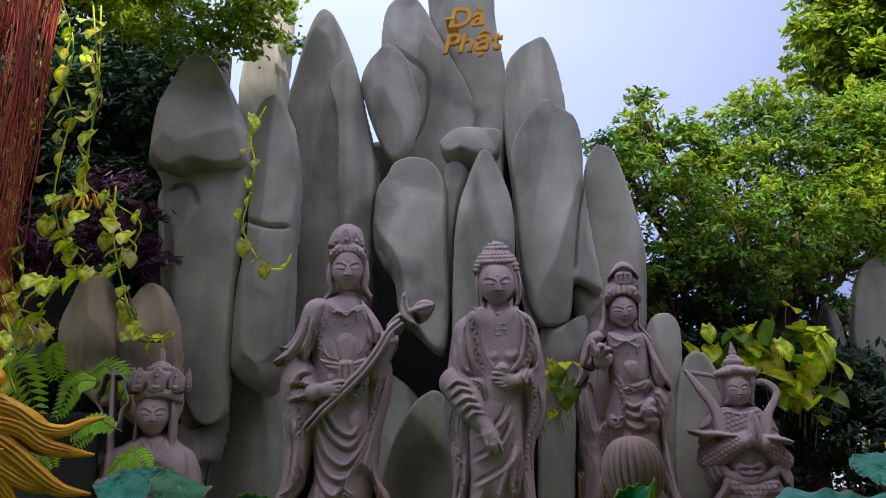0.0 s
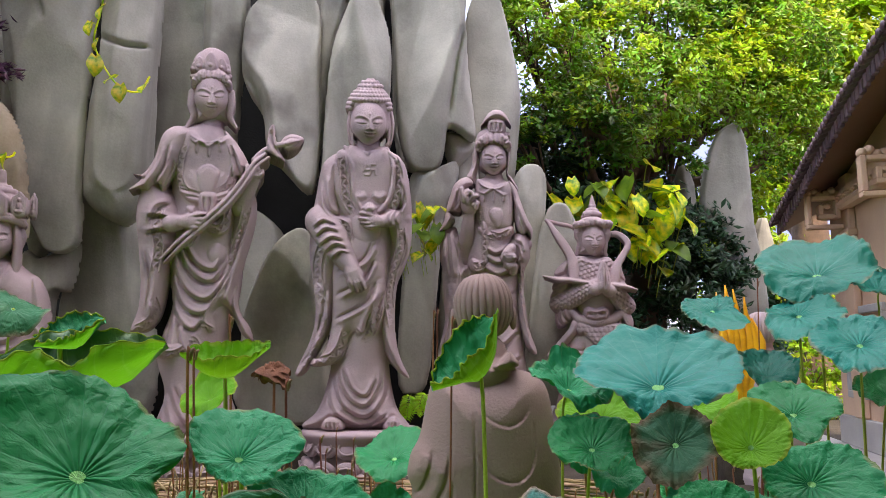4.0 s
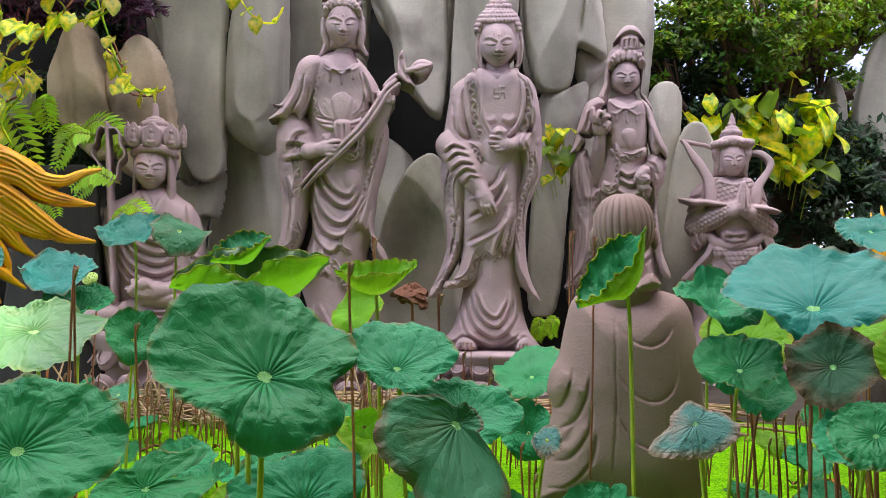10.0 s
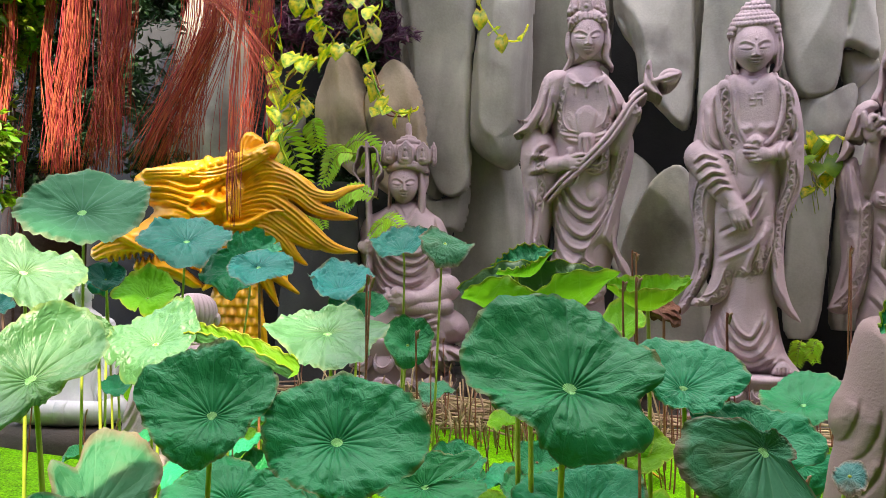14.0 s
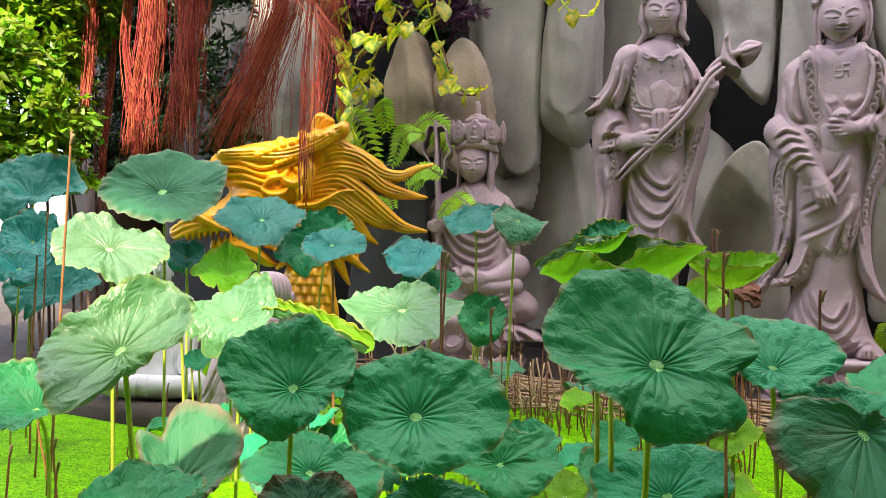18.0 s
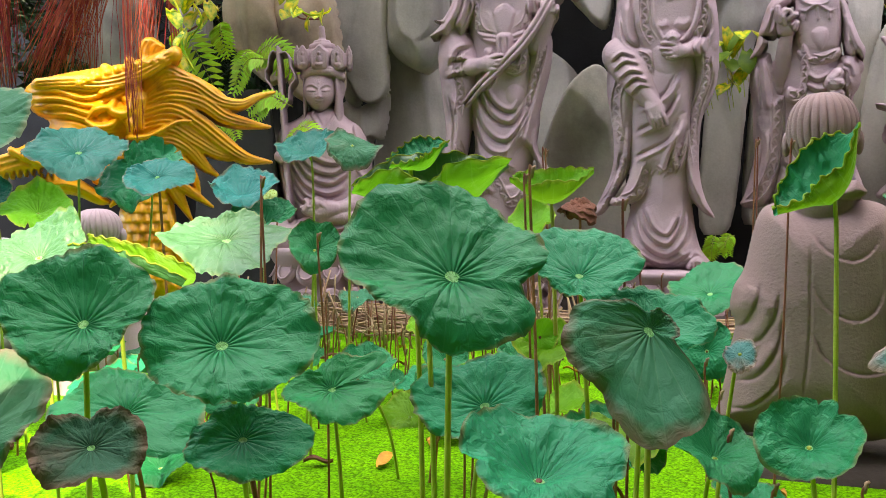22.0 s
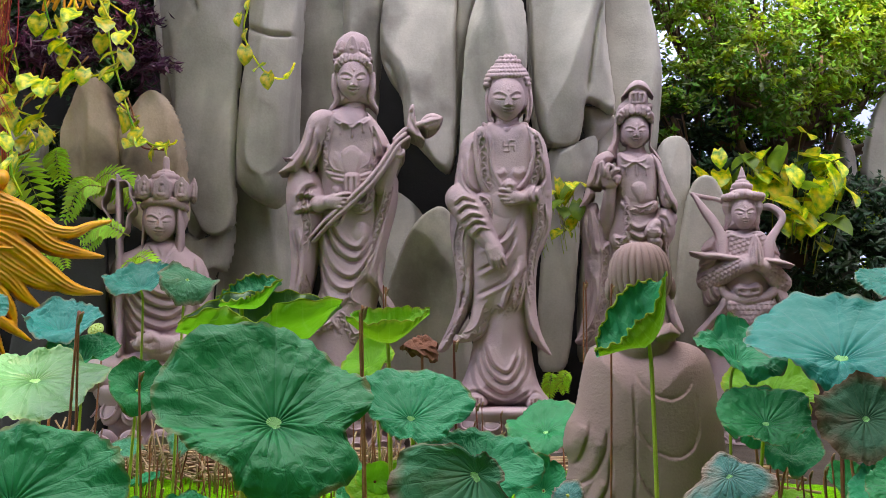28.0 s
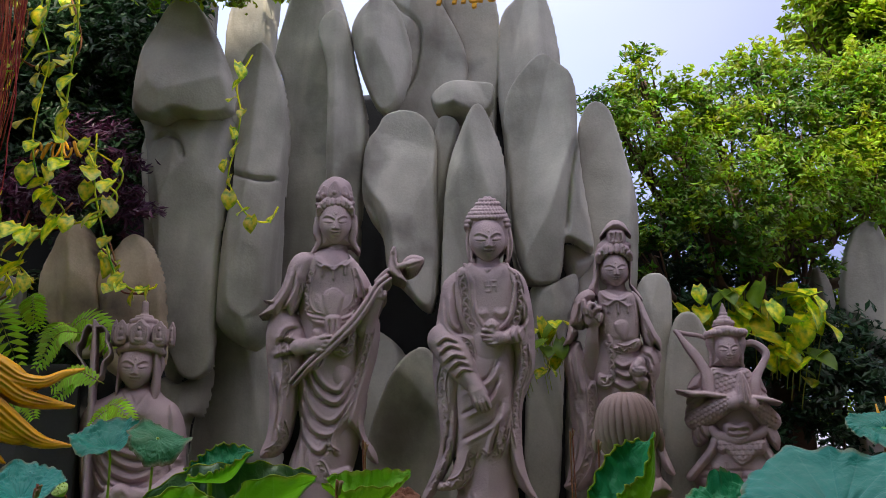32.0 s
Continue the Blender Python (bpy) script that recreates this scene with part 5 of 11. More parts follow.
shaped_leaf(-2.872, 2.600, 1.385, 36, -42, "d", (0.322, 0.288, 0.261, 0.234, 0.243, 0.267, 0.290, 0.313, 0.335, 0.324, 0.304, 0.304, 0.295, 0.278, 0.273, 0.284, 0.314, 0.348, 0.382, 0.373))
shaped_leaf(-2.735, 3.150, 1.289, 28, -48, "t", (0.240, 0.228, 0.216, 0.210, 0.226, 0.242, 0.258, 0.270, 0.281, 0.292, 0.295, 0.251, 0.207, 0.212, 0.220, 0.228, 0.229, 0.228, 0.233, 0.238))
shaped_leaf(-2.247, 3.100, 1.160, 30, -53, "t", (0.153, 0.136, 0.119, 0.104, 0.121, 0.138, 0.155, 0.173, 0.191, 0.201, 0.175, 0.148, 0.152, 0.164, 0.171, 0.170, 0.169, 0.169, 0.170, 0.170))
shaped_leaf(-0.376, 1.950, 0.509, 42, -77, "g", (0.154, 0.144, 0.152, 0.171, 0.183, 0.188, 0.173, 0.153, 0.130, 0.120, 0.116, 0.111, 0.115, 0.121, 0.128, 0.146, 0.165, 0.176, 0.177, 0.164))
shaped_leaf(-0.798, 1.500, 0.517, 42, -60, "g", (0.074, 0.078, 0.084, 0.089, 0.101, 0.114, 0.125, 0.115, 0.105, 0.102, 0.105, 0.107, 0.119, 0.141, 0.153, 0.150, 0.125, 0.102, 0.093, 0.083))
shaped_leaf(-1.422, 2.400, 0.904, 26, -58, "p", (0.135, 0.127, 0.147, 0.168, 0.190, 0.213, 0.235, 0.219, 0.207, 0.214, 0.225, 0.255, 0.227, 0.195, 0.217, 0.222, 0.215, 0.206, 0.193, 0.164))
shaped_leaf(-1.355, 1.800, 0.456, 34, -52, "g", (0.166, 0.165, 0.159, 0.156, 0.181, 0.197, 0.170, 0.142, 0.138, 0.135, 0.132, 0.166, 0.210, 0.222, 0.215, 0.193, 0.164, 0.134, 0.118, 0.142))
shaped_leaf(-0.834, 1.100, 0.616, 40, -51, "b", (0.058, 0.065, 0.072, 0.078, 0.085, 0.092, 0.097, 0.097, 0.091, 0.082, 0.083, 0.088, 0.093, 0.094, 0.091, 0.088, 0.087, 0.082, 0.074, 0.066))
shaped_leaf(0.195, 4.100, 0.573, 24, -90, "g", (0.263, 0.226, 0.190, 0.182, 0.192, 0.202, 0.204, 0.202, 0.200, 0.193, 0.179, 0.165, 0.168, 0.173, 0.178, 0.183, 0.188, 0.212, 0.281, 0.299))
shaped_leaf(0.540, 1.700, 0.768, 48, -101, "v", (0.061, 0.063, 0.060, 0.058, 0.056, 0.053, 0.080, 0.114, 0.098, 0.081, 0.070, 0.070, 0.072, 0.078, 0.086, 0.090, 0.083, 0.072, 0.061, 0.059))
shaped_leaf(2.345, 3.900, 1.484, 28, -118, "t", (0.443, 0.449, 0.411, 0.363, 0.321, 0.279, 0.275, 0.286, 0.297, 0.262, 0.208, 0.236, 0.265, 0.281, 0.287, 0.292, 0.303, 0.323, 0.366, 0.409))
shaped_leaf(2.133, 3.700, 1.271, 28, -117, "t", (0.168, 0.157, 0.145, 0.145, 0.145, 0.145, 0.145, 0.180, 0.216, 0.258, 0.287, 0.236, 0.225, 0.220, 0.216, 0.212, 0.205, 0.196, 0.188, 0.179))
shaped_leaf(2.190, 3.300, 1.126, 34, -120, "t", (0.207, 0.205, 0.202, 0.201, 0.200, 0.199, 0.187, 0.173, 0.173, 0.201, 0.228, 0.224, 0.216, 0.195, 0.178, 0.176, 0.174, 0.173, 0.182, 0.195))
shaped_leaf(1.685, 2.900, 0.867, 32, -116, "g", (0.184, 0.181, 0.188, 0.195, 0.164, 0.134, 0.123, 0.111, 0.099, 0.106, 0.139, 0.172, 0.155, 0.137, 0.150, 0.164, 0.176, 0.183, 0.190, 0.188))
shaped_leaf(1.479, 2.400, 0.702, 40, -117, "g", (0.154, 0.146, 0.143, 0.140, 0.137, 0.133, 0.130, 0.127, 0.135, 0.142, 0.158, 0.179, 0.187, 0.194, 0.199, 0.203, 0.194, 0.183, 0.172, 0.162))
shaped_leaf(1.062, 2.100, 0.677, 42, -110, "g", (0.098, 0.102, 0.105, 0.109, 0.111, 0.113, 0.113, 0.113, 0.112, 0.109, 0.105, 0.100, 0.095, 0.096, 0.100, 0.104, 0.107, 0.107, 0.103, 0.099))
shaped_leaf(1.834, 4.000, 1.314, 24, -111, "t", (0.154, 0.163, 0.167, 0.160, 0.157, 0.156, 0.154, 0.153, 0.151, 0.190, 0.267, 0.330, 0.278, 0.195, 0.113, 0.108, 0.117, 0.126, 0.136, 0.145))
shaped_leaf(-1.666, 1.600, 0.417, 44, -43, "w", (0.268, 0.168, 0.197, 0.134, 0.131, 0.215, 0.270, 0.228, 0.186, 0.145, 0.131, 0.121, 0.111, 0.101, 0.114, 0.131, 0.174, 0.232, 0.260, 0.273))
shaped_leaf(0.046, 1.620, 0.774, 62, -88, "w", (0.030, 0.040, 0.065, 0.092, 0.148, 0.162, 0.174, 0.166, 0.158, 0.192, 0.235, 0.222, 0.186, 0.063, 0.059, 0.054, 0.049, 0.045, 0.040, 0.035))
# low leaves in the shade between the tall ones
low_rng = random.Random(21)
for _ in range(95):
    x, y = low_rng.uniform(-3.4, 2.6), low_rng.uniform(2.3, 5.2)
    if -0.1 < x < 1.1 and 2.7 < y < 4.0 or x > 2.2 + 0.4 * (y - 3):
        continue
    lotus_leaf(x, y, low_rng.uniform(0.05, 0.4), low_rng.uniform(0.08, 0.16), low_rng.uniform(5, 30), low_rng.uniform(-140, -40), low_rng.choice("gggygw"))


def fold_leaf(label, inner, outer, crease, far, near, stem_at, frill):
    """A blade folded along a crease: the far half shows its inside, the near half its back; a frilled rim runs round both."""
    b = Vector(crease[stem_at])
    e = thing("lotus_leaf", label, "lotus leaf", "lotus leaves in the pond", at=(b.x, b.y, -0.1))
    o = Vector((b.x, b.y, -0.1))
    rng = random.Random(int(abs(b.x) * 1000))
    c, f, n = (curve_pts([Vector(p) - o for p in q], 14) for q in (crease, far, near))
    m = len(c)
    ph = rng.uniform(0, 6)
    for name, rim, kind, out in (("blade", f, inner, 1), ("turned_blade", n, outer, -1)):
        bm = bmesh.new()
        uv = bm.loops.layers.uv.new("uv")
        rows = []
        steps = 14
        for i in range(m):
            s = i / (m - 1)
            row = []
            for j in range(steps + 1):
                w = j / steps
                p = c[i].lerp(rim[i], w)
                wide = (rim[i] - c[i]).length
                p = p + Vector((0, out * 0.22, -0.12)) * wide * math.sin(math.pi * w)
                p = p + Vector((0, -1, 0.3)) * (0.008 * wide * math.sin(math.pi * w * 0.9) * math.sin(31 * s + ph + 2 * math.sin(9 * s) + 3 * w) + 0.16 * wide * w * noise.noise((s * 4, w * 2.5, ph)) + 0.06 * wide * noise.noise((s * 14, w * 9, ph)))
                ripple = w ** 5 * frill
                p = p + Vector((0.5 * math.sin(70 * s + 2 * math.sin(21 * s)), -out * math.sin(58 * s + 2 * math.sin(17 * s + ph)), 0.8 * math.sin(49 * s + ph))) * ripple
                row.append(p)
            rows.append(row)
        vs = loft(bm, rows, False, False)
        bm.verts.index_update()
        for face in bm.faces:
            for lp in face.loops:
                i, j = divmod(lp.vert.index, steps + 1)
                lp[uv].uv = (0.35 * i / (m - 1), 0.08 + 0.9 * j / steps)
        part(name, bm, LEAFMATS[kind], e)
        bm = bmesh.new()
        uv = bm.loops.layers.uv.new("uv")
        tube(bm, [r[-1] for r in rows], [frill * (0.2 + 0.5 * rng.random()) for _ in rows], 6)
        for face in bm.faces:
            for lp in face.loops:
                lp[uv].uv = (0.02, 1.0)
        part("rim", bm, LEAFMATS["y" if kind != "w" else "w"], e, "frilled yellowish rim" if kind != "w" else "dried brown rim")
    top = b - o
    bm = bmesh.new()
    pts = curve_pts([top + Vector((0, 0, 0.004)), top - Vector((-0.006, 0, 0.12)), Vector((0.015, 0.02, top.z * 0.45)), Vector((0.02, 0.03, -0.1))], 5)
    tube(bm, pts, [0.006 + 0.002 * i / len(pts) for i in range(len(pts))], 8)
    part("stem", bm, STEMG, e)
    return e


fold_leaf("young folded lotus leaf with yellow frilled rim", "g", "y",
          ((0.345, 2.420, 0.985), (0.434, 2.420, 1.007), (0.489, 2.420, 1.018), (0.533, 2.420, 1.094), (0.542, 2.420, 1.235)),
          ((0.338, 2.500, 0.993), (0.353, 2.500, 1.061), (0.404, 2.500, 1.155), (0.466, 2.500, 1.210), (0.529, 2.500, 1.211)),
          ((0.337, 2.360, 1.002), (0.404, 2.360, 1.032), (0.439, 2.360, 1.077), (0.498, 2.360, 1.124), (0.533, 2.360, 1.231)), 2, 0.007)
# the pale inner blade stands in for light falling into the bowl
fold_leaf("bright green upturned lotus leaf with wavy rim", "p", "y",
          ((-0.704, 1.920, 1.059), (-0.645, 1.920, 1.021), (-0.528, 1.920, 1.008), (-0.398, 1.920, 1.028), (-0.308, 1.920, 1.122)),
          ((-0.786, 2.060, 1.073), (-0.670, 2.060, 1.145), (-0.560, 2.060, 1.155), (-0.452, 2.060, 1.156), (-0.356, 2.060, 1.137)),
          ((-0.661, 1.800, 1.067), (-0.562, 1.800, 1.106), (-0.475, 1.800, 1.071), (-0.400, 1.800, 1.122), (-0.272, 1.800, 1.124)), 2, 0.004)
fold_leaf("curled young lotus leaf half unrolled", "g", "y",
          ((-0.647, 2.000, 1.119), (-0.590, 2.000, 1.110), (-0.537, 2.000, 1.118), (-0.492, 2.000, 1.181)),
          ((-0.688, 2.080, 1.140), (-0.647, 2.080, 1.183), (-0.592, 2.080, 1.208), (-0.516, 2.080, 1.193)),
          ((-0.625, 1.950, 1.124), (-0.563, 1.950, 1.135), (-0.530, 1.950, 1.149), (-0.467, 1.950, 1.184)), 1, 0.005)
fold_leaf("bright green cupped lotus leaf on a thin stem", "y", "y",
          ((-0.447, 2.600, 1.101), (-0.378, 2.600, 1.037), (-0.323, 2.600, 1.019), (-0.265, 2.600, 1.045), (-0.193, 2.600, 1.120)),
          ((-0.480, 2.720, 1.121), (-0.401, 2.720, 1.136), (-0.335, 2.720, 1.141), (-0.270, 2.720, 1.145), (-0.201, 2.720, 1.139)),
          ((-0.432, 2.480, 1.106), (-0.365, 2.480, 1.079), (-0.304, 2.480, 1.093), (-0.228, 2.480, 1.092), (-0.172, 2.480, 1.124)), 2, 0.004)
fold_leaf("rolled yellow-green lotus leaf with rippled edges", "y", "p",
          ((-1.797, 2.100, 0.880), (-1.632, 2.100, 0.843), (-1.493, 2.100, 0.808), (-1.371, 2.100, 0.774)),
          ((-1.840, 2.200, 0.926), (-1.715, 2.200, 0.910), (-1.569, 2.200, 0.877), (-1.413, 2.200, 0.823)),
          ((-1.752, 2.030, 0.904), (-1.625, 2.030, 0.899), (-1.489, 2.030, 0.866), (-1.319, 2.030, 0.805)), 1, 0.006)
# ---- statues: each one mesh, facing -y ----
PENDING = []


class Robe:
    """A robed body lofted from rows of height, middle x, middle y, half width and half depth; folds laid on its front are carved into it."""

    def __init__(self, rows, folds=12, depth=0.02, seed=0, sides=176):
        self.rows = np.array(sorted(rows))
        self.folds, self.depth, self.seed, self.sides, self.marks = folds, depth, seed, sides, []

    def row(self, z):
        return [np.interp(z, self.rows[:, 0], self.rows[:, i]) for i in range(1, 5)]

    def build(self, bm, fold_from=-9, fold_to=9):
        self.span = (fold_from, fold_to)
        PENDING.append(self)

    def carve(self, bm):
        z0, z1 = self.rows[0, 0], self.rows[-1, 0]
        n = max(24, int((z1 - z0) / 0.0125))
        z = np.linspace(z0, z1, n + 1)[:, None]
        xm, ym, wx, wy = (np.interp(z, self.rows[:, 0], self.rows[:, i]) for i in range(1, 5))
        a = (2 * np.pi * np.arange(self.sides) / self.sides)[None, :]
        k = np.clip((self.span[1] - z) / 0.25, 0, 1) * np.clip((z - self.span[0]) / 0.2, 0, 1)
        wob = np.sin(a * self.folds + 1.3 * np.sin(z * 2.1 + self.seed) + self.seed) + 0.6 * np.sin(a * self.folds * 2 + 2 * self.seed - z * 1.2)
        r = 1 + k * self.depth * wob / np.maximum(wx, 0.05)
        x, y = xm + wx * r * np.cos(a), ym + wy * r * np.sin(a)
        zz = np.broadcast_to(z, x.shape)
        lift = np.zeros_like(x)
        front = np.sin(a) < 0.15
        for pts, size, step in self.marks:
            near, low, frac = np.full(x.shape, 9.0), np.zeros_like(x), np.zeros_like(x)
            for i, ((px, pz), (qx, qz)) in enumerate(zip(pts, pts[1:])):
                dx, dz = qx - px, qz - pz
                t = np.clip(((x - px) * dx + (zz - pz) * dz) / (dx * dx + dz * dz + 1e-9), 0, 1)
                ox, oz = x - px - t * dx, zz - pz - t * dz
                d = np.hypot(ox, oz)
                better = d < near
                near = np.where(better, d, near)
                low = np.where(better, oz, low)
                frac = np.where(better, (i + t) / (len(pts) - 1), frac)
            taper = np.clip(np.sin(np.pi * np.clip(frac, 0.03, 0.97)) * 2.2, 0, 1)
            if step:
                lift += np.where(low > 0, step * np.exp(-near / 0.09), -0.5 * step * np.exp(-near / 0.022)) * taper
            else:
                lift += taper * size * (1.5 * np.exp(-((near / (1.0 * size)) ** 2)) - 0.9 * np.exp(-(((near - 2.1 * size) / (1.0 * size)) ** 2)))
        lift = np.clip(lift, -0.03, 0.04) * front
        x, y = x + lift * np.cos(a) * 0.6, y + lift * np.sin(a)
        rough = np.random.default_rng(int(self.seed * 10)).normal(size=x.shape) * 0.0006
        rows = np.stack([x, y + rough, zz], 2).tolist()
        loft(bm, rows)

    def front(self, x, z, proud=0.0):
        xm, ym, wx, wy = self.row(z)
        u = max(-0.97, min(0.97, (x - xm) / wx))
        return Vector((x, ym - wy * math.sqrt(1 - u * u) - proud, z))

    def line(self, bm, ctrl, r, proud=0.0, step=0.0):
        """A raised fold on the front, through points of x and z; with a step, the edge of an overlapping layer."""
        pts = curve_pts([(x, 0, z) for x, z in ctrl], 6)
        self.marks.append(([(p.x, p.z) for p in pts], r, step))

    def band(self, bm, ctrl, width, proud=0.012, scroll=True):
        """A flat trim band with raised scrolls."""
        pts = [self.front(p.x, p.z, proud) for p in curve_pts([(x, 0, z) for x, z in ctrl], 10)]
        ribbon(bm, pts, width, 0.012)
        if scroll:
            scrolls(bm, pts, width, proud)


def ribbon(bm, pts, width, thick):
    rings = []
    for i, p in enumerate(pts):
        d = (pts[min(i + 1, len(pts) - 1)] - pts[max(i - 1, 0)]).normalized()
        side = Vector((d.z, 0, -d.x))
        if side.length < 0.01:
            side = Vector((1, 0, 0))
        side.normalize()
        w = width / 2
        rings.append([p - side * w, p - side * w * 0.8 + Vector((0, -thick, 0)), p + side * w * 0.8 + Vector((0, -thick, 0)), p + side * w, p + Vector((0, thick, 0))])
    loft(bm, rings)
    for s in (-0.86, 0.86):
        out = []
        for i, p in enumerate(pts):
            d = (pts[min(i + 1, len(pts) - 1)] - pts[max(i - 1, 0)]).normalized()
            side = Vector((d.z, 0, -d.x)).normalized() if Vector((d.z, 0, -d.x)).length > 0.01 else Vector((1, 0, 0))
            out.append(p + side * width / 2 * s + Vector((0, -thick, 0)))
        tube(bm, out, width * 0.09, 5)


def scrolls(bm, pts, width, lift=0.012):
    """A raised running scroll: a wavy vine with a curl in each bend."""
    fine, gone = [], 0.0
    for p, q in zip(pts, pts[1:]):
        n = max(2, int((q - p).length / 0.008))
        fine += [p.lerp(q, k / n) for k in range(n)]
    wave, turn, side_sign = [], 0.0, 1
    for i, p in enumerate(fine):
        d = (fine[min(i + 3, len(fine) - 1)] - fine[max(i - 3, 0)]).normalized()
        side = Vector((d.z, 0, -d.x))
        if side.length < 0.01:
            side = Vector((1, 0, 0))
        side.normalize()
        if i:
            gone += (p - fine[i - 1]).length
        phase = math.pi * gone / (width * 0.8)
        out = Vector((0, -0.012 - lift, 0))
        wave.append(p + side * width * 0.26 * math.sin(phase) + out)
        if phase - turn > math.pi:
            turn += math.pi
            side_sign = -side_sign
            c, r = p + side * width * 0.12 * side_sign + out, width * 0.2
            tube(bm, [c + (side * math.cos(t * 0.8) + d * math.sin(t * 0.8)) * r * (1 - 0.09 * t) for t in range(9)], width * 0.06, 5)
    if len(wave) > 2:
        tube(bm, wave[::2], width * 0.055, 5)


def trim(bm, ctrl, width):
    """A scrolled band laid on whatever stands foremost along a line."""
    tree = BVHTree.FromBMesh(bm)
    pts = []
    for p in curve_pts(ctrl, 8):
        spot, _, _, _ = tree.ray_cast(Vector((p.x, -3, p.z)), Vector((0, 1, 0)))
        pts.append(Vector((p.x, min(spot.y, p.y + 0.12) if spot and spot.y < p.y + 0.25 else p.y, p.z)))
    for _ in range(2):
        pts = [pts[0]] + [Vector((b.x, min(b.y, (a.y + b.y + c.y) / 3), b.z)) for a, b, c in zip(pts, pts[1:], pts[2:])] + [pts[-1]]
    ribbon(bm, pts, width, 0.01)
    scrolls(bm, pts, width)


def taper(a, b, n=13):
    return [a + (b - a) * k / (n - 1) for k in range(n)]


def head(bm, c, w, h, turn=0.0, nod=0.0, ears=True):
    """A calm stylised head: c is its middle, w half width, h half height."""
    m = Matrix.Translation(c) @ Matrix.Rotation(turn, 4, "Z") @ Matrix.Rotation(nod, 4, "X")
    start = len(bm.verts)
    prof = [(-1.0, 0.3, 0.34), (-0.96, 0.48, 0.5), (-0.85, 0.68, 0.68), (-0.68, 0.83, 0.82), (-0.45, 0.93, 0.93), (-0.15, 0.99, 1.0), (0.15, 1.0, 1.04), (0.45, 0.96, 1.02), (0.7, 0.82, 0.88), (0.88, 0.58, 0.62), (0.97, 0.32, 0.35), (1.0, 0.08, 0.08)]
    arr = np.array(prof)
    rings = []
    for i in range(29):
        q = -1 + 2 * i / 28
        wx, wy = np.interp(q, arr[:, 0], arr[:, 1]) * w, np.interp(q, arr[:, 0], arr[:, 2]) * w * 1.1
        ring = []
        for j in range(32):
            a = 2 * math.pi * j / 32
            ca, sa = math.cos(a), math.sin(a)
            f = max(0, -sa)
            y = wy * sa * (1 - 0.06 * f ** 6)
            x = wx * ca
            # eye hollows and cheeks
            hollow = 0.07 * math.exp(-(((abs(x) / w - 0.4) / 0.2) ** 2) - ((q - 0.08) / 0.11) ** 2) * (f > 0)
            cheek = 0.05 * math.exp(-(((abs(x) / w - 0.5) / 0.25) ** 2) - ((q + 0.3) / 0.2) ** 2) * (f > 0)
            y += (hollow - cheek) * w
            ring.append((x, y, q * h))
        rings.append(ring)
    loft(bm, rings)

    def fy(x, z):
        q = z / h
        wx, wy = np.interp(q, arr[:, 0], arr[:, 1]) * w, np.interp(q, arr[:, 0], arr[:, 2]) * w * 1.1
        return -wy * math.sqrt(max(0.02, 1 - (x / wx) ** 2)) * 0.95

    tube(bm, [(0, fy(0, z * h) - d * w, z * h) for z, d in ((0.16, 0.0), (0.05, 0.05), (-0.1, 0.11), (-0.2, 0.17), (-0.26, 0.12), (-0.29, 0.0))], [w * r for r in (0.06, 0.075, 0.09, 0.12, 0.13, 0.08)], 8)
    for s in (-1, 1):
        blob(bm, (s * 0.11 * w, fy(0.1 * w, -0.24 * h) - 0.05 * w, -0.24 * h), (0.07 * w, 0.07 * w, 0.05 * h), 8, 6)
        tube(bm, [(s * x * w, fy(x * w, z * h) + 0.0 * w, z * h) for x, z in ((0.1, 0.17), (0.22, 0.27), (0.42, 0.31), (0.62, 0.24), (0.74, 0.12))], [w * r for r in (0.03, 0.04, 0.04, 0.03, 0.015)], 6)
        blob(bm, (s * 0.4 * w, fy(0.4 * w, 0.06 * h) + 0.1 * w, 0.07 * h), (0.24 * w, 0.13 * w, 0.085 * h), 12, 8)
        tube(bm, [(s * x * w, fy(x * w, z * h) + 0.01 * w, z * h) for x, z in ((0.16, 0.03), (0.28, -0.01), (0.44, -0.01), (0.62, 0.04))], [w * r for r in (0.015, 0.025, 0.025, 0.012)], 5)
        if ears:
            blob(bm, (s * 1.0 * w, 0.05 * w, -0.05 * h), (0.1 * w, 0.22 * w, 0.3 * h), 8, 8)
            blob(bm, (s * 1.0 * w, 0.0, -0.42 * h), (0.09 * w, 0.13 * w, 0.2 * h), 8, 6)
    for z, r, x in ((-0.44, 0.05, 0.25), (-0.53, 0.06, 0.2)):
        tube(bm, [(t * x * w, fy(t * x * w, z * h) + 0.015 * w + 0.03 * w * abs(t), (z + 0.03 * t * t) * h) for t in (-1, -0.6, -0.2, 0, 0.2, 0.6, 1)], [w * r * k for k in (0.3, 0.8, 1, 0.85, 1, 0.8, 0.3)], 6)
    blob(bm, (0, fy(0, -0.8 * h) + 0.12 * w, -0.78 * h), (0.25 * w, 0.16 * w, 0.13 * h), 10, 6)
    blob(bm, (0, fy(0, 0.4 * h), 0.42 * h), (0.05 * w, 0.04 * w, 0.035 * h), 8, 6)
    bm.verts.ensure_lookup_table()
    bmesh.ops.transform(bm, matrix=m, verts=bm.verts[start:])


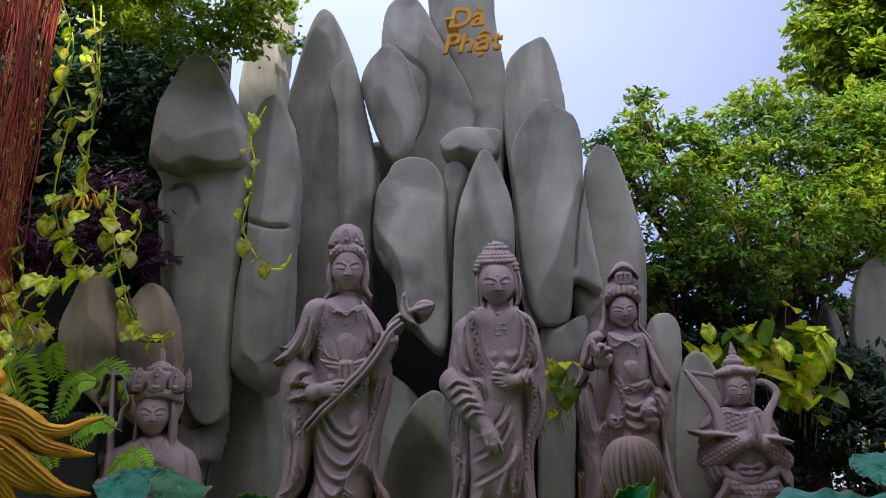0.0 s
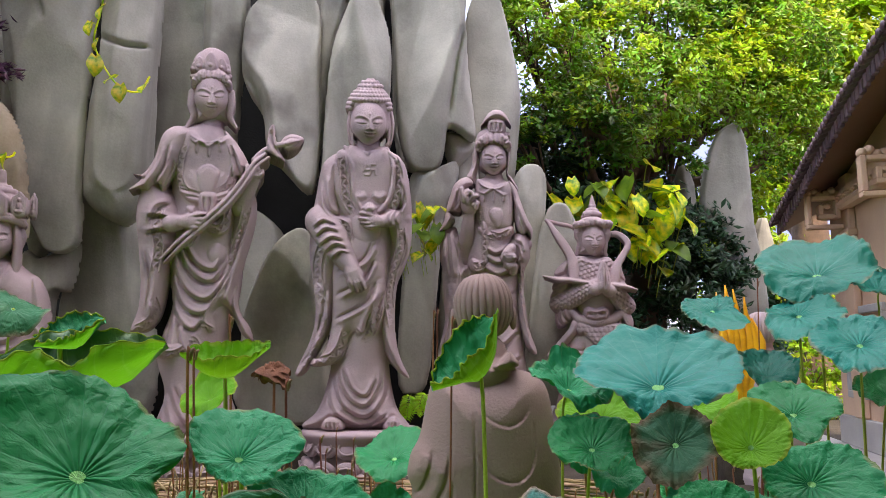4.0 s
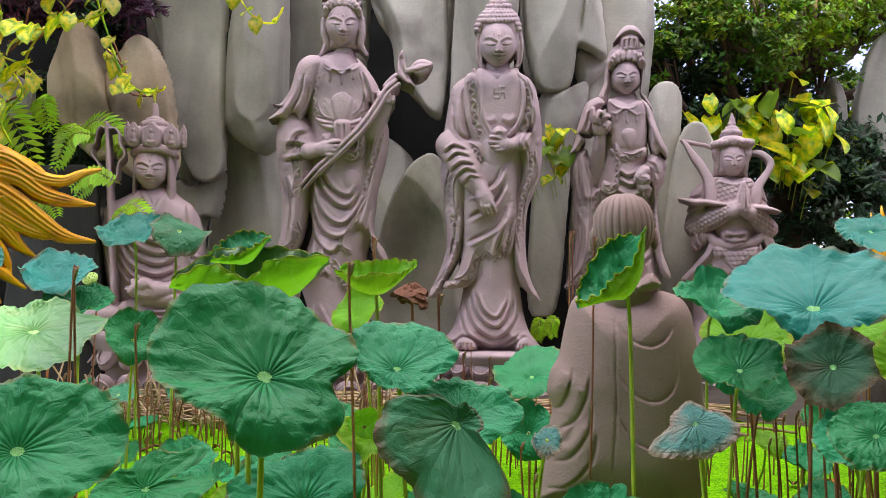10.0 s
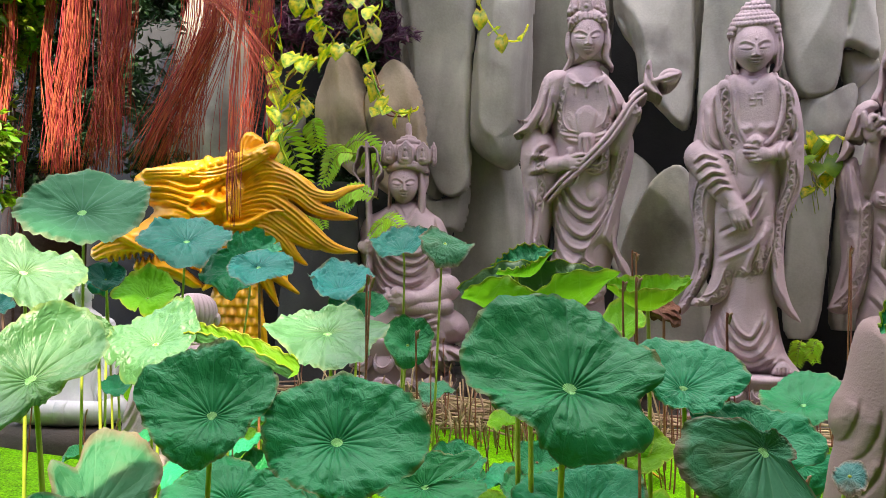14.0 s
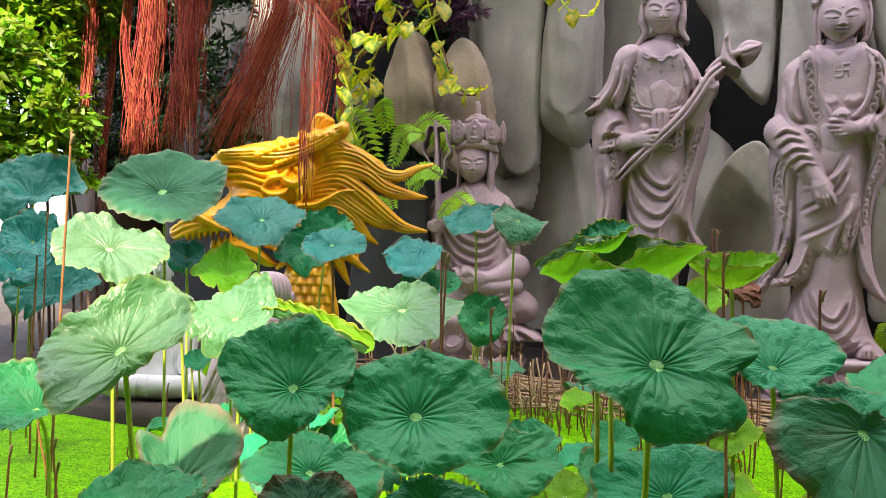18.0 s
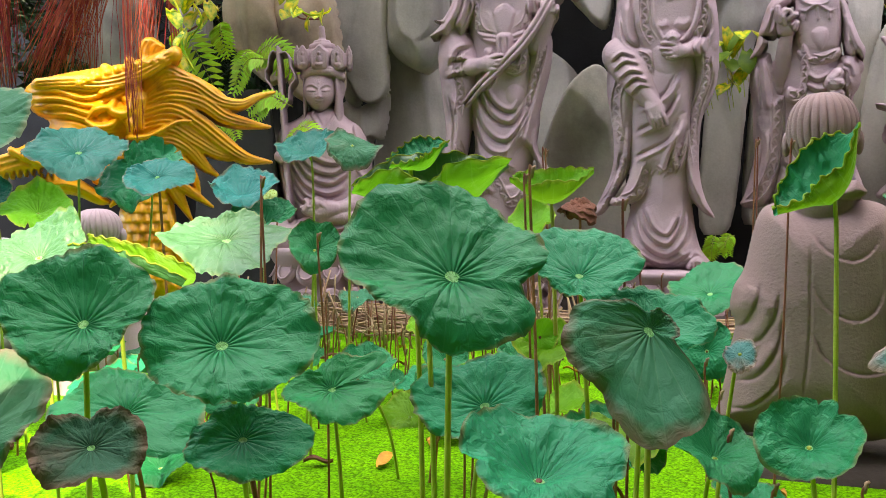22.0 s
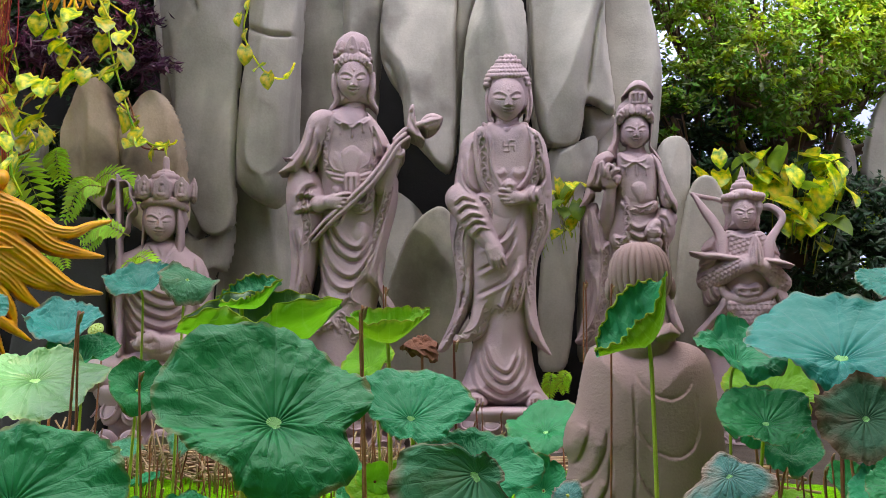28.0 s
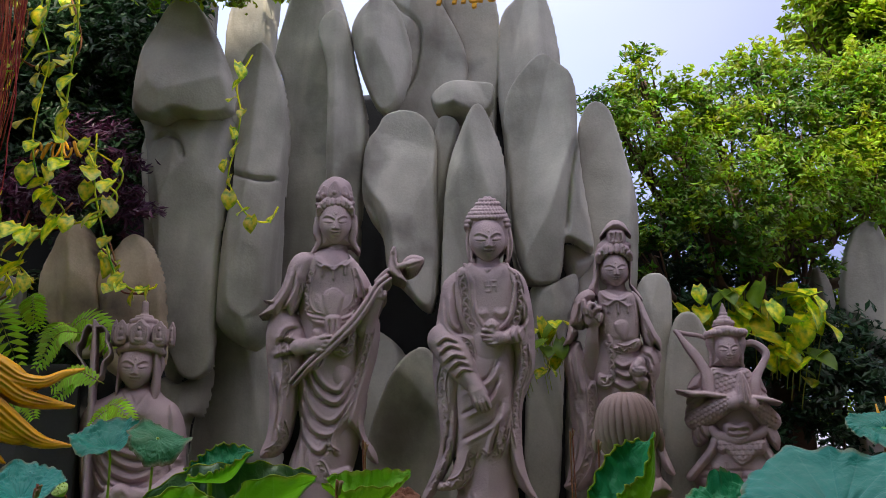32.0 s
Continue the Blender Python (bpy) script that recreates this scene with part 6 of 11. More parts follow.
def hand(bm, wrist, aim, across, size, curl=0.3):
    """A hand: a palm and five fingers, from the wrist along aim."""
    d, s = Vector(aim).normalized(), Vector(across).normalized()
    n = d.cross(s)
    w = Vector(wrist)
    tube(bm, [w - d * size * 0.2, w + d * size * 0.1, w + d * size * 0.45, w + d * size * 0.52], [size * r for r in (0.17, 0.2, 0.24, 0.2)], 10, flat=0.5)
    for i, k in enumerate((-0.17, -0.06, 0.06, 0.17)):
        b = w + d * size * 0.48 + s * size * k
        l = size * (0.42, 0.5, 0.48, 0.38)[i]
        tube(bm, [b, b + d * l * 0.5 + n * curl * l * 0.12, b + d * l * 0.85 + n * curl * l * 0.4, b + d * l + n * curl * l * 0.55], [size * 0.06, size * 0.058, size * 0.05, size * 0.03], 6)
    b = w + d * size * 0.18 + s * size * 0.2
    tube(bm, [b, b + d * size * 0.2 + s * size * 0.12, b + d * size * 0.38 + s * size * 0.1 + n * size * 0.05], [size * 0.08, size * 0.065, size * 0.035], 6)


def sleeve(bm, rows, sides=72, fold=0.08, waves=5, seed=0.0):
    """A hanging sleeve: rows of x, y, z, half width and half depth, open folds towards the hem."""
    ctrl = np.array(rows)
    n = 48
    rings = []
    for i in range(n + 1):
        t = i / n * (len(ctrl) - 1)
        k = min(int(t), len(ctrl) - 2)
        u = t - k
        a0, a1, a2, a3 = ctrl[max(k - 1, 0)], ctrl[k], ctrl[k + 1], ctrl[min(k + 2, len(ctrl) - 1)]
        x, y, z, wx, wy = 0.5 * (2 * a1 + (a2 - a0) * u + (2 * a0 - 5 * a1 + 4 * a2 - a3) * u * u + (3 * a1 - a0 - 3 * a2 + a3) * u ** 3)
        wx, wy = max(wx, 0.01), max(wy, 0.01)
        f = fold * (0.3 + 0.9 * i / n)
        ring = []
        for j in range(sides):
            a = 2 * math.pi * j / sides
            drape = math.sin(waves * a + seed + 0.07 * i + 0.6 * math.sin(i * 0.2)) + 0.45 * math.sin((waves * 2 - 1) * a + 2 * seed - 0.07 * i)
            ring.append((x + wx * math.cos(a) * (1 + f * drape), y + wy * math.sin(a) * (1 + 1.5 * f * drape), z + 0.035 * (i / n) ** 6 * math.sin(3 * a + seed)))
        rings.append(ring)
    # a rounded shoulder end
    top = Vector(np.mean(rings[0], axis=0))
    rise = (top - Vector(np.mean(rings[4], axis=0))).normalized() * min(rows[0][3], rows[0][4]) * 0.6
    first = [Vector(q) for q in rings[0]]
    rings[0:0] = [[top + (q - top) * k + rise * h for q in first] for k, h in ((0.12, 1.0), (0.45, 0.9), (0.72, 0.68), (0.9, 0.38))]
    # a hem with thickness round a hollow end
    mid = Vector(np.mean(rings[-1], axis=0))
    back = Vector(np.mean(rings[-5], axis=0)) - mid
    end = [Vector(q) for q in rings[-1]]
    rings.append([mid + (q - mid) * 1.05 - back * 0.12 for q in end])
    rings.append([mid + (q - mid) * 0.86 - back * 0.1 for q in end])
    rings.append([mid + (q - mid) * 0.7 + back * 0.8 for q in end])
    loft(bm, rings)


def lotus_base(bm, x, y, z0, z1, r, petals=14):
    """A round plinth with two rows of carved petals."""
    h = z1 - z0
    prof = [(0, 1.02), (0.1, 1.05), (0.18, 0.98), (0.3, 0.86), (0.45, 0.8), (0.6, 0.84), (0.8, 0.98), (0.88, 1.02), (0.94, 1.04), (1, 1.0)]
    loft(bm, [[(x + r * q * math.cos(a), y + r * q * math.sin(a), z0 + h * t) for a in (2 * math.pi * k / 48 for k in range(48))] for t, q in prof])
    for k in range(petals):
        a = 2 * math.pi * k / petals
        for zz, rr, s in ((0.66, 0.88, 1), (0.26, 0.92, -1)):
            m = Matrix.Rotation(a, 4, "Z") @ Matrix.Rotation(-0.45 * s, 4, "Y")
            p = (x + r * rr * math.cos(a), y + r * rr * math.sin(a), z0 + h * zz)
            blob(bm, p, (0.09 * r, 0.21 * r, 0.2 * h), 12, 8, m)
            q = [Vector(p) + (m.to_3x3() @ Vector((0.09 * r, 0.15 * r * math.cos(b), 0.14 * h * math.sin(b)))) for b in np.linspace(0, 6.28, 13)]
            tube(bm, q, 0.02 * r, 5)


def statue(name, label, bm, at, turn=0.0, material=None):
    while PENDING:
        PENDING.pop().carve(bm)
    bmesh.ops.recalc_face_normals(bm, faces=bm.faces)
    ob = mesh_ob(name, bm, material or STATUE)
    ob.location = at
    ob.rotation_euler = (0, 0, turn)
    return tagged(ob, label, "statue", "stone temple statues")


def combed_head(bm):
    """A smooth round head with combed grooves."""
    c = Vector((0.05, 0.0, 1.27))
    rings = []
    for i in range(21):
        th = -1.3 + 2.85 * i / 20
        ring = []
        for j in range(260):
            a = 2 * math.pi * j / 260
            g = 1 - 0.09 * (1 - abs(math.sin(a * 13 + 0.6 * th))) ** 2 * (th > -0.75) * max(0, math.cos(th)) ** 0.5
            w = 0.132 * (math.cos(th) ** 0.75 if math.cos(th) > 0.02 else 0.05) * g
            ring.append((c.x + w * math.cos(a), c.y + 1.05 * w * math.sin(a), c.z + 0.145 * math.sin(th) * (1 if th > 0 else 0.95)))
        rings.append(ring)
    loft(bm, rings)
    for s in (-1, 1):
        blob(bm, (c.x + s * 0.13, 0.03, 1.22), (0.018, 0.03, 0.05), 8, 6)


# the crowned standing figure that holds a long-stemmed flower
r = Relief(-0.85, 0.95, -0.02, 3.55)
b = r.pad([(-0.08, 2.744), (-0.242, 2.671), (-0.332, 2.475), (-0.29, 2.109), (-0.276, 1.8), (-0.301, 1.495), (-0.244, 1.097), (-0.325, 0.803), (-0.353, 0.61), (-0.279, 0.323), (-0.357, 0.044), (-0.327, -0.096), (0.327, -0.116), (0.345, 0.073), (0.237, 0.41), (0.215, 0.654), (0.269, 0.9), (0.34, 1.302), (0.342, 1.712), (0.345, 2.132), (0.294, 2.45), (0.17, 2.671), (0.056, 2.751)], 0.0, 0.27, 0.26)
strokes(b, "fold", 0.022, 0.034, [(-0.262, 1.698), (-0.148, 1.296), (0.041, 1.158), (0.205, 1.351), (0.253, 1.556)], [(-0.267, 1.597), (-0.16, 1.147), (0.022, 1.038), (0.186, 1.199), (0.286, 1.454)], [(-0.216, 1.75), (-0.09, 1.423), (0.084, 1.319), (0.2, 1.504)], [(-0.267, 1.395), (-0.194, 1.048), (-0.069, 0.9), (0.01, 0.974)], [(-0.198, 1.776), (-0.045, 1.499), (0.104, 1.426), (0.173, 1.58)])
strokes(b, "fold", 0.02, 0.026, [(-0.277, 1.295), (-0.278, 0.998), (-0.308, 0.754)], [(-0.216, 1.097), (-0.223, 0.851), (-0.248, 0.657)], [(-0.133, 0.949), (-0.135, 0.778), (-0.058, 0.656)], [(-0.236, 0.418), (-0.107, 0.131), (0.037, 0.057), (0.149, 0.22), (0.166, 0.412)], [(-0.166, 0.417), (-0.064, 0.224), (0.032, 0.175), (0.096, 0.365)], [(-0.279, 0.323), (-0.198, 0.086), (-0.145, -0.055)])
b.put()
# hem of the overskirt in scallops
strokes(r.pad([(-0.374, 0.658), (-0.275, 0.745), (-0.125, 0.763), (-0.033, 0.851), (0.057, 0.743), (0.201, 0.762), (0.234, 0.654), (0.16, 0.566), (0.075, 0.529), (-0.005, 0.617), (-0.047, 0.714), (-0.13, 0.656), (-0.246, 0.628)], 0.22, 0.06, 0.04), "trim", 0.085, 0.02, [(-0.341, 0.658), (-0.215, 0.657), (-0.122, 0.695), (-0.049, 0.782), (0.013, 0.665), (0.073, 0.587), (0.168, 0.615), (0.214, 0.683)]).put()
# collar, necklace and breast cloth
t = r.pad([(-0.147, 2.665), (-0.228, 2.479), (-0.237, 2.215), (-0.182, 2.087), (0.032, 2.042), (0.244, 2.118), (0.276, 2.395), (0.212, 2.635), (0.036, 2.588)], 0.2, 0.07, 0.08)
strokes(t, "line", 0.012, 0.022, [(-0.156, 2.643), (-0.064, 2.583), (0.027, 2.566), (0.117, 2.598), (0.196, 2.661)], [(-0.145, 2.611), (-0.088, 2.561), (-0.043, 2.574), (0.028, 2.534), (0.097, 2.581), (0.138, 2.572), (0.197, 2.629)])
strokes(t, "line", 0.009, 0.02, [(-0.079, 2.583), (-0.076, 2.513), (-0.074, 2.455)], [(0.028, 2.556), (0.03, 2.481), (0.032, 2.427)], [(0.127, 2.593), (0.129, 2.539), (0.136, 2.475)])
strokes(t, "trim", 0.075, 0.02, [(-0.177, 2.546), (-0.214, 2.374), (-0.217, 2.227), (-0.158, 2.114), (-0.044, 2.076)], [(0.23, 2.565), (0.266, 2.395), (0.231, 2.207), (0.134, 2.114)])
t.put()
for cx, cz, w, h in ((-0.24, 0.0, 0.05, 0.1), (-0.15, -0.01, 0.07, 0.13), (0.15, -0.01, 0.07, 0.13), (0.24, 0.0, 0.05, 0.1), (0, 0.02, 0.1, 0.155)):
    p = [(0.032, 2.184)][0]
    px, pz = p[0] + cx * 0.72, p[1] + cz
    q = [(px - w, pz + 0.25 * h), (px - 0.8 * w, pz + 0.7 * h), (px + 1.2 * cx * 0.3, pz + h), (px + 0.8 * w, pz + 0.7 * h), (px + w, pz + 0.25 * h), (px + 0.5 * w - 0.25 * cx, pz - 0.7 * h), (px - 0.5 * w - 0.25 * cx, pz - 0.7 * h)]
    r.pad(q, 0.265 - 0.12 * abs(cx), 0.035, 0.05).line(q[0:5], 0.01, 0.012).put()
# sash with a bow and scrolled ends
k = r.pad([(-0.212, 2.112), (-0.119, 2.105), (0.036, 2.079), (0.204, 2.127), (0.255, 2.086), (0.157, 2.02), (0.039, 1.99), (-0.115, 2.011)], 0.25, 0.05, 0.05)
strokes(k, "line", 0.012, -0.02, [(-0.181, 2.071), (-0.067, 2.054), (0.017, 2.036)], [(0.057, 2.038), (0.156, 2.062), (0.235, 2.096)]).put()
for q in ([(-0.024, 2.092), (0.095, 2.097), (0.108, 1.992), (0.084, 1.835), (0.015, 1.849), (-0.03, 1.972)],):
    strokes(r.pad(q, 0.29, 0.05, 0.04), "line", 0.009, -0.024, [(0.006, 2.067), (0.01, 1.963), (0.024, 1.87)], [(0.056, 2.069), (0.06, 1.965), (0.054, 1.86)]).put()
strokes(r.pad([(0.079, 1.991), (0.217, 2.022), (0.251, 1.918), (0.216, 1.761), (0.118, 1.717), (0.028, 1.767), (0.014, 1.859), (0.089, 1.836), (0.152, 1.889)], 0.25, 0.06, 0.05), "trim", 0.085, 0.022, [(0.219, 1.97), (0.213, 1.839), (0.141, 1.77), (0.056, 1.788)]).put()
strokes(r.pad([(-0.147, 1.958), (-0.064, 1.971), (-0.035, 1.858), (-0.019, 1.704), (-0.064, 1.601), (-0.17, 1.598), (-0.212, 1.659), (-0.126, 1.701), (-0.112, 1.83)], 0.25, 0.05, 0.05), "trim", 0.075, 0.022, [(-0.097, 1.929), (-0.065, 1.754), (-0.105, 1.651), (-0.172, 1.639)]).put()
r.ball(*[(0.115, 1.543)][0], 0.1, 0.2, 0.1, 0.14)
# long sleeve with the lowered hand
s = r.pad([(-0.451, 2.218), (-0.542, 2.1), (-0.574, 1.894), (-0.544, 1.591), (-0.514, 1.292), (-0.524, 1.046), (-0.58, 0.862), (-0.504, 0.842), (-0.413, 0.871), (-0.325, 0.998), (-0.275, 1.245), (-0.253, 1.496), (-0.2, 1.608), (-0.205, 1.725), (-0.173, 1.88), (-0.28, 2.084)], 0.05, 0.2, 0.16)
strokes(s, "fold", 0.022, 0.034, [(-0.493, 1.896), (-0.378, 1.9), (-0.221, 1.863)], [(-0.495, 1.743), (-0.371, 1.772), (-0.238, 1.811)], [(-0.489, 1.82), (-0.405, 1.976), (-0.286, 2.016)], [(-0.506, 1.592), (-0.443, 1.293), (-0.474, 0.973)], [(-0.449, 1.593), (-0.388, 1.318), (-0.419, 0.998)])
strokes(s, "trim", 0.08, 0.022, [(-0.36, 1.941), (-0.402, 1.797), (-0.363, 1.595), (-0.39, 1.368)], [(-0.399, 1.155), (-0.364, 1.037), (-0.416, 0.939), (-0.525, 0.876)])
s.put()
c = r.pad([(-0.258, 2.702), (-0.373, 2.621), (-0.44, 2.391), (-0.53, 2.246), (-0.616, 2.242), (-0.537, 2.204), (-0.647, 2.091), (-0.523, 2.111), (-0.474, 2.092), (-0.4, 2.167), (-0.357, 2.086), (-0.285, 2.214), (-0.206, 2.427), (-0.146, 2.643)], 0.16, 0.12, 0.1)
strokes(c, "fold", 0.016, 0.03, [(-0.359, 2.526), (-0.399, 2.34), (-0.511, 2.153)], [(-0.285, 2.53), (-0.324, 2.317), (-0.427, 2.125)], [(-0.245, 2.399), (-0.268, 2.267), (-0.33, 2.128)])
c.put()
r.limb([(-0.267, 1.811), (-0.19, 1.823), (-0.132, 1.845)], [0.075, 0.06, 0.045], [0.26, 0.3, 0.32]).put()
fingers(r, [(-0.171, 1.828)][0], [(0.022, 1.906), (0.044, 1.865), (0.026, 1.823), (-0.012, 1.786)], 0.062, 0.35)
# cape and raised arm
c = r.pad([(0.16, 2.681), (0.292, 2.531), (0.378, 2.368), (0.349, 2.313), (0.402, 2.24), (0.322, 2.216), (0.28, 2.257), (0.242, 2.17), (0.188, 2.285), (0.201, 2.499)], 0.16, 0.11, 0.1)
strokes(c, "fold", 0.016, 0.03, [(0.23, 2.555), (0.295, 2.423), (0.33, 2.28)], [(0.201, 2.499), (0.247, 2.341), (0.261, 2.213)]).put()
s = r.pad([(0.304, 2.141), (0.405, 2.144), (0.455, 2.003), (0.436, 1.767), (0.364, 1.481), (0.314, 1.2), (0.339, 1.024), (0.421, 0.9), (0.449, 0.78), (0.354, 0.84), (0.28, 1.009), (0.21, 1.069), (0.163, 1.009), (0.169, 0.86), (0.094, 0.801), (0.006, 0.841), (-0.046, 0.939), (-0.024, 1.088), (0.105, 1.274), (0.204, 1.529), (0.244, 1.814), (0.237, 2.023)], 0.1, 0.2, 0.14)
strokes(s, "trim", 0.085, 0.022, [(0.386, 2.091), (0.367, 1.895), (0.286, 1.608), (0.196, 1.341), (0.044, 1.098), (0.011, 0.939), (0.101, 0.86)])
strokes(s, "fold", 0.018, 0.03, [(0.42, 1.976), (0.359, 1.661), (0.261, 1.301), (0.218, 1.119)], [(0.33, 1.302), (0.297, 1.099), (0.372, 0.9)]).put()
r.limb([(0.319, 1.973), (0.375, 2.122), (0.438, 2.242)], [0.09, 0.075, 0.055], [0.22, 0.26, 0.3]).put()
fingers(r, [(0.438, 2.242)][0], [(0.378, 2.368), (0.419, 2.391), (0.475, 2.377), (0.512, 2.33)], 0.06, 0.32)
# stem, leaf and bud
for o in (0.0, 0.03):
    r.limb([(x + o, z - o) for x, z in [(-0.339, 1.494), (-0.174, 1.675), (0.015, 1.849), (0.206, 2.048), (0.341, 2.238), (0.429, 2.391), (0.529, 2.482)]], [0.012, 0.018, 0.02, 0.02, 0.02, 0.02, 0.016], [0.24, 0.36, 0.37, 0.4, 0.4, 0.38, 0.33]).put()
r.pad([(0.559, 2.735), (0.6, 2.764), (0.619, 2.617), (0.653, 2.52), (0.707, 2.425), (0.654, 2.444), (0.57, 2.484), (0.533, 2.526), (0.541, 2.635)], 0.26, 0.07, 0.05).line([(0.58, 2.725), (0.583, 2.599), (0.664, 2.456)], 0.018, -0.04).put()
r.limb([(0.428, 2.429), (0.508, 2.514), (0.6, 2.562), (0.693, 2.588)], [0.02, 0.022, 0.022, 0.03], [0.32, 0.3, 0.27, 0.27]).put()
bud = r.pad([(0.661, 2.608), (0.712, 2.671), (0.785, 2.686), (0.87, 2.646), (0.83, 2.562), (0.747, 2.514), (0.683, 2.544)], 0.2, 0.13, 0.1)
strokes(bud, "line", 0.012, -0.02, [(0.672, 2.598), (0.754, 2.646), (0.849, 2.64)], [(0.683, 2.566), (0.766, 2.581), (0.839, 2.617)]).put()
# head with piled hair and crown
r.limb([(0.038, 2.675), (0.031, 2.859)], [0.11, 0.09], [0.03, -0.01]).line([(-0.06, 2.75), (0.031, 2.728), (0.131, 2.761)], 0.012, 0.015).put()
g = Relief(-0.3, 0.32, 2.6, 3.55, 0.005)
hair = g.pad([(-0.158, 2.94), (-0.155, 3.104), (-0.098, 3.191), (0.012, 3.231), (0.136, 3.206), (0.201, 3.122), (0.212, 2.957), (0.191, 2.813), (0.224, 2.749), (0.132, 2.755), (-0.07, 2.734), (-0.168, 2.696), (-0.132, 2.795)], 0.0, 0.16, 0.14)
strokes(hair, "line", 0.01, -0.022, *[[(0.01 + 0.155 * math.sin(q), 3.03), (0.01 + 0.17 * math.sin(q), 3.12), (0.01 + 0.12 * math.sin(q), 3.2)] for q in np.linspace(-1.5, 1.5, 15)])
hair.put()
g.face(*[(0.026, 2.995)][0], 0.153, 0.208, 0.1)
for q in np.linspace(-1.25, 1.25, 10):
    x, z = [(0.026, 2.995)][0]
    g.limb([(x + 0.165 * math.sin(q), z + 0.04 + 0.155 * math.cos(q)), (x + 0.16 * math.sin(q), z + 0.1 + 0.14 * math.cos(q)), (x + 0.1 * math.sin(q), z + 0.14 + 0.13 * math.cos(q))], [0.026, 0.024, 0.016], [0.13 + 0.08 * math.cos(q), 0.2, 0.16]).put()
for q in ([(-0.142, 3.023), (-0.147, 2.903), (-0.122, 2.796), (-0.178, 2.696)], [(0.193, 3.044), (0.202, 2.923), (0.191, 2.813), (0.245, 2.718)]):
    g.limb(q, [0.035, 0.035, 0.03, 0.02], [0.1, 0.12, 0.12, 0.1]).put()
g.pad([(-0.138, 3.188), (-0.154, 3.308), (-0.106, 3.401), (0.004, 3.465), (0.129, 3.418), (0.174, 3.321), (0.167, 3.209), (0.015, 3.165)], 0.0, 0.16, 0.14).put()
for x, z, w, h in ((0, 0.0, 0.06, 0.12), (-0.1, -0.02, 0.05, 0.09), (0.1, -0.02, 0.05, 0.09), (-0.15, -0.05, 0.03, 0.06), (0.15, -0.05, 0.03, 0.06)):
    p = [(0.01, 3.298)][0]
    q = [(p[0] + x - w, p[1] + z - 0.3 * h), (p[0] + x - 0.7 * w, p[1] + z + 0.5 * h), (p[0] + x, p[1] + z + h), (p[0] + x + 0.7 * w, p[1] + z + 0.5 * h), (p[0] + x + w, p[1] + z - 0.3 * h), (p[0] + x, p[1] + z - 0.7 * h)]
    g.pad(q, 0.17 - 0.5 * abs(x), 0.035, 0.04).line(q[0:5], 0.008, 0.014).put()
    g.ball(p[0] + x, p[1] + z, 0.022, 0.2 - 0.5 * abs(x))
g.limb([(-0.148, 3.176), (-0.061, 3.149), (0.021, 3.143), (0.107, 3.16), (0.178, 3.198)], [0.022] * 5, [0.1, 0.18, 0.21, 0.18, 0.1]).put()
bm = bmesh.new()
lotus_base(bm, 0.0, 0, -0.42, 0.0, 0.52)
carved("grey-purple stone standing figure with crown holding a long-stemmed flower", (r, g), bm, (-1.577, 7.09, 0.45), radians(11), far=7.3)

# the standing figure with the open hand
r = Relief(-0.8, 0.8, -0.02, 3.4)
b = r.pad([(-0.115, 2.583), (-0.262, 2.472), (-0.309, 2.031), (-0.293, 1.507), (-0.248, 1.096), (-0.275, 0.695), (-0.331, 0.376), (-0.417, 0.158), (-0.543, 0.04), (-0.434, -0.005), (0.009, -0.03), (0.407, -0.008), (0.387, 0.051), (0.288, 0.197), (0.229, 0.492), (0.209, 0.892), (0.251, 1.299), (0.29, 1.874), (0.36, 2.249), (0.292, 2.466), (0.133, 2.563)], 0.0, 0.28, 0.28)
strokes(b, "fold", 0.02, 0.026, [(0.108, 1.48), (-0.046, 1.249), (-0.249, 1.137)], [(0.128, 1.325), (0.006, 1.146), (-0.197, 1.035)], [(0.118, 1.095), (0.006, 0.969), (-0.145, 0.894)], [(0.087, 1.715), (0.004, 1.506), (-0.149, 1.377)])
strokes(b, "fold", 0.018, 0.028, [(-0.213, 0.536), (-0.141, 0.31), (0.009, 0.221), (0.118, 0.385), (0.138, 0.562)], [(-0.173, 0.546), (-0.102, 0.373), (0.008, 0.308), (0.088, 0.454)], [(-0.253, 0.497), (-0.19, 0.243), (0.009, 0.124), (0.168, 0.296), (0.168, 0.562)], [(-0.301, 0.375), (-0.239, 0.156), (0.009, 0.046), (0.233, 0.174)])
strokes(b, "line", 0.02, 0.03, [(-0.523, 0.045), (-0.377, 0.1), (-0.289, 0.147), (-0.179, 0.097), (0.009, 0.018), (0.168, 0.073), (0.258, 0.14), (0.387, 0.041)])
b.put()
for q in ([(-0.356, 0.004), (-0.337, 0.08), (-0.268, 0.103), (-0.199, 0.069), (-0.188, 0.001)], [(0.188, -0.004), (0.208, 0.072), (0.268, 0.101), (0.317, 0.061), (0.347, 0.003)]):
    f = r.pad(q, 0.3, 0.05, 0.04)
    for i in range(4):
        x = q[0][0] + (q[4][0] - q[0][0]) * (0.18 + 0.2 * i)
        f.line([(x, q[0][1] - 0.02), (x, q[0][1] + 0.03), (x, q[0][1] + 0.06)], 0.006, -0.02)
    f.put()
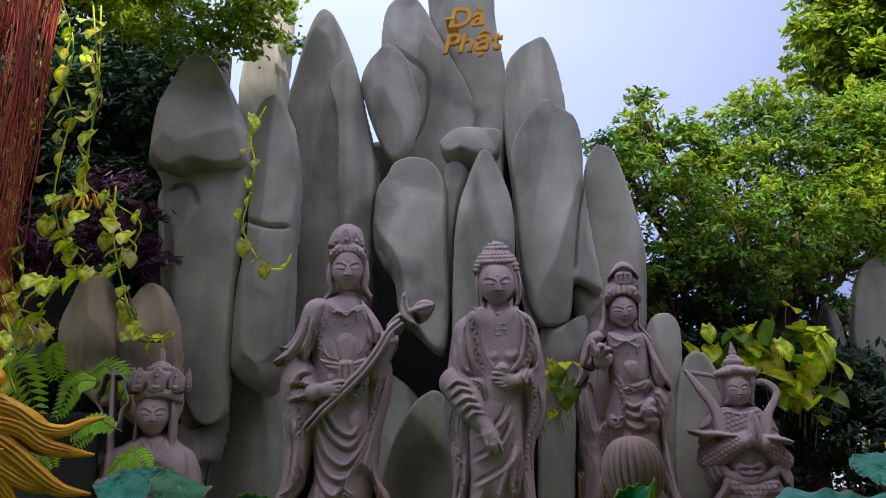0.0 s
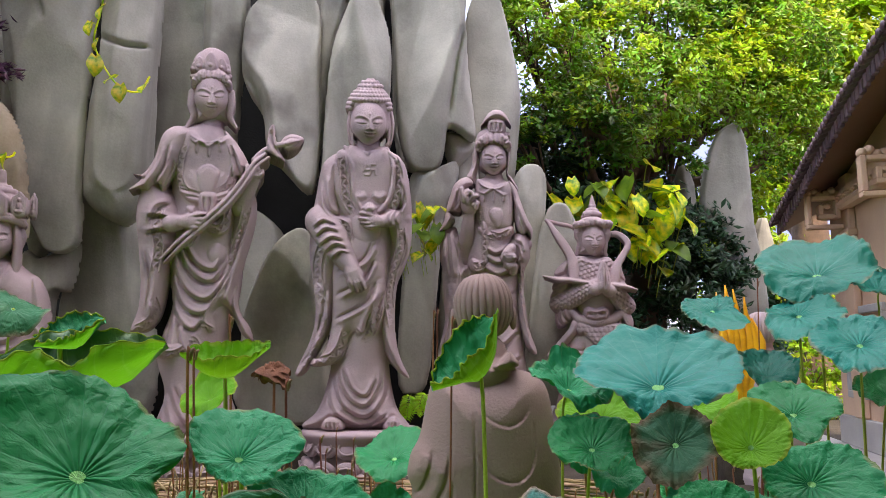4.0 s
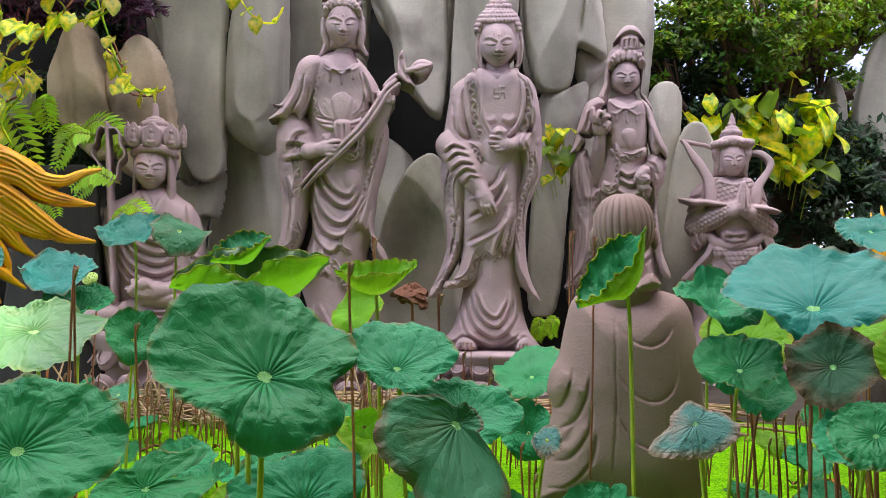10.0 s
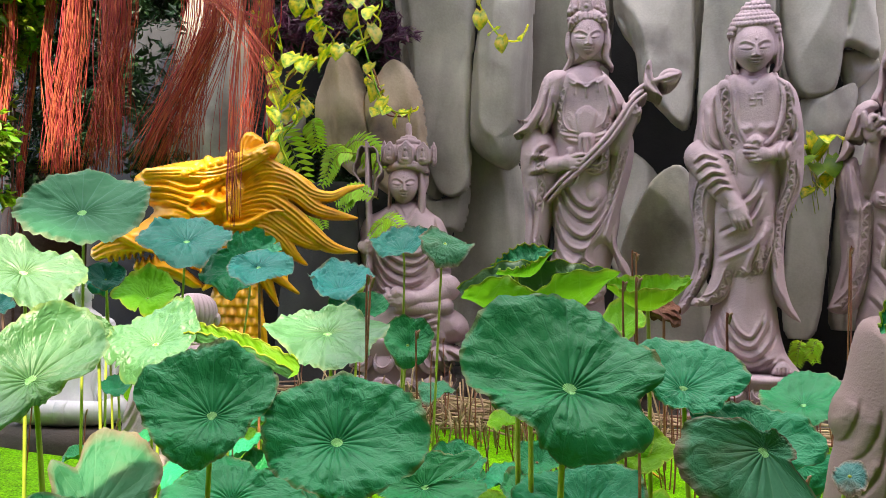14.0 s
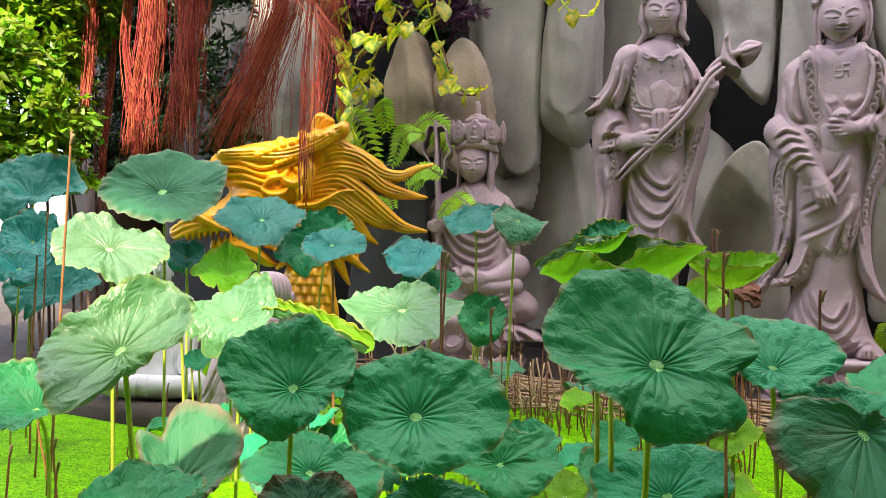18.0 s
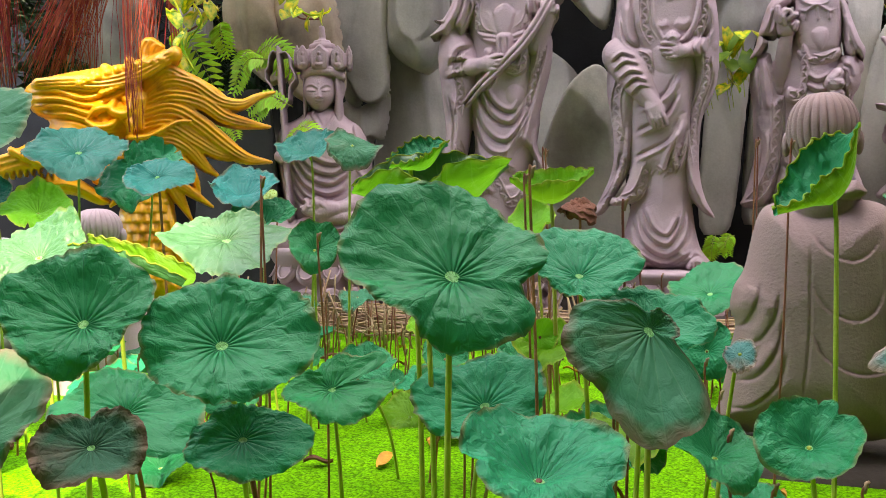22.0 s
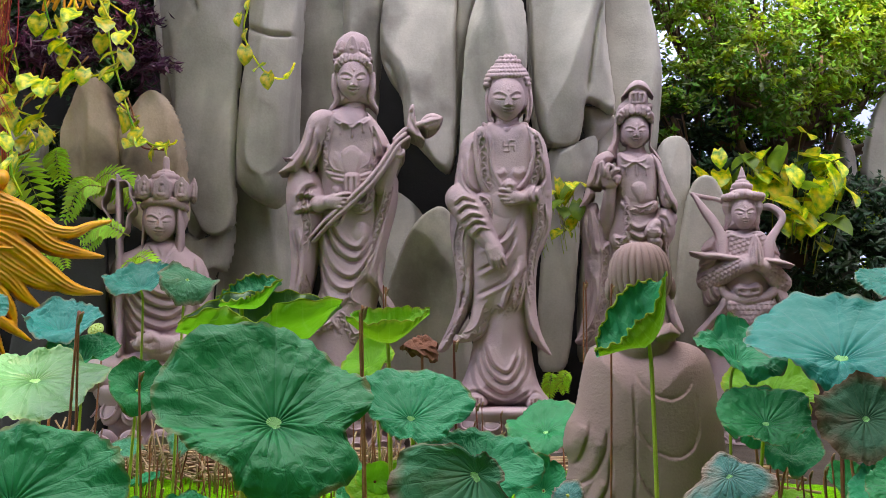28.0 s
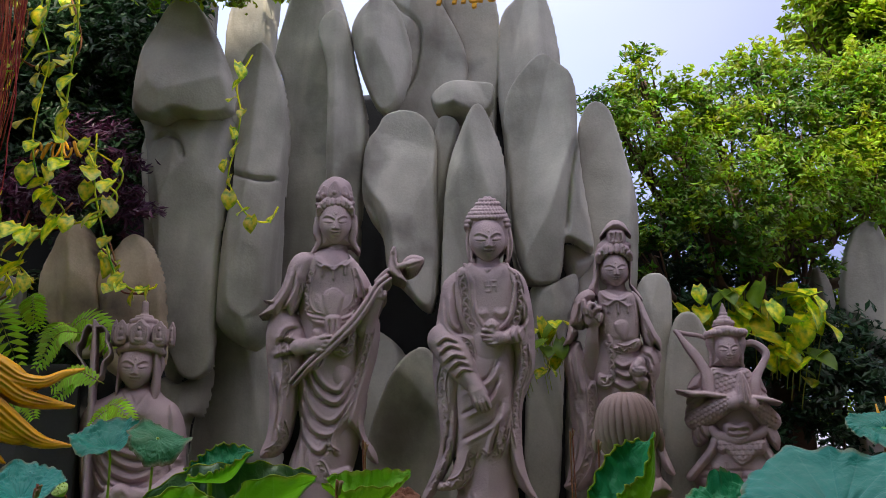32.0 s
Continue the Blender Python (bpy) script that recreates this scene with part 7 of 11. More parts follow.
# overskirt with its scrolled hem thrown up to the hip
o = r.pad([(-0.283, 1.507), (-0.203, 1.715), (0.139, 1.768), (0.19, 1.299), (0.179, 1.095), (0.148, 0.892), (0.077, 0.817), (0.027, 0.752), (-0.044, 0.753), (-0.125, 0.814), (-0.184, 0.645), (-0.293, 0.567), (-0.462, 0.549), (-0.454, 0.617), (-0.384, 0.646), (-0.297, 0.895)], 0.2, 0.1, 0.16)
strokes(o, "fold", 0.022, 0.036, [(0.118, 1.506), (0.005, 1.3), (-0.249, 1.147)], [(0.138, 1.299), (0.031, 1.095), (-0.247, 0.935)], [(0.118, 1.663), (0.005, 1.48), (-0.241, 1.362)], [(0.057, 0.893), (0.087, 1.095), (0.149, 1.248)], [(-0.044, 0.818), (0.006, 0.994), (0.118, 1.197)])
strokes(o, "trim", 0.1, 0.024, [(-0.443, 0.588), (-0.304, 0.616), (-0.214, 0.705), (-0.155, 0.874)], [(-0.105, 0.864), (-0.034, 0.803), (0.047, 0.853), (0.098, 0.983), (0.128, 1.095)])
o.put()
r.pad([(-0.101, 1.926), (-0.11, 1.741), (-0.037, 1.642), (0.066, 1.642), (0.128, 1.736), (0.128, 1.9)], 0.25, 0.05, 0.08).put()
# chest between scrolled borders
c = r.pad([(-0.147, 2.561), (-0.198, 2.353), (-0.175, 2.085), (-0.09, 1.936), (0.014, 1.894), (0.159, 1.948), (0.233, 2.087), (0.255, 2.357), (0.181, 2.553), (0.012, 2.507)], 0.21, 0.07, 0.12)
strokes(c, "line", 0.014, -0.03, [(-0.112, 2.064), (-0.039, 2.027), (0.013, 2.043), (0.044, 2.059), (0.086, 2.033), (0.16, 2.033), (0.212, 2.076)])
strokes(c, "line", 0.03, 0.018, [(-0.112, 2.112), (-0.05, 2.091), (0.013, 2.118)], [(0.055, 2.118), (0.128, 2.092), (0.202, 2.13)])
c.put()
for q in ([(-0.194, 2.56), (-0.125, 2.397), (-0.113, 2.166), (-0.049, 2.0), (0.013, 1.947)], [(0.197, 2.553), (0.26, 2.368), (0.233, 2.13), (0.149, 1.98), (0.055, 1.937)]):
    r.limb(q, [0.018] * 5, [0.2, 0.27, 0.275, 0.28, 0.28]).put()
for q, w in (([(-0.262, 2.516), (-0.178, 2.517), (-0.114, 2.354), (-0.123, 2.128), (-0.049, 1.968), (-0.111, 1.894), (-0.215, 1.947), (-0.279, 2.138), (-0.292, 2.353)], [(-0.23, 2.472), (-0.197, 2.273), (-0.185, 2.085), (-0.111, 1.947)]), ([(0.192, 2.531), (0.298, 2.477), (0.35, 2.347), (0.328, 2.12), (0.264, 1.948), (0.17, 1.895), (0.139, 1.959), (0.244, 2.13), (0.276, 2.346)], [(0.255, 2.477), (0.307, 2.292), (0.285, 2.098), (0.201, 1.938)])):
    r.pad(q, 0.21, 0.055, 0.05).trim(w, 0.085, 0.022).put()
p = [(0.039, 2.35)][0]
for q in ([(-0.05, 0.045), (-0.05, 0.0), (0.05, 0.0), (0.05, -0.045)], [(0.045, 0.05), (0.0, 0.05), (0.0, -0.05), (-0.045, -0.05)]):
    r.limb([(p[0] + x, p[1] + z) for x, z in q], [0.0085] * 4, [0.28] * 4, 1.0, 1).put()
r.limb([(-0.136, 2.561), (0.012, 2.496), (0.171, 2.553)], [0.022, 0.025, 0.022], [0.12, 0.24, 0.14]).put()
# sleeve and open hand
s = r.pad([(-0.22, 2.505), (-0.387, 2.406), (-0.445, 2.137), (-0.488, 1.845), (-0.503, 1.558), (-0.458, 1.25), (-0.439, 0.996), (-0.486, 0.771), (-0.61, 0.491), (-0.521, 0.49), (-0.395, 0.696), (-0.316, 0.845), (-0.268, 1.046), (-0.25, 1.3), (-0.211, 1.506), (-0.14, 1.61), (-0.205, 1.978), (-0.229, 2.299)], 0.06, 0.21, 0.16)
strokes(s, "fold", 0.02, 0.03, [(-0.405, 2.191), (-0.381, 1.978), (-0.256, 1.862)], [(-0.354, 2.298), (-0.33, 2.031), (-0.225, 1.925)], [(-0.454, 1.301), (-0.41, 1.097), (-0.447, 0.846)], [(-0.321, 1.249), (-0.338, 0.996), (-0.445, 0.697)])
strokes(s, "trim", 0.08, 0.022, [(-0.397, 1.636), (-0.431, 1.455), (-0.407, 1.224), (-0.375, 1.097)], [(-0.369, 1.021), (-0.387, 0.845), (-0.454, 0.672), (-0.552, 0.54)])
s.put()
f = r.limb([(-0.4, 1.861), (-0.306, 1.725), (-0.212, 1.569), (-0.15, 1.475)], [0.15, 0.15, 0.12, 0.085], [0.16, 0.22, 0.27, 0.3])
strokes(f, "fold", 0.016, 0.03, [(-0.482, 1.809), (-0.385, 1.883), (-0.256, 1.841)], [(-0.46, 1.725), (-0.358, 1.809), (-0.229, 1.778)], [(-0.428, 1.641), (-0.316, 1.725), (-0.192, 1.704)], [(-0.386, 1.569), (-0.274, 1.662), (-0.161, 1.631)], [(-0.324, 1.507), (-0.233, 1.59), (-0.13, 1.569)]).put()
r.limb([(-0.191, 1.538), (-0.108, 1.424), (-0.077, 1.362)], [0.065, 0.06, 0.06], [0.34, 0.36, 0.37]).put()
fingers(r, [(-0.139, 1.465)][0], [(-0.107, 1.239), (-0.066, 1.228), (-0.036, 1.233), (-0.005, 1.254)], 0.062, 0.38)
r.limb([(-0.129, 1.403), (-0.128, 1.321), (-0.097, 1.29)], [0.02, 0.018, 0.012], [0.4, 0.41, 0.41]).put()
# sleeve and hand that carries a small flower
s = r.pad([(0.255, 2.499), (0.361, 2.401), (0.412, 2.142), (0.426, 1.875), (0.413, 1.611), (0.355, 1.428), (0.293, 1.273), (0.271, 0.992), (0.29, 0.75), (0.335, 0.59), (0.405, 0.441), (0.289, 0.511), (0.189, 0.641), (0.138, 0.842), (0.149, 1.095), (0.195, 1.377), (0.232, 1.663), (0.18, 1.847), (0.285, 1.98), (0.244, 2.249)], 0.05, 0.22, 0.14)
strokes(s, "trim", 0.08, 0.022, [(0.326, 1.811), (0.325, 1.611), (0.247, 1.377), (0.22, 1.145), (0.26, 0.891)])
strokes(s, "fold", 0.018, 0.03, [(0.388, 1.769), (0.387, 1.558), (0.293, 1.351)], [(0.179, 1.299), (0.169, 0.993), (0.219, 0.741), (0.32, 0.566)], [(0.36, 2.249), (0.38, 2.034), (0.29, 1.927)], [(0.308, 2.357), (0.338, 2.141), (0.275, 2.007)]).put()
f = r.limb([(0.327, 1.895), (0.253, 1.895), (0.17, 1.874), (0.097, 1.874)], [0.085, 0.075, 0.055, 0.042], [0.16, 0.27, 0.33, 0.35])
strokes(f, "fold", 0.014, 0.022, [(0.327, 1.981), (0.29, 1.901), (0.316, 1.811)], [(0.264, 1.959), (0.232, 1.895), (0.253, 1.821)]).put()
fingers(r, [(0.139, 1.863)][0], [(-0.039, 1.942), (-0.049, 1.894), (-0.028, 1.852), (0.003, 1.82)], 0.055, 0.37)
r.ball(*[(0.04, 1.948)][0], 0.05, 0.36, 0.05, 0.025)
for i in range(7):
    x, z = [(0.039, 1.979)][0]
    a = -1.2 + 0.4 * i
    r.limb([(x, z - 0.02), (x + 0.05 * math.sin(a), z + 0.015 * math.cos(a)), (x + 0.045 * math.sin(a), z + 0.05 * math.cos(a))], [0.012, 0.02, 0.006], [0.39, 0.4, 0.39]).put()
w = r.pad([(-0.308, 1.893), (-0.194, 1.904), (-0.111, 1.862), (-0.089, 1.61), (-0.108, 1.455), (-0.19, 1.455), (-0.203, 1.715), (-0.286, 1.788)], 0.23, 0.05, 0.05)
w.trim([(-0.256, 1.862), (-0.173, 1.809), (-0.146, 1.637), (-0.144, 1.481)], 0.07, 0.02).put()
# head with rows of small curls
r.limb([(0.017, 2.518), (0.017, 2.683)], [0.125, 0.105], [0.04, 0.0]).line([(-0.094, 2.561), (0.012, 2.535), (0.128, 2.563)], 0.01, 0.014).put()
g = Relief(-0.3, 0.4, 2.55, 3.4, 0.005)
g.pad([(-0.159, 2.858), (-0.16, 3.014), (-0.108, 3.115), (-0.001, 3.173), (0.128, 3.141), (0.225, 3.041), (0.235, 2.863), (0.203, 2.685), (-0.126, 2.681)], 0.0, 0.2, 0.16).put()
for q in ([(-0.138, 2.891), (-0.148, 2.764), (-0.136, 2.615), (-0.115, 2.583)], [(0.219, 2.896), (0.229, 2.768), (0.218, 2.63), (0.197, 2.586)]):
    g.limb(q, [0.03, 0.035, 0.03, 0.02], [0.06, 0.09, 0.1, 0.1]).line(q, 0.012, -0.02).put()
g.face(*[(0.022, 2.793)][0], 0.166, 0.212, 0.12)
mx, mz = [(0.027, 2.893)][0]
for i in range(9):
    el = radians(6 + 10.5 * i)
    n = max(4, int(21 * math.cos(el)))
    for j in range(n):
        az = math.pi * (j + 0.5 * (i % 2)) / n - math.pi / 2
        x, z, d = mx + 0.2 * math.cos(el) * math.sin(az), mz + 0.02 + 0.235 * math.sin(el), 0.21 * math.cos(el) * math.cos(az)
        if i < 3 and abs(az) < 1.05 - 0.12 * i and z < mz + 0.125:
            continue
        g.ball(x, z, 0.0255, 0.03 + d)
mx, mz = [(0.037, 3.095)][0]
for i in range(4):
    el = radians(5 + 24 * i)
    n = max(2, int(11 * math.cos(el)))
    for j in range(n):
        az = math.pi * (j + 0.5 * (i % 2)) / n - math.pi / 2
        g.ball(mx + 0.115 * math.cos(el) * math.sin(az), mz + 0.115 * math.sin(el), 0.025, 0.02 + 0.12 * math.cos(el) * math.cos(az))
bm = bmesh.new()
lotus_base(bm, -0.02, 0, -0.42, 0.0, 0.52)
carved("grey-purple stone standing figure in a long robe, one open hand lowered", (r, g), bm, (-0.135, 7.22, 0.45), radians(3), far=7.2)

# the veiled standing figure
r = Relief(-0.85, 0.85, -0.02, 3.5)
b = r.pad([(-0.158, 2.566), (-0.201, 2.479), (-0.217, 2.245), (-0.282, 2.032), (-0.31, 1.743), (-0.301, 1.489), (-0.3, 1.126), (-0.368, 0.764), (-0.402, 0.491), (-0.297, 0.293), (0.226, 0.304), (0.291, 0.588), (0.241, 1.03), (0.231, 1.473), (0.222, 1.828), (0.188, 2.078), (0.187, 2.327), (0.154, 2.507), (0.003, 2.581)], 0.0, 0.26, 0.24)
strokes(b, "fold", 0.022, 0.03, [(-0.097, 1.86), (0.005, 1.802), (0.139, 1.868)], [(-0.096, 1.77), (0.022, 1.703), (0.156, 1.76)], [(-0.113, 1.663), (0.023, 1.587), (0.189, 1.652)], [(-0.215, 1.486), (-0.044, 1.302), (0.19, 1.439)], [(-0.232, 1.306), (-0.043, 1.087), (0.207, 1.226)], [(-0.265, 1.09), (-0.043, 0.836), (0.224, 1.03)], [(-0.299, 0.836), (-0.042, 0.585), (0.241, 0.782)])
b.put()
c = r.pad([(-0.175, 2.568), (-0.187, 2.388), (-0.165, 2.098), (-0.046, 2.02), (0.122, 2.029), (0.175, 2.115), (0.179, 2.363), (0.137, 2.526), (0.003, 2.5)], 0.19, 0.08, 0.09)
strokes(c, "line", 0.011, 0.022, [(-0.18, 2.546), (-0.098, 2.481), (-0.022, 2.466), (0.054, 2.47), (0.107, 2.514)], [(-0.175, 2.438), (-0.112, 2.415), (-0.051, 2.451), (-0.01, 2.457), (0.037, 2.43), (0.082, 2.398), (0.129, 2.406)])
strokes(c, "line", 0.009, 0.02, [(-0.112, 2.419), (-0.112, 2.374), (-0.108, 2.329)], [(-0.01, 2.451), (-0.01, 2.376), (-0.007, 2.313)], [(0.081, 2.402), (0.082, 2.361), (0.086, 2.316)])
strokes(c, "trim", 0.05, 0.016, [(-0.166, 2.242), (-0.179, 2.171), (-0.174, 2.089)], [(0.174, 2.453), (0.184, 2.327), (0.179, 2.186)])
c.put()
for q, d in (([(-0.166, 2.233), (-0.115, 2.221), (-0.064, 2.164), (-0.046, 2.064), (-0.131, 2.096), (-0.157, 2.152)], 0.23), ([(0.088, 2.209), (0.146, 2.205), (0.141, 2.134), (0.105, 2.065), (0.046, 2.05), (0.071, 2.138)], 0.23), ([(-0.064, 2.218), (-0.03, 2.255), (0.021, 2.263), (0.071, 2.237), (0.085, 2.173), (0.063, 2.103), (0.021, 2.052), (-0.026, 2.108), (-0.057, 2.164)], 0.26)):
    r.pad(q, d, 0.035, 0.06).put()
k = r.pad([(-0.165, 2.062), (-0.046, 2.02), (0.155, 2.062), (0.188, 2.025), (0.155, 1.965), (0.038, 1.926), (-0.063, 1.94), (-0.157, 1.998)], 0.24, 0.04, 0.05)
k.trim([(-0.14, 2.028), (-0.046, 1.98), (0.055, 1.961), (0.163, 2.009)], 0.085, 0.02).put()
k = r.pad([(-0.14, 2.106), (-0.089, 2.085), (-0.071, 1.949), (-0.079, 1.806), (-0.096, 1.681), (-0.164, 1.593), (-0.241, 1.614), (-0.264, 1.669), (-0.241, 1.74), (-0.164, 1.719), (-0.139, 1.808)], 0.25, 0.05, 0.05)
k.trim([(-0.111, 2.059), (-0.11, 1.915), (-0.117, 1.771), (-0.156, 1.665), (-0.229, 1.659)], 0.09, 0.024).put()
s = r.pad([(-0.407, 2.066), (-0.521, 2.044), (-0.564, 1.9), (-0.567, 1.753), (-0.542, 1.588), (-0.531, 1.313), (-0.523, 1.093), (-0.596, 0.782), (-0.635, 0.672), (-0.507, 0.632), (-0.377, 0.709), (-0.308, 0.945), (-0.269, 1.307), (-0.258, 1.524), (-0.267, 1.669), (-0.328, 1.689), (-0.337, 1.853), (-0.381, 2.001)], 0.05, 0.2, 0.16)
strokes(s, "trim", 0.095, 0.024, [(-0.389, 2.001), (-0.34, 1.817), (-0.326, 1.671), (-0.322, 1.49), (-0.338, 1.272), (-0.36, 1.055), (-0.438, 0.837), (-0.56, 0.69)])
strokes(s, "fold", 0.022, 0.03, [(-0.529, 1.971), (-0.511, 1.751), (-0.475, 1.531)], [(-0.45, 2.004), (-0.441, 1.785), (-0.414, 1.529)], [(-0.493, 1.494), (-0.474, 1.202), (-0.543, 0.837)], [(-0.44, 1.384), (-0.421, 1.128), (-0.49, 0.8)]).put()
c = r.pad([(-0.218, 2.517), (-0.284, 2.59), (-0.4, 2.533), (-0.457, 2.406), (-0.495, 2.272), (-0.533, 2.118), (-0.582, 2.02), (-0.503, 2.043), (-0.459, 2.087), (-0.416, 2.166), (-0.474, 2.225), (-0.364, 2.209), (-0.341, 2.271), (-0.33, 2.416)], 0.15, 0.1, 0.1)
strokes(c, "fold", 0.018, 0.028, [(-0.391, 2.474), (-0.425, 2.349), (-0.477, 2.243)], [(-0.347, 2.453), (-0.364, 2.327), (-0.39, 2.238)], [(-0.451, 2.278), (-0.477, 2.152), (-0.547, 2.046)]).put()
r.limb([(-0.323, 1.744), (-0.299, 1.924), (-0.282, 2.104), (-0.265, 2.212)], [0.075, 0.075, 0.065, 0.05], [0.06, 0.14, 0.22, 0.27]).put()
r.pad([(-0.324, 2.216), (-0.347, 2.326), (-0.342, 2.398), (-0.304, 2.423), (-0.218, 2.399), (-0.187, 2.334), (-0.197, 2.262), (-0.217, 2.209)], 0.3, 0.06, 0.08).put()
for q in ([(-0.324, 2.343), (-0.338, 2.416), (-0.342, 2.467)], [(-0.3, 2.377), (-0.283, 2.431), (-0.244, 2.432), (-0.225, 2.39)], [(-0.252, 2.356), (-0.218, 2.39), (-0.187, 2.388)], [(-0.283, 2.322), (-0.295, 2.395), (-0.273, 2.415)], [(-0.217, 2.3), (-0.19, 2.316), (-0.197, 2.262)]):
    r.limb(q, [0.024, 0.022, 0.016], [0.37, 0.39, 0.39]).put()
s = r.pad([(0.172, 1.973), (0.287, 2.002), (0.337, 1.929), (0.353, 1.822), (0.341, 1.717), (0.292, 1.613), (0.276, 1.437), (0.289, 1.295), (0.323, 1.029), (0.402, 0.782), (0.307, 0.818), (0.234, 1.083), (0.217, 1.367), (0.223, 1.562), (0.181, 1.67), (0.152, 1.831)], 0.06, 0.2, 0.14)
strokes(s, "fold", 0.018, 0.032, [(0.197, 1.936), (0.271, 1.897), (0.304, 1.789)], [(0.189, 1.892), (0.247, 1.845), (0.272, 1.72)], [(0.18, 1.848), (0.222, 1.793), (0.235, 1.686)], [(0.264, 1.472), (0.276, 1.207), (0.34, 0.906)])
s.trim([(0.255, 1.667), (0.239, 1.544), (0.243, 1.367), (0.265, 1.154)], 0.06, 0.018).put()
c = r.pad([(0.154, 2.543), (0.22, 2.458), (0.27, 2.304), (0.336, 2.123), (0.379, 2.036), (0.366, 1.942), (0.317, 2.004), (0.284, 1.971), (0.225, 2.02), (0.198, 2.149), (0.191, 2.327), (0.14, 2.508)], 0.15, 0.1, 0.1)
strokes(c, "fold", 0.018, 0.028, [(0.204, 2.362), (0.237, 2.218), (0.254, 2.075)], [(0.245, 2.288), (0.287, 2.144), (0.328, 2.035)]).put()
f = r.limb([(0.288, 1.878), (0.213, 1.864), (0.156, 1.796)], [0.085, 0.075, 0.055], [0.12, 0.18, 0.24], 0.7).put()
r.limb([(0.156, 1.831), (0.114, 1.78), (0.097, 1.745)], [0.05, 0.048, 0.04], [0.34, 0.36, 0.36]).put()
fingers(r, [(0.139, 1.796)][0], [(0.086, 1.742), (0.106, 1.723), (0.139, 1.716), (0.189, 1.72)], 0.065, 0.36)
r.limb([(0.109, 1.726), (0.131, 1.672), (0.173, 1.653), (0.173, 1.599)], [0.03, 0.04, 0.04, 0.03], [0.33, 0.35, 0.34, 0.3]).put()
r.limb([(-0.005, 2.537), (-0.006, 2.609)], [0.11, 0.09], [0.02, -0.02]).line([(-0.099, 2.562), (-0.005, 2.519), (0.07, 2.549)], 0.011, 0.014).put()
g = Relief(-0.4, 0.42, 2.35, 3.5, 0.005)
v = g.pad([(-0.143, 3.07), (-0.185, 2.984), (-0.216, 2.842), (-0.232, 2.708), (-0.284, 2.594), (-0.261, 2.552), (-0.215, 2.484), (-0.18, 2.514), (-0.187, 2.596), (-0.16, 2.729), (-0.158, 2.891), (-0.083, 2.992), (0.069, 2.978), (0.128, 2.883), (0.128, 2.687), (0.12, 2.617), (0.157, 2.543), (0.22, 2.446), (0.24, 2.466), (0.178, 2.577), (0.14, 2.633), (0.166, 2.827), (0.152, 2.97), (0.127, 3.053), (0.001, 3.128)], 0.02, 0.13, 0.06)
strokes(v, "line", 0.014, 0.02, [(-0.188, 2.948), (-0.21, 2.787), (-0.236, 2.644), (-0.218, 2.517)], [(0.153, 2.899), (0.14, 2.722), (0.145, 2.597), (0.212, 2.476)]).put()
g.pad([(-0.154, 2.891), (-0.142, 2.998), (-0.083, 3.064), (0.001, 3.083), (0.085, 3.048), (0.127, 2.973), (0.129, 2.812), (0.112, 2.671), (-0.141, 2.655)], 0.02, 0.13, 0.12).put()
g.face(*[(-0.008, 2.774)][0], 0.134, 0.171, 0.09)
for q in np.linspace(-1.3, 1.3, 8):
    x, z = [(-0.006, 2.788)][0]
    g.limb([(x + 0.155 * math.sin(q), z + 0.06 + 0.13 * math.cos(q)), (x + 0.16 * math.sin(q), z + 0.11 + 0.13 * math.cos(q)), (x + 0.09 * math.sin(q), z + 0.16 + 0.12 * math.cos(q))], [0.032, 0.03, 0.02], [0.1 + 0.1 * math.cos(q), 0.19, 0.16]).put()
g.pad([(-0.074, 3.041), (-0.061, 3.176), (-0.043, 3.261), (0.023, 3.289), (0.094, 3.256), (0.118, 3.17), (0.12, 3.034), (0.016, 3.011)], 0.04, 0.12, 0.08).put()
g.pad([(-0.138, 3.124), (-0.083, 3.225), (-0.029, 3.284), (0.03, 3.303), (0.095, 3.28), (0.139, 3.223), (0.181, 3.12), (0.118, 3.183), (0.028, 3.207), (-0.064, 3.183)], 0.1, 0.1, 0.06).put()
strokes(g.pad([(-0.054, 3.067), (-0.052, 3.176), (0.021, 3.194), (0.105, 3.17), (0.102, 3.062), (0.017, 3.044)], 0.16, 0.04, 0.03), "line", 0.01, -0.025, [(-0.019, 3.161), (-0.021, 3.113), (-0.022, 3.073)], [(0.027, 3.173), (0.025, 3.119), (0.024, 3.071)], [(0.072, 3.158), (0.071, 3.11), (0.069, 3.07)]).put()
g.limb([(-0.094, 3.035), (-0.033, 3.006), (0.022, 2.997), (0.081, 3.002), (0.14, 3.027)], [0.03] * 5, [0.08, 0.15, 0.17, 0.15, 0.08]).put()
bm = bmesh.new()
lotus_base(bm, -0.05, 0, -0.3, 0.0, 0.58)
carved("grey-purple stone standing figure under a veil, one hand raised", (r, g), bm, (1.16, 7.99, 0.33), radians(-6), far=8.05)

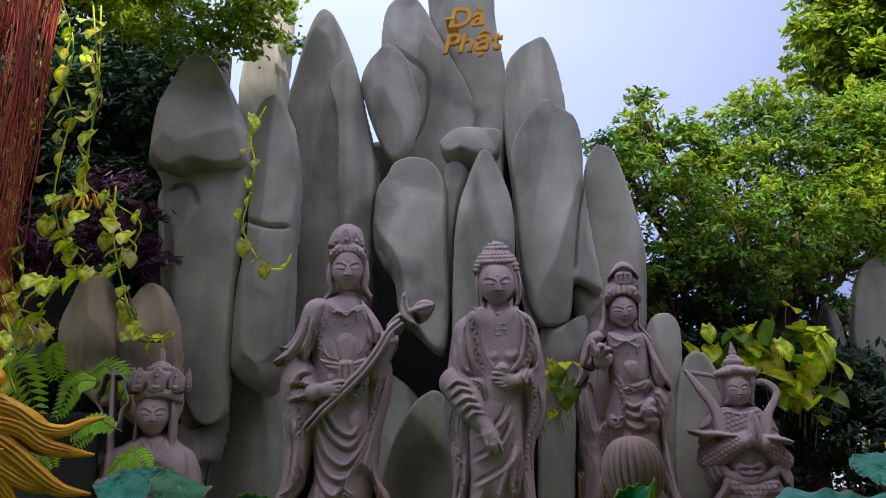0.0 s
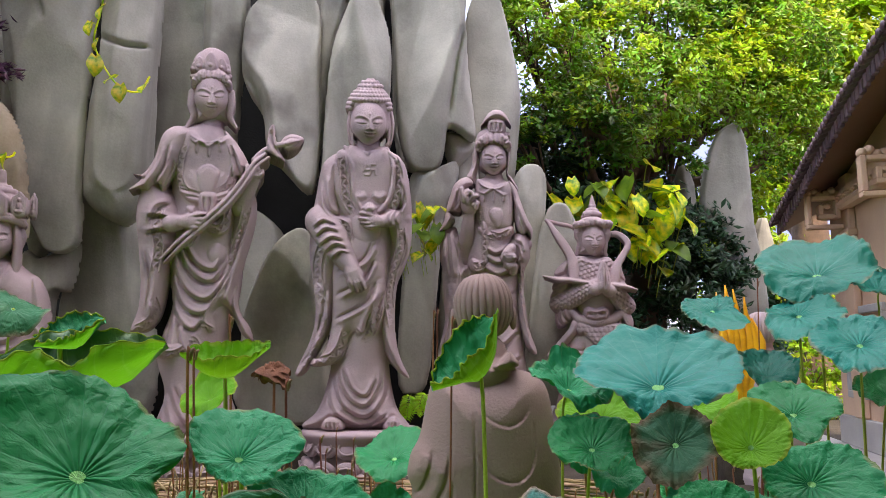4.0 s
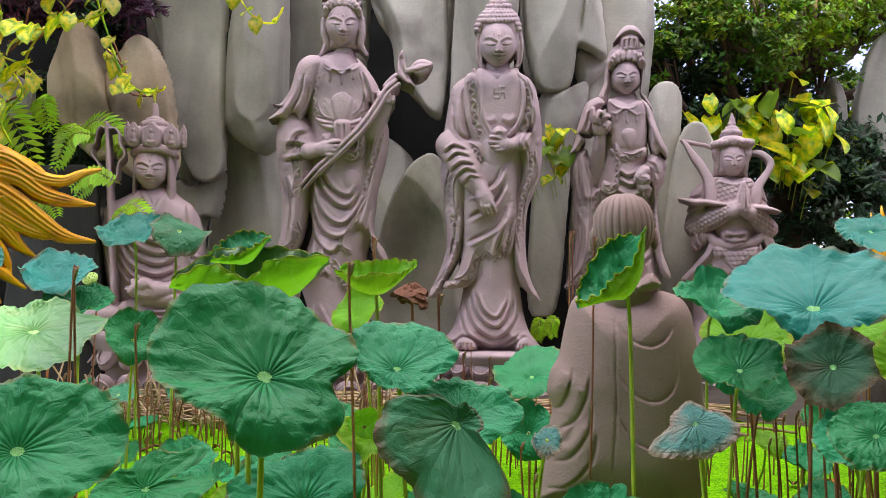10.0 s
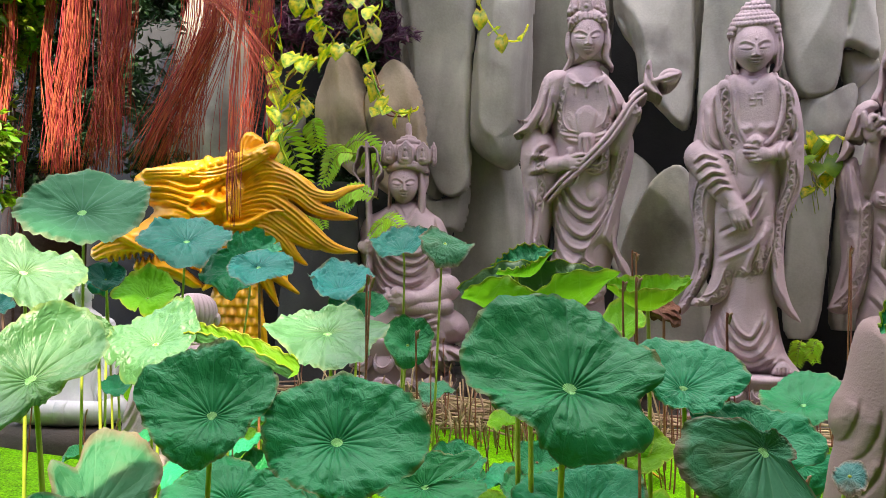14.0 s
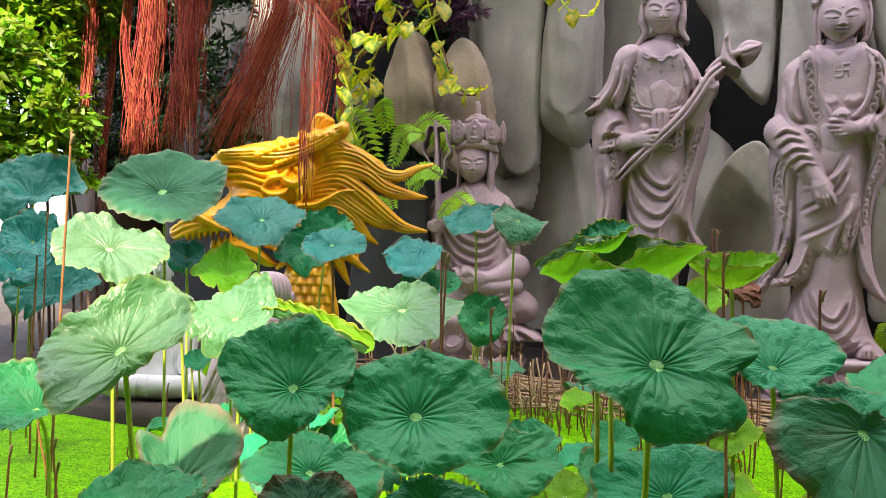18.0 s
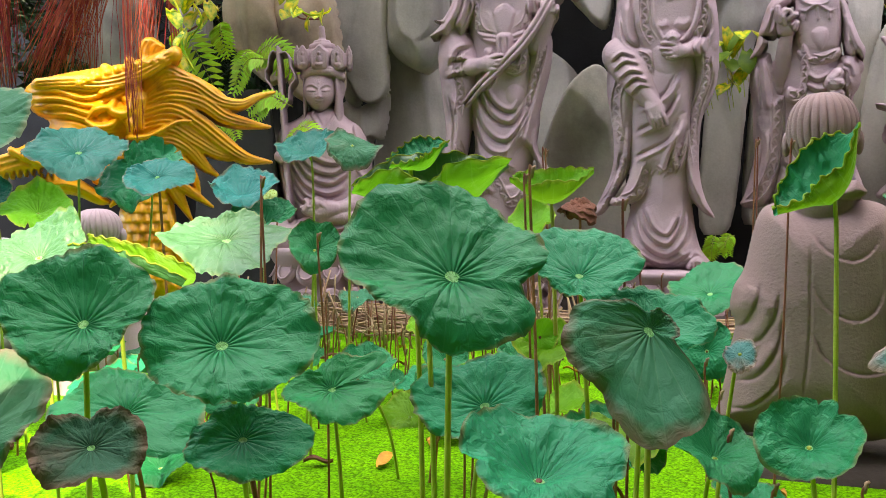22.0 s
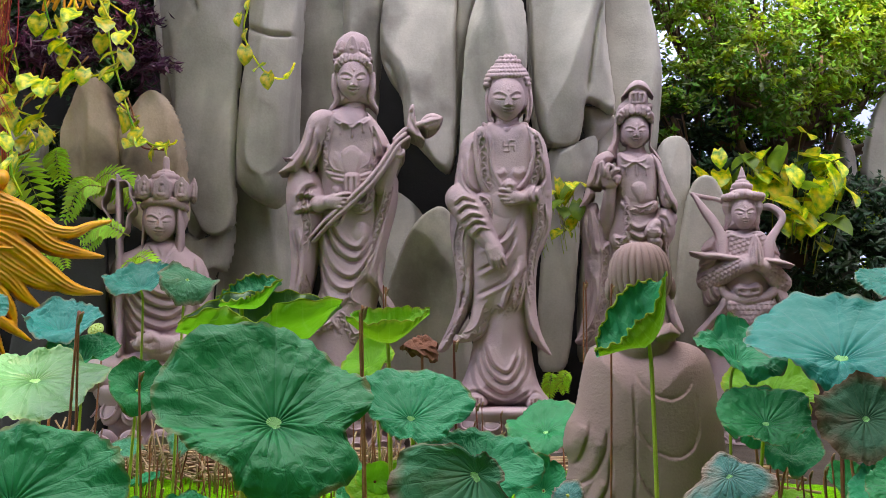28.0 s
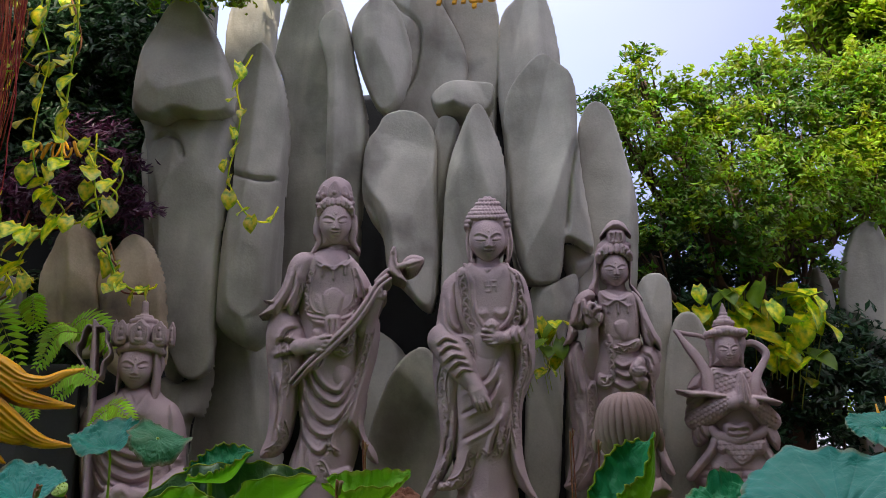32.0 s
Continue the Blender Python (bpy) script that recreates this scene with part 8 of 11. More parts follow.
# the armoured guardian with joined palms
r = Relief(-0.85, 0.85, -0.02, 2.9)
b = r.pad([(-0.093, 1.806), (-0.199, 1.794), (-0.29, 1.74), (-0.306, 1.558), (-0.256, 1.373), (-0.247, 1.153), (-0.338, 0.99), (-0.489, 0.788), (-0.438, 0.64), (-0.42, 0.345), (-0.487, -0.026), (0.324, 0.009), (0.385, 0.452), (0.338, 0.84), (0.244, 1.09), (0.212, 1.268), (0.266, 1.462), (0.274, 1.657), (0.163, 1.749), (0.068, 1.797)], 0.0, 0.25, 0.24)
strokes(b, "line", 0.014, -0.02, [(-0.421, 0.825), (-0.172, 0.806), (0.102, 0.805)], [(-0.404, 0.751), (-0.172, 0.729), (0.102, 0.734)], [(-0.288, 0.898), (-0.296, 0.751), (-0.304, 0.568)], [(-0.156, 0.897), (-0.152, 0.751), (-0.152, 0.57)], [(-0.026, 0.842), (-0.018, 0.715), (-0.017, 0.571)])
b.put()
r.pad([(-0.216, 1.782), (-0.142, 1.805), (-0.02, 1.753), (0.1, 1.792), (0.179, 1.742), (0.195, 1.572), (0.133, 1.432), (-0.157, 1.442), (-0.232, 1.591)], 0.17, 0.08, 0.12).line([(-0.175, 1.771), (-0.028, 1.727), (0.132, 1.754)], 0.012, 0.02).line([(-0.158, 1.792), (-0.02, 1.744), (0.116, 1.776)], 0.01, -0.015).scales(0.3, 0.045, 0.02).put()
for s_, q in ((1, [(-0.273, 1.767), (-0.365, 1.726), (-0.427, 1.655), (-0.437, 1.6), (-0.373, 1.579), (-0.29, 1.594)]), (1, [(-0.281, 1.667), (-0.407, 1.599), (-0.448, 1.527), (-0.465, 1.454), (-0.373, 1.45), (-0.281, 1.502)]), (1, [(-0.289, 1.557), (-0.431, 1.471), (-0.49, 1.362), (-0.406, 1.378), (-0.314, 1.393), (-0.256, 1.446)]), (1, [(0.179, 1.734), (0.258, 1.658), (0.289, 1.586), (0.297, 1.532), (0.227, 1.571)]), (1, [(0.195, 1.608), (0.289, 1.532), (0.313, 1.425), (0.305, 1.319), (0.227, 1.428)])):
    k = r.pad(q, 0.1, 0.12, 0.1)
    k.line(q[1:4], 0.012, 0.018).put()
s = r.pad([(-0.423, 1.286), (-0.439, 1.12), (-0.414, 1.042), (-0.338, 1.054), (-0.255, 1.135), (-0.214, 1.225), (-0.272, 1.282)], 0.1, 0.12, 0.09)
strokes(s, "fold", 0.016, 0.03, [(-0.389, 1.23), (-0.38, 1.137), (-0.338, 1.082)], [(-0.339, 1.247), (-0.33, 1.173), (-0.28, 1.117)]).put()
s = r.pad([(0.228, 1.25), (0.321, 1.212), (0.368, 1.105), (0.337, 0.982), (0.259, 1.072), (0.212, 1.179)], 0.1, 0.12, 0.09)
strokes(s, "fold", 0.016, 0.03, [(0.251, 1.196), (0.275, 1.107), (0.322, 1.035)]).put()
r.limb([(-0.02, 1.744), (-0.02, 1.816)], [0.1, 0.085], [0.04, 0.0]).put()
r.limb([(-0.389, 1.303), (-0.272, 1.355), (-0.141, 1.424), (0.005, 1.49)], [0.11, 0.105, 0.09, 0.07], [0.12, 0.2, 0.27, 0.33]).scales(0.5, 0.042, 0.026).put()
r.limb([(0.298, 1.266), (0.243, 1.339), (0.18, 1.412), (0.109, 1.459)], [0.1, 0.095, 0.08, 0.065], [0.12, 0.2, 0.27, 0.33]).scales(-0.6, 0.042, 0.026).put()
r.limb([(-0.019, 1.455), (0.024, 1.481)], [0.07, 0.068], [0.36, 0.36]).put()
r.limb([(0.133, 1.432), (0.093, 1.46)], [0.066, 0.062], [0.35, 0.36]).put()
h = r.pad([(0.002, 1.455), (0.008, 1.58), (0.033, 1.669), (0.062, 1.743), (0.087, 1.728), (0.126, 1.611), (0.136, 1.503), (0.117, 1.423), (0.061, 1.413)], 0.38, 0.09, 0.08)
strokes(h, "line", 0.008, -0.03, [(0.075, 1.728), (0.081, 1.613), (0.082, 1.434)], [(0.044, 1.669), (0.033, 1.579), (0.03, 1.507)], [(0.1, 1.666), (0.113, 1.576), (0.117, 1.504)]).put()
r.limb([(-0.559, 1.598), (-0.491, 1.58), (-0.406, 1.555), (-0.289, 1.55), (-0.19, 1.531), (-0.092, 1.52)], [0.01, 0.022, 0.025, 0.02, 0.02, 0.01], [0.36] * 6).put()
r.limb([(0.164, 1.491), (0.227, 1.482), (0.321, 1.464), (0.413, 1.436)], [0.02, 0.02, 0.02, 0.008], [0.36] * 4).put()
for q, n in (([(-0.51, 2.206), (-0.462, 2.138), (-0.391, 2.022), (-0.315, 1.907), (-0.249, 1.756), (-0.237, 1.573)], [0.012, 0.034, 0.046, 0.046, 0.054, 0.05]), ([(-0.51, 2.203), (-0.391, 2.166), (-0.274, 2.139), (-0.179, 2.09)], [0.018, 0.022, 0.022, 0.022]), ([(0.107, 2.028), (0.226, 2.037), (0.313, 1.975), (0.338, 1.902), (0.281, 1.799), (0.219, 1.696), (0.177, 1.501)], [0.022, 0.028, 0.034, 0.034, 0.042, 0.05, 0.05])):
    r.limb(q, n, [0.08, 0.12, 0.16, 0.2, 0.24, 0.26][:len(q)] if len(q) > 4 else [0.08, 0.02, 0.0, 0.0], 0.5).put()
for q in ([(-0.247, 1.135), (-0.313, 1.026), (-0.438, 0.88), (-0.54, 0.76), (-0.485, 0.714), (-0.354, 0.843), (-0.23, 0.97), (-0.173, 1.079)], [(0.22, 1.126), (0.259, 1.018), (0.322, 0.876), (0.369, 0.787), (0.26, 0.841), (0.181, 0.984)]):
    strokes(r.pad(q, 0.18, 0.1, 0.08), "fold", 0.014, 0.024, [q[0], q[1], q[2]]).put()
k = r.pad([(-0.189, 1.116), (-0.23, 1.025), (-0.181, 0.966), (-0.148, 0.969), (-0.091, 0.914), (-0.018, 0.851), (0.07, 0.895), (0.134, 0.948), (0.213, 0.966), (0.228, 1.072), (0.133, 1.092), (-0.026, 1.076)], 0.23, 0.06, 0.06)
strokes(k, "line", 0.01, 0.016, [(-0.219, 1.025), (-0.176, 0.973), (-0.091, 0.923), (-0.018, 0.863), (0.07, 0.904), (0.205, 0.983)]).scales(0.0, 0.05, 0.014).put()
r.limb([(-0.247, 1.199), (-0.189, 1.134), (-0.027, 1.094), (0.149, 1.127), (0.228, 1.179)], [0.045] * 5, [0.2, 0.25, 0.27, 0.25, 0.2]).put()
r.pad([(-0.14, 1.224), (-0.092, 1.259), (-0.019, 1.239), (0.069, 1.263), (0.117, 1.226), (0.109, 1.146), (0.054, 1.093), (-0.026, 1.076), (-0.108, 1.123)], 0.26, 0.08, 0.07).line([(-0.108, 1.196), (-0.059, 1.176), (-0.019, 1.194)], 0.016, -0.035).line([(0.005, 1.193), (0.046, 1.179), (0.085, 1.2)], 0.016, -0.035).line([(-0.108, 1.141), (-0.019, 1.121), (0.086, 1.146)], 0.014, -0.03).line([(-0.092, 1.231), (-0.019, 1.212), (0.077, 1.233)], 0.014, 0.025).put()
g = Relief(-0.4, 0.4, 1.7, 2.9, 0.005)
g.pad([(-0.192, 2.027), (-0.175, 2.135), (-0.127, 2.204), (-0.029, 2.223), (0.083, 2.188), (0.131, 2.112), (0.125, 1.987), (0.108, 1.881), (0.092, 1.801), (-0.166, 1.807), (-0.199, 1.827), (-0.175, 1.935)], 0.0, 0.15, 0.1).put()
g.face(*[(-0.017, 1.97)][0], 0.121, 0.166, 0.1)
for q in ([(-0.156, 2.134), (-0.172, 2.044), (-0.162, 1.952), (-0.175, 1.871), (-0.198, 1.823)], [(0.112, 2.105), (0.119, 2.023), (0.106, 1.935), (0.097, 1.846), (0.109, 1.805)]):
    g.limb(q, [0.045, 0.05, 0.03, 0.03, 0.02], [0.08, 0.1, 0.1, 0.1, 0.08]).put()
g.limb([(-0.156, 2.143), (-0.094, 2.174), (-0.021, 2.178), (0.059, 2.162), (0.118, 2.127)], [0.042] * 5, [0.1, 0.17, 0.2, 0.17, 0.1]).put()
for i in range(9):
    q = -1.2 + 0.3 * i
    x, z = [(-0.019, 2.169)][0]
    g.ball(x + 0.19 * math.sin(q), z - 0.035 + 0.03 * math.cos(q), 0.036, 0.1 + 0.1 * math.cos(q))
g.pad([(-0.135, 2.214), (-0.127, 2.249), (-0.094, 2.27), (-0.021, 2.277), (0.043, 2.263), (0.059, 2.229), (0.051, 2.19), (-0.029, 2.187)], 0.02, 0.14, 0.08).put()
g.limb([(-0.097, 2.26), (-0.021, 2.264), (0.051, 2.248)], [0.03] * 3, [0.1, 0.14, 0.1]).put()
g.limb([(-0.065, 2.293), (-0.021, 2.295), (0.022, 2.286)], [0.028] * 3, [0.08, 0.11, 0.08]).put()
g.limb([(-0.02, 2.286), (-0.018, 2.349), (-0.018, 2.394), (-0.017, 2.455)], [0.05, 0.036, 0.026, 0.006], [0.06, 0.05, 0.05, 0.05]).put()
g.ball(*[(-0.018, 2.344)][0], 0.042, 0.05, 0.042, 0.03)
bm = bmesh.new()
lotus_base(bm, 0, 0, -0.3, 0.0, 0.5)
carved("grey-purple stone guardian in scale armour with palms joined", (r, g), bm, (2.27, 8.29, 0.33), radians(-12), far=8.55)

# the seated figure with a five-panel crown
r = Relief(-0.95, 0.85, 0.4, 2.3)
b = r.pad([(-0.067, 1.919), (-0.222, 1.835), (-0.352, 1.747), (-0.374, 1.554), (-0.344, 1.314), (-0.303, 1.027), (-0.236, 0.838), (-0.131, 0.557), (0.511, 0.557), (0.515, 0.912), (0.48, 1.219), (0.461, 1.481), (0.387, 1.73), (0.259, 1.835), (0.149, 1.924)], 0.0, 0.25, 0.22)
strokes(b, "fold", 0.02, 0.034, [(-0.251, 1.413), (-0.129, 1.224), (0.066, 1.135), (0.231, 1.188)], [(-0.252, 1.316), (-0.126, 1.129), (0.044, 1.051)], [(-0.229, 1.485), (-0.083, 1.298), (0.111, 1.232), (0.256, 1.332)], [(-0.2, 1.546), (-0.062, 1.382), (0.131, 1.328), (0.272, 1.428)], [(-0.166, 1.607), (-0.017, 1.467), (0.152, 1.424), (0.293, 1.524)], [(-0.244, 1.197), (-0.172, 1.079), (-0.074, 1.011)])
strokes(b, "ledge", 0.08, 0.02, [(-0.098, 1.887), (-0.04, 1.804), (0.028, 1.709), (0.079, 1.614)], [(0.151, 1.845), (0.094, 1.759), (0.043, 1.685)])
strokes(b, "line", 0.012, -0.02, [(-0.055, 1.9), (-0.004, 1.829), (0.036, 1.757)], [(0.126, 1.892), (0.088, 1.807), (0.047, 1.734)])
b.put()
s = r.pad([(-0.352, 1.747), (-0.408, 1.625), (-0.414, 1.456), (-0.382, 1.217), (-0.324, 0.931), (-0.238, 0.886), (-0.215, 1.078), (-0.248, 1.317), (-0.249, 1.557)], 0.08, 0.14, 0.1)
strokes(s, "fold", 0.018, 0.03, [(-0.364, 1.409), (-0.332, 1.17), (-0.284, 0.956)], [(-0.307, 1.507), (-0.287, 1.267), (-0.252, 1.029)]).put()
s = r.pad([(0.314, 1.776), (0.42, 1.671), (0.477, 1.434), (0.473, 1.219), (0.498, 1.006), (0.407, 0.884), (0.288, 0.904), (0.266, 0.998), (0.329, 1.119), (0.313, 1.333), (0.287, 1.572)], 0.1, 0.16, 0.12)
strokes(s, "fold", 0.018, 0.032, [(0.348, 1.287), (0.398, 1.193), (0.475, 1.171)], [(0.324, 1.429), (0.394, 1.312), (0.471, 1.29)], [(0.352, 1.12), (0.402, 1.05), (0.478, 1.053)], [(0.311, 1.238), (0.281, 1.118), (0.265, 1.022)]).put()
# folded legs under the robe
for q in ([(0.169, 0.876), (0.406, 0.92), (0.573, 0.866), (0.666, 0.751), (0.639, 0.621), (0.464, 0.56), (0.226, 0.57)], [(-0.597, 0.826), (-0.407, 0.904), (-0.166, 0.877), (-0.021, 0.846), (-0.036, 0.572), (-0.346, 0.53), (-0.564, 0.576), (-0.641, 0.705)]):
    r.pad(q, 0.16, 0.24, 0.14).put()
k = r.pad([(-0.213, 0.863), (-0.047, 0.916), (0.216, 0.925), (0.407, 0.884), (0.459, 0.72), (0.416, 0.565), (-0.107, 0.546), (-0.231, 0.696)], 0.34, 0.1, 0.1)
strokes(k, "fold", 0.018, 0.03, [(0.36, 0.859), (0.172, 0.793), (-0.043, 0.809)], [(0.409, 0.801), (0.198, 0.735), (-0.042, 0.75)], [(0.423, 0.743), (0.2, 0.668), (-0.064, 0.69)], [(0.413, 0.671), (0.202, 0.605), (-0.062, 0.63)]).put()
d = r.pad([(0.227, 0.558), (0.416, 0.565), (0.607, 0.513), (0.731, 0.436), (0.705, 0.364), (0.587, 0.383), (0.519, 0.298), (0.377, 0.281), (0.294, 0.313)], 0.34, 0.09, 0.08)
strokes(d, "fold", 0.02, 0.034, [(0.323, 0.526), (0.374, 0.41), (0.377, 0.304)], [(0.417, 0.53), (0.491, 0.427), (0.518, 0.322)], [(0.489, 0.521), (0.608, 0.455), (0.681, 0.387)]).put()
# hands in the lap with a round jewel
r.limb([(0.46, 1.1), (0.308, 1.012), (0.19, 0.984), (0.094, 0.981)], [0.13, 0.1, 0.07, 0.055], [0.28, 0.36, 0.42, 0.44]).put()
fingers(r, [(0.166, 0.983)][0], [(-0.157, 0.996), (-0.14, 0.966), (-0.108, 0.943), (-0.071, 0.93)], 0.07, 0.47)
r.limb([(0.07, 1.004), (0.021, 1.05), (-0.016, 1.072)], [0.03, 0.025, 0.015], [0.5, 0.51, 0.5]).put()
r.limb([(-0.121, 0.974), (-0.099, 1.034), (-0.119, 1.069)], [0.03, 0.024, 0.012], [0.5, 0.5, 0.49]).put()
r.ball(*[(-0.015, 1.032)][0], 0.06, 0.48)
r.limb([(0.453, 0.921), (0.24, 0.907), (0.025, 0.907)], [0.08, 0.075, 0.05], [0.36, 0.42, 0.44]).put()
r.limb([(0.031, 1.842), (0.016, 1.938)], [0.12, 0.105], [0.03, -0.01]).put()
# staff with a ringed head, held upright
r.limb([(-0.37, 2.495), (-0.345, 2.038), (-0.309, 1.411), (-0.276, 0.885)], [0.018, 0.02, 0.02, 0.02], [0.24, 0.26, 0.3, 0.34]).put()
fingers(r, [(-0.367, 1.482)][0], [(-0.288, 1.52), (-0.282, 1.489), (-0.281, 1.457), (-0.285, 1.428)], 0.06, 0.3)
g = Relief(-0.9, 0.5, 1.8, 2.9, 0.005)
for q in ([(-0.373, 2.439), (-0.418, 2.455), (-0.45, 2.401), (-0.461, 2.315), (-0.489, 2.266), (-0.481, 2.193), (-0.441, 2.138), (-0.414, 2.085), (-0.422, 2.036), (-0.372, 1.989)], [(-0.354, 2.439), (-0.3, 2.448), (-0.265, 2.4), (-0.257, 2.319), (-0.221, 2.247), (-0.219, 2.191), (-0.261, 2.137), (-0.273, 2.076), (-0.276, 2.011), (-0.323, 1.978)], [(-0.368, 2.495), (-0.364, 2.378)]):
    g.limb(q, [0.009] * len(q) if len(q) > 2 else [0.008, 0.018], [0.24] * len(q)).put()
g.limb([(-0.37, 2.495), (-0.356, 2.281), (-0.337, 1.966)], [0.014, 0.02, 0.02], [0.24, 0.25, 0.26]).put()
v = g.pad([(0.176, 2.214), (0.21, 2.051), (0.216, 1.858), (0.196, 1.713), (0.153, 1.717), (0.139, 1.856), (0.143, 2.049), (0.143, 2.194)], 0.12, 0.07, 0.04).put()
v = g.pad([(-0.147, 2.208), (-0.151, 2.043), (-0.15, 1.849), (-0.129, 1.813), (-0.119, 1.947), (-0.113, 2.043), (-0.122, 2.189)], 0.12, 0.05, 0.03).put()
g.limb([(0.182, 2.183), (0.198, 2.123), (0.191, 2.05)], [0.035, 0.04, 0.03], [0.05, 0.06, 0.07]).put()
g.pad([(-0.156, 2.188), (-0.15, 2.285), (0.028, 2.313), (0.202, 2.292), (0.197, 2.171), (0.158, 2.026), (-0.107, 2.019)], 0.02, 0.12, 0.1).put()
g.face(*[(0.002, 2.087)][0], 0.144, 0.192, 0.11, 0.06)
g.pad([(-0.175, 2.333), (-0.142, 2.217), (-0.066, 2.243), (0.025, 2.26), (0.115, 2.252), (0.212, 2.215), (0.235, 2.329), (0.242, 2.414), (0.168, 2.474), (0.118, 2.521), (0.029, 2.532), (-0.062, 2.511), (-0.122, 2.468), (-0.178, 2.406)], 0.02, 0.17, 0.12).put()
g.limb([(-0.148, 2.232), (-0.067, 2.267), (0.025, 2.279), (0.121, 2.271), (0.212, 2.23)], [0.032] * 5, [0.12, 0.22, 0.25, 0.22, 0.12]).put()
g.limb([(-0.144, 2.256), (-0.068, 2.294), (0.024, 2.308), (0.12, 2.298), (0.213, 2.256)], [0.016] * 5, [0.14, 0.23, 0.26, 0.23, 0.14]).put()
for x, w, dep in ((300, 9, 0.08), (321, 17, 0.19), (376, 23, 0.26), (433, 19, 0.2), (466, 9, 0.08)):
    (cx, cz), s = [(0.016, 2.391)][0], 0.0029
    ox, w = (x - 376) * s, w * s
    q = [(cx + ox - w, cz - 0.09), (cx + ox - 1.1 * w, cz + 0.05), (cx + ox - 0.6 * w, cz + 0.09), (cx + ox, cz + 0.125), (cx + ox + 0.6 * w, cz + 0.09), (cx + ox + 1.1 * w, cz + 0.05), (cx + ox + w, cz - 0.09)]
    g.pad(q, dep, 0.03, 0.03).line(q, 0.009, 0.016).put()
    g.ball(cx + ox, cz - 0.05, 0.6 * w, dep + 0.02, 0.03, 0.025)
    g.ball(cx + ox, cz - 0.005, 0.4 * w, dep + 0.02, 0.03, 0.04)
    g.ball(cx + ox, cz + 0.05, 0.22 * w, dep + 0.03, 0.025, 0.018)
g.limb([(-0.062, 2.501), (0.029, 2.517), (0.124, 2.504)], [0.03] * 3, [0.1, 0.15, 0.1]).put()
g.limb([(-0.027, 2.536), (0.028, 2.544), (0.084, 2.538)], [0.026] * 3, [0.09, 0.12, 0.09]).put()
g.limb([(0.029, 2.537), (0.027, 2.585), (0.026, 2.61), (0.024, 2.673)], [0.05, 0.03, 0.03, 0.026], [0.07, 0.06, 0.06, 0.06]).put()
bm = bmesh.new()
lotus_base(bm, 0, -0.02, 0.0, 0.64, 0.52)
carved("grey-purple stone seated figure with tall crown and ringed staff", (r, g), bm, (-3.285, 6.835, 0.0), radians(22), far=7.6)



def monk(at, turn, sz, label, hat=True):
    """A kneeling robed figure seen from behind."""
    bm = bmesh.new()
    rb = Robe([(0.0, 0.03, 0, 0.36, 0.34), (0.08, 0.03, 0, 0.375, 0.36), (0.3, 0.03, 0, 0.36, 0.33), (0.5, 0.03, 0, 0.34, 0.3), (0.7, 0.035, 0, 0.315, 0.26), (0.84, 0.04, 0, 0.29, 0.23), (0.94, 0.04, 0, 0.25, 0.2), (1.01, 0.04, 0, 0.19, 0.16), (1.06, 0.04, 0, 0.1, 0.1), (1.13, 0.04, 0, 0.075, 0.08), (1.2, 0.04, 0, 0.07, 0.08)], 5, 0.012, 4.0)
    rb.build(bm, 0.0, 0.55)
    rb.line(bm, [(-0.08, 0.95), (-0.01, 0.86), (0.14, 0.8), (0.25, 0.84), (0.3, 0.93)], 0.009, step=0.009)
    rb.line(bm, [(-0.06, 0.72), (0.03, 0.6), (0.16, 0.545), (0.28, 0.58), (0.32, 0.76)], 0.009, step=0.009)
    rb.line(bm, [(-0.06, 0.5), (0.05, 0.37), (0.19, 0.31), (0.35, 0.31)], 0.009, step=0.009)
    rb.line(bm, [(-0.05, 0.86), (-0.055, 0.5), (-0.06, 0.1)], 0.011)
    rb.line(bm, [(-0.4, 0.56), (-0.33, 0.46), (-0.26, 0.46), (-0.19, 0.6), (-0.16, 0.74)], 0.009, step=0.011)
    rb.line(bm, [(-0.4, 0.4), (-0.3, 0.36), (-0.2, 0.46), (-0.14, 0.68)], 0.012)
    rb.line(bm, [(-0.4, 0.27), (-0.27, 0.2), (-0.17, 0.3), (-0.14, 0.5)], 0.009, step=0.011)
    rb.line(bm, [(-0.36, 0.1), (-0.22, 0.09), (-0.12, 0.25)], 0.012)
    tube(bm, [(0.04 + 0.115 * math.cos(a), 0.0 + 0.12 * math.sin(a), 1.05 + 0.012 * math.sin(a)) for a in np.linspace(0, 6.28, 22)], 0.022, 8)
    combed_head(bm)
    ob = statue("statue", label, bm, at, turn)
    ob.scale = sz
    return ob


# the kneeling figure nearest the camera, whose back is turned
r = Relief(-0.6, 0.6, -0.06, 1.2, 0.005)
b = r.pad([(-0.027, 0.986), (-0.126, 0.986), (-0.173, 0.946), (-0.198, 0.857), (-0.226, 0.725), (-0.264, 0.651), (-0.276, 0.565), (-0.255, 0.5), (-0.273, 0.407), (-0.288, 0.3), (-0.314, 0.179), (-0.326, 0.111), (-0.236, 0.073), (0.012, 0.058), (0.295, 0.098), (0.36, 0.204), (0.374, 0.372), (0.358, 0.619), (0.341, 0.755), (0.318, 0.897), (0.281, 0.963), (0.212, 0.995), (0.094, 1.002)], 0.0, 0.24, 0.26)
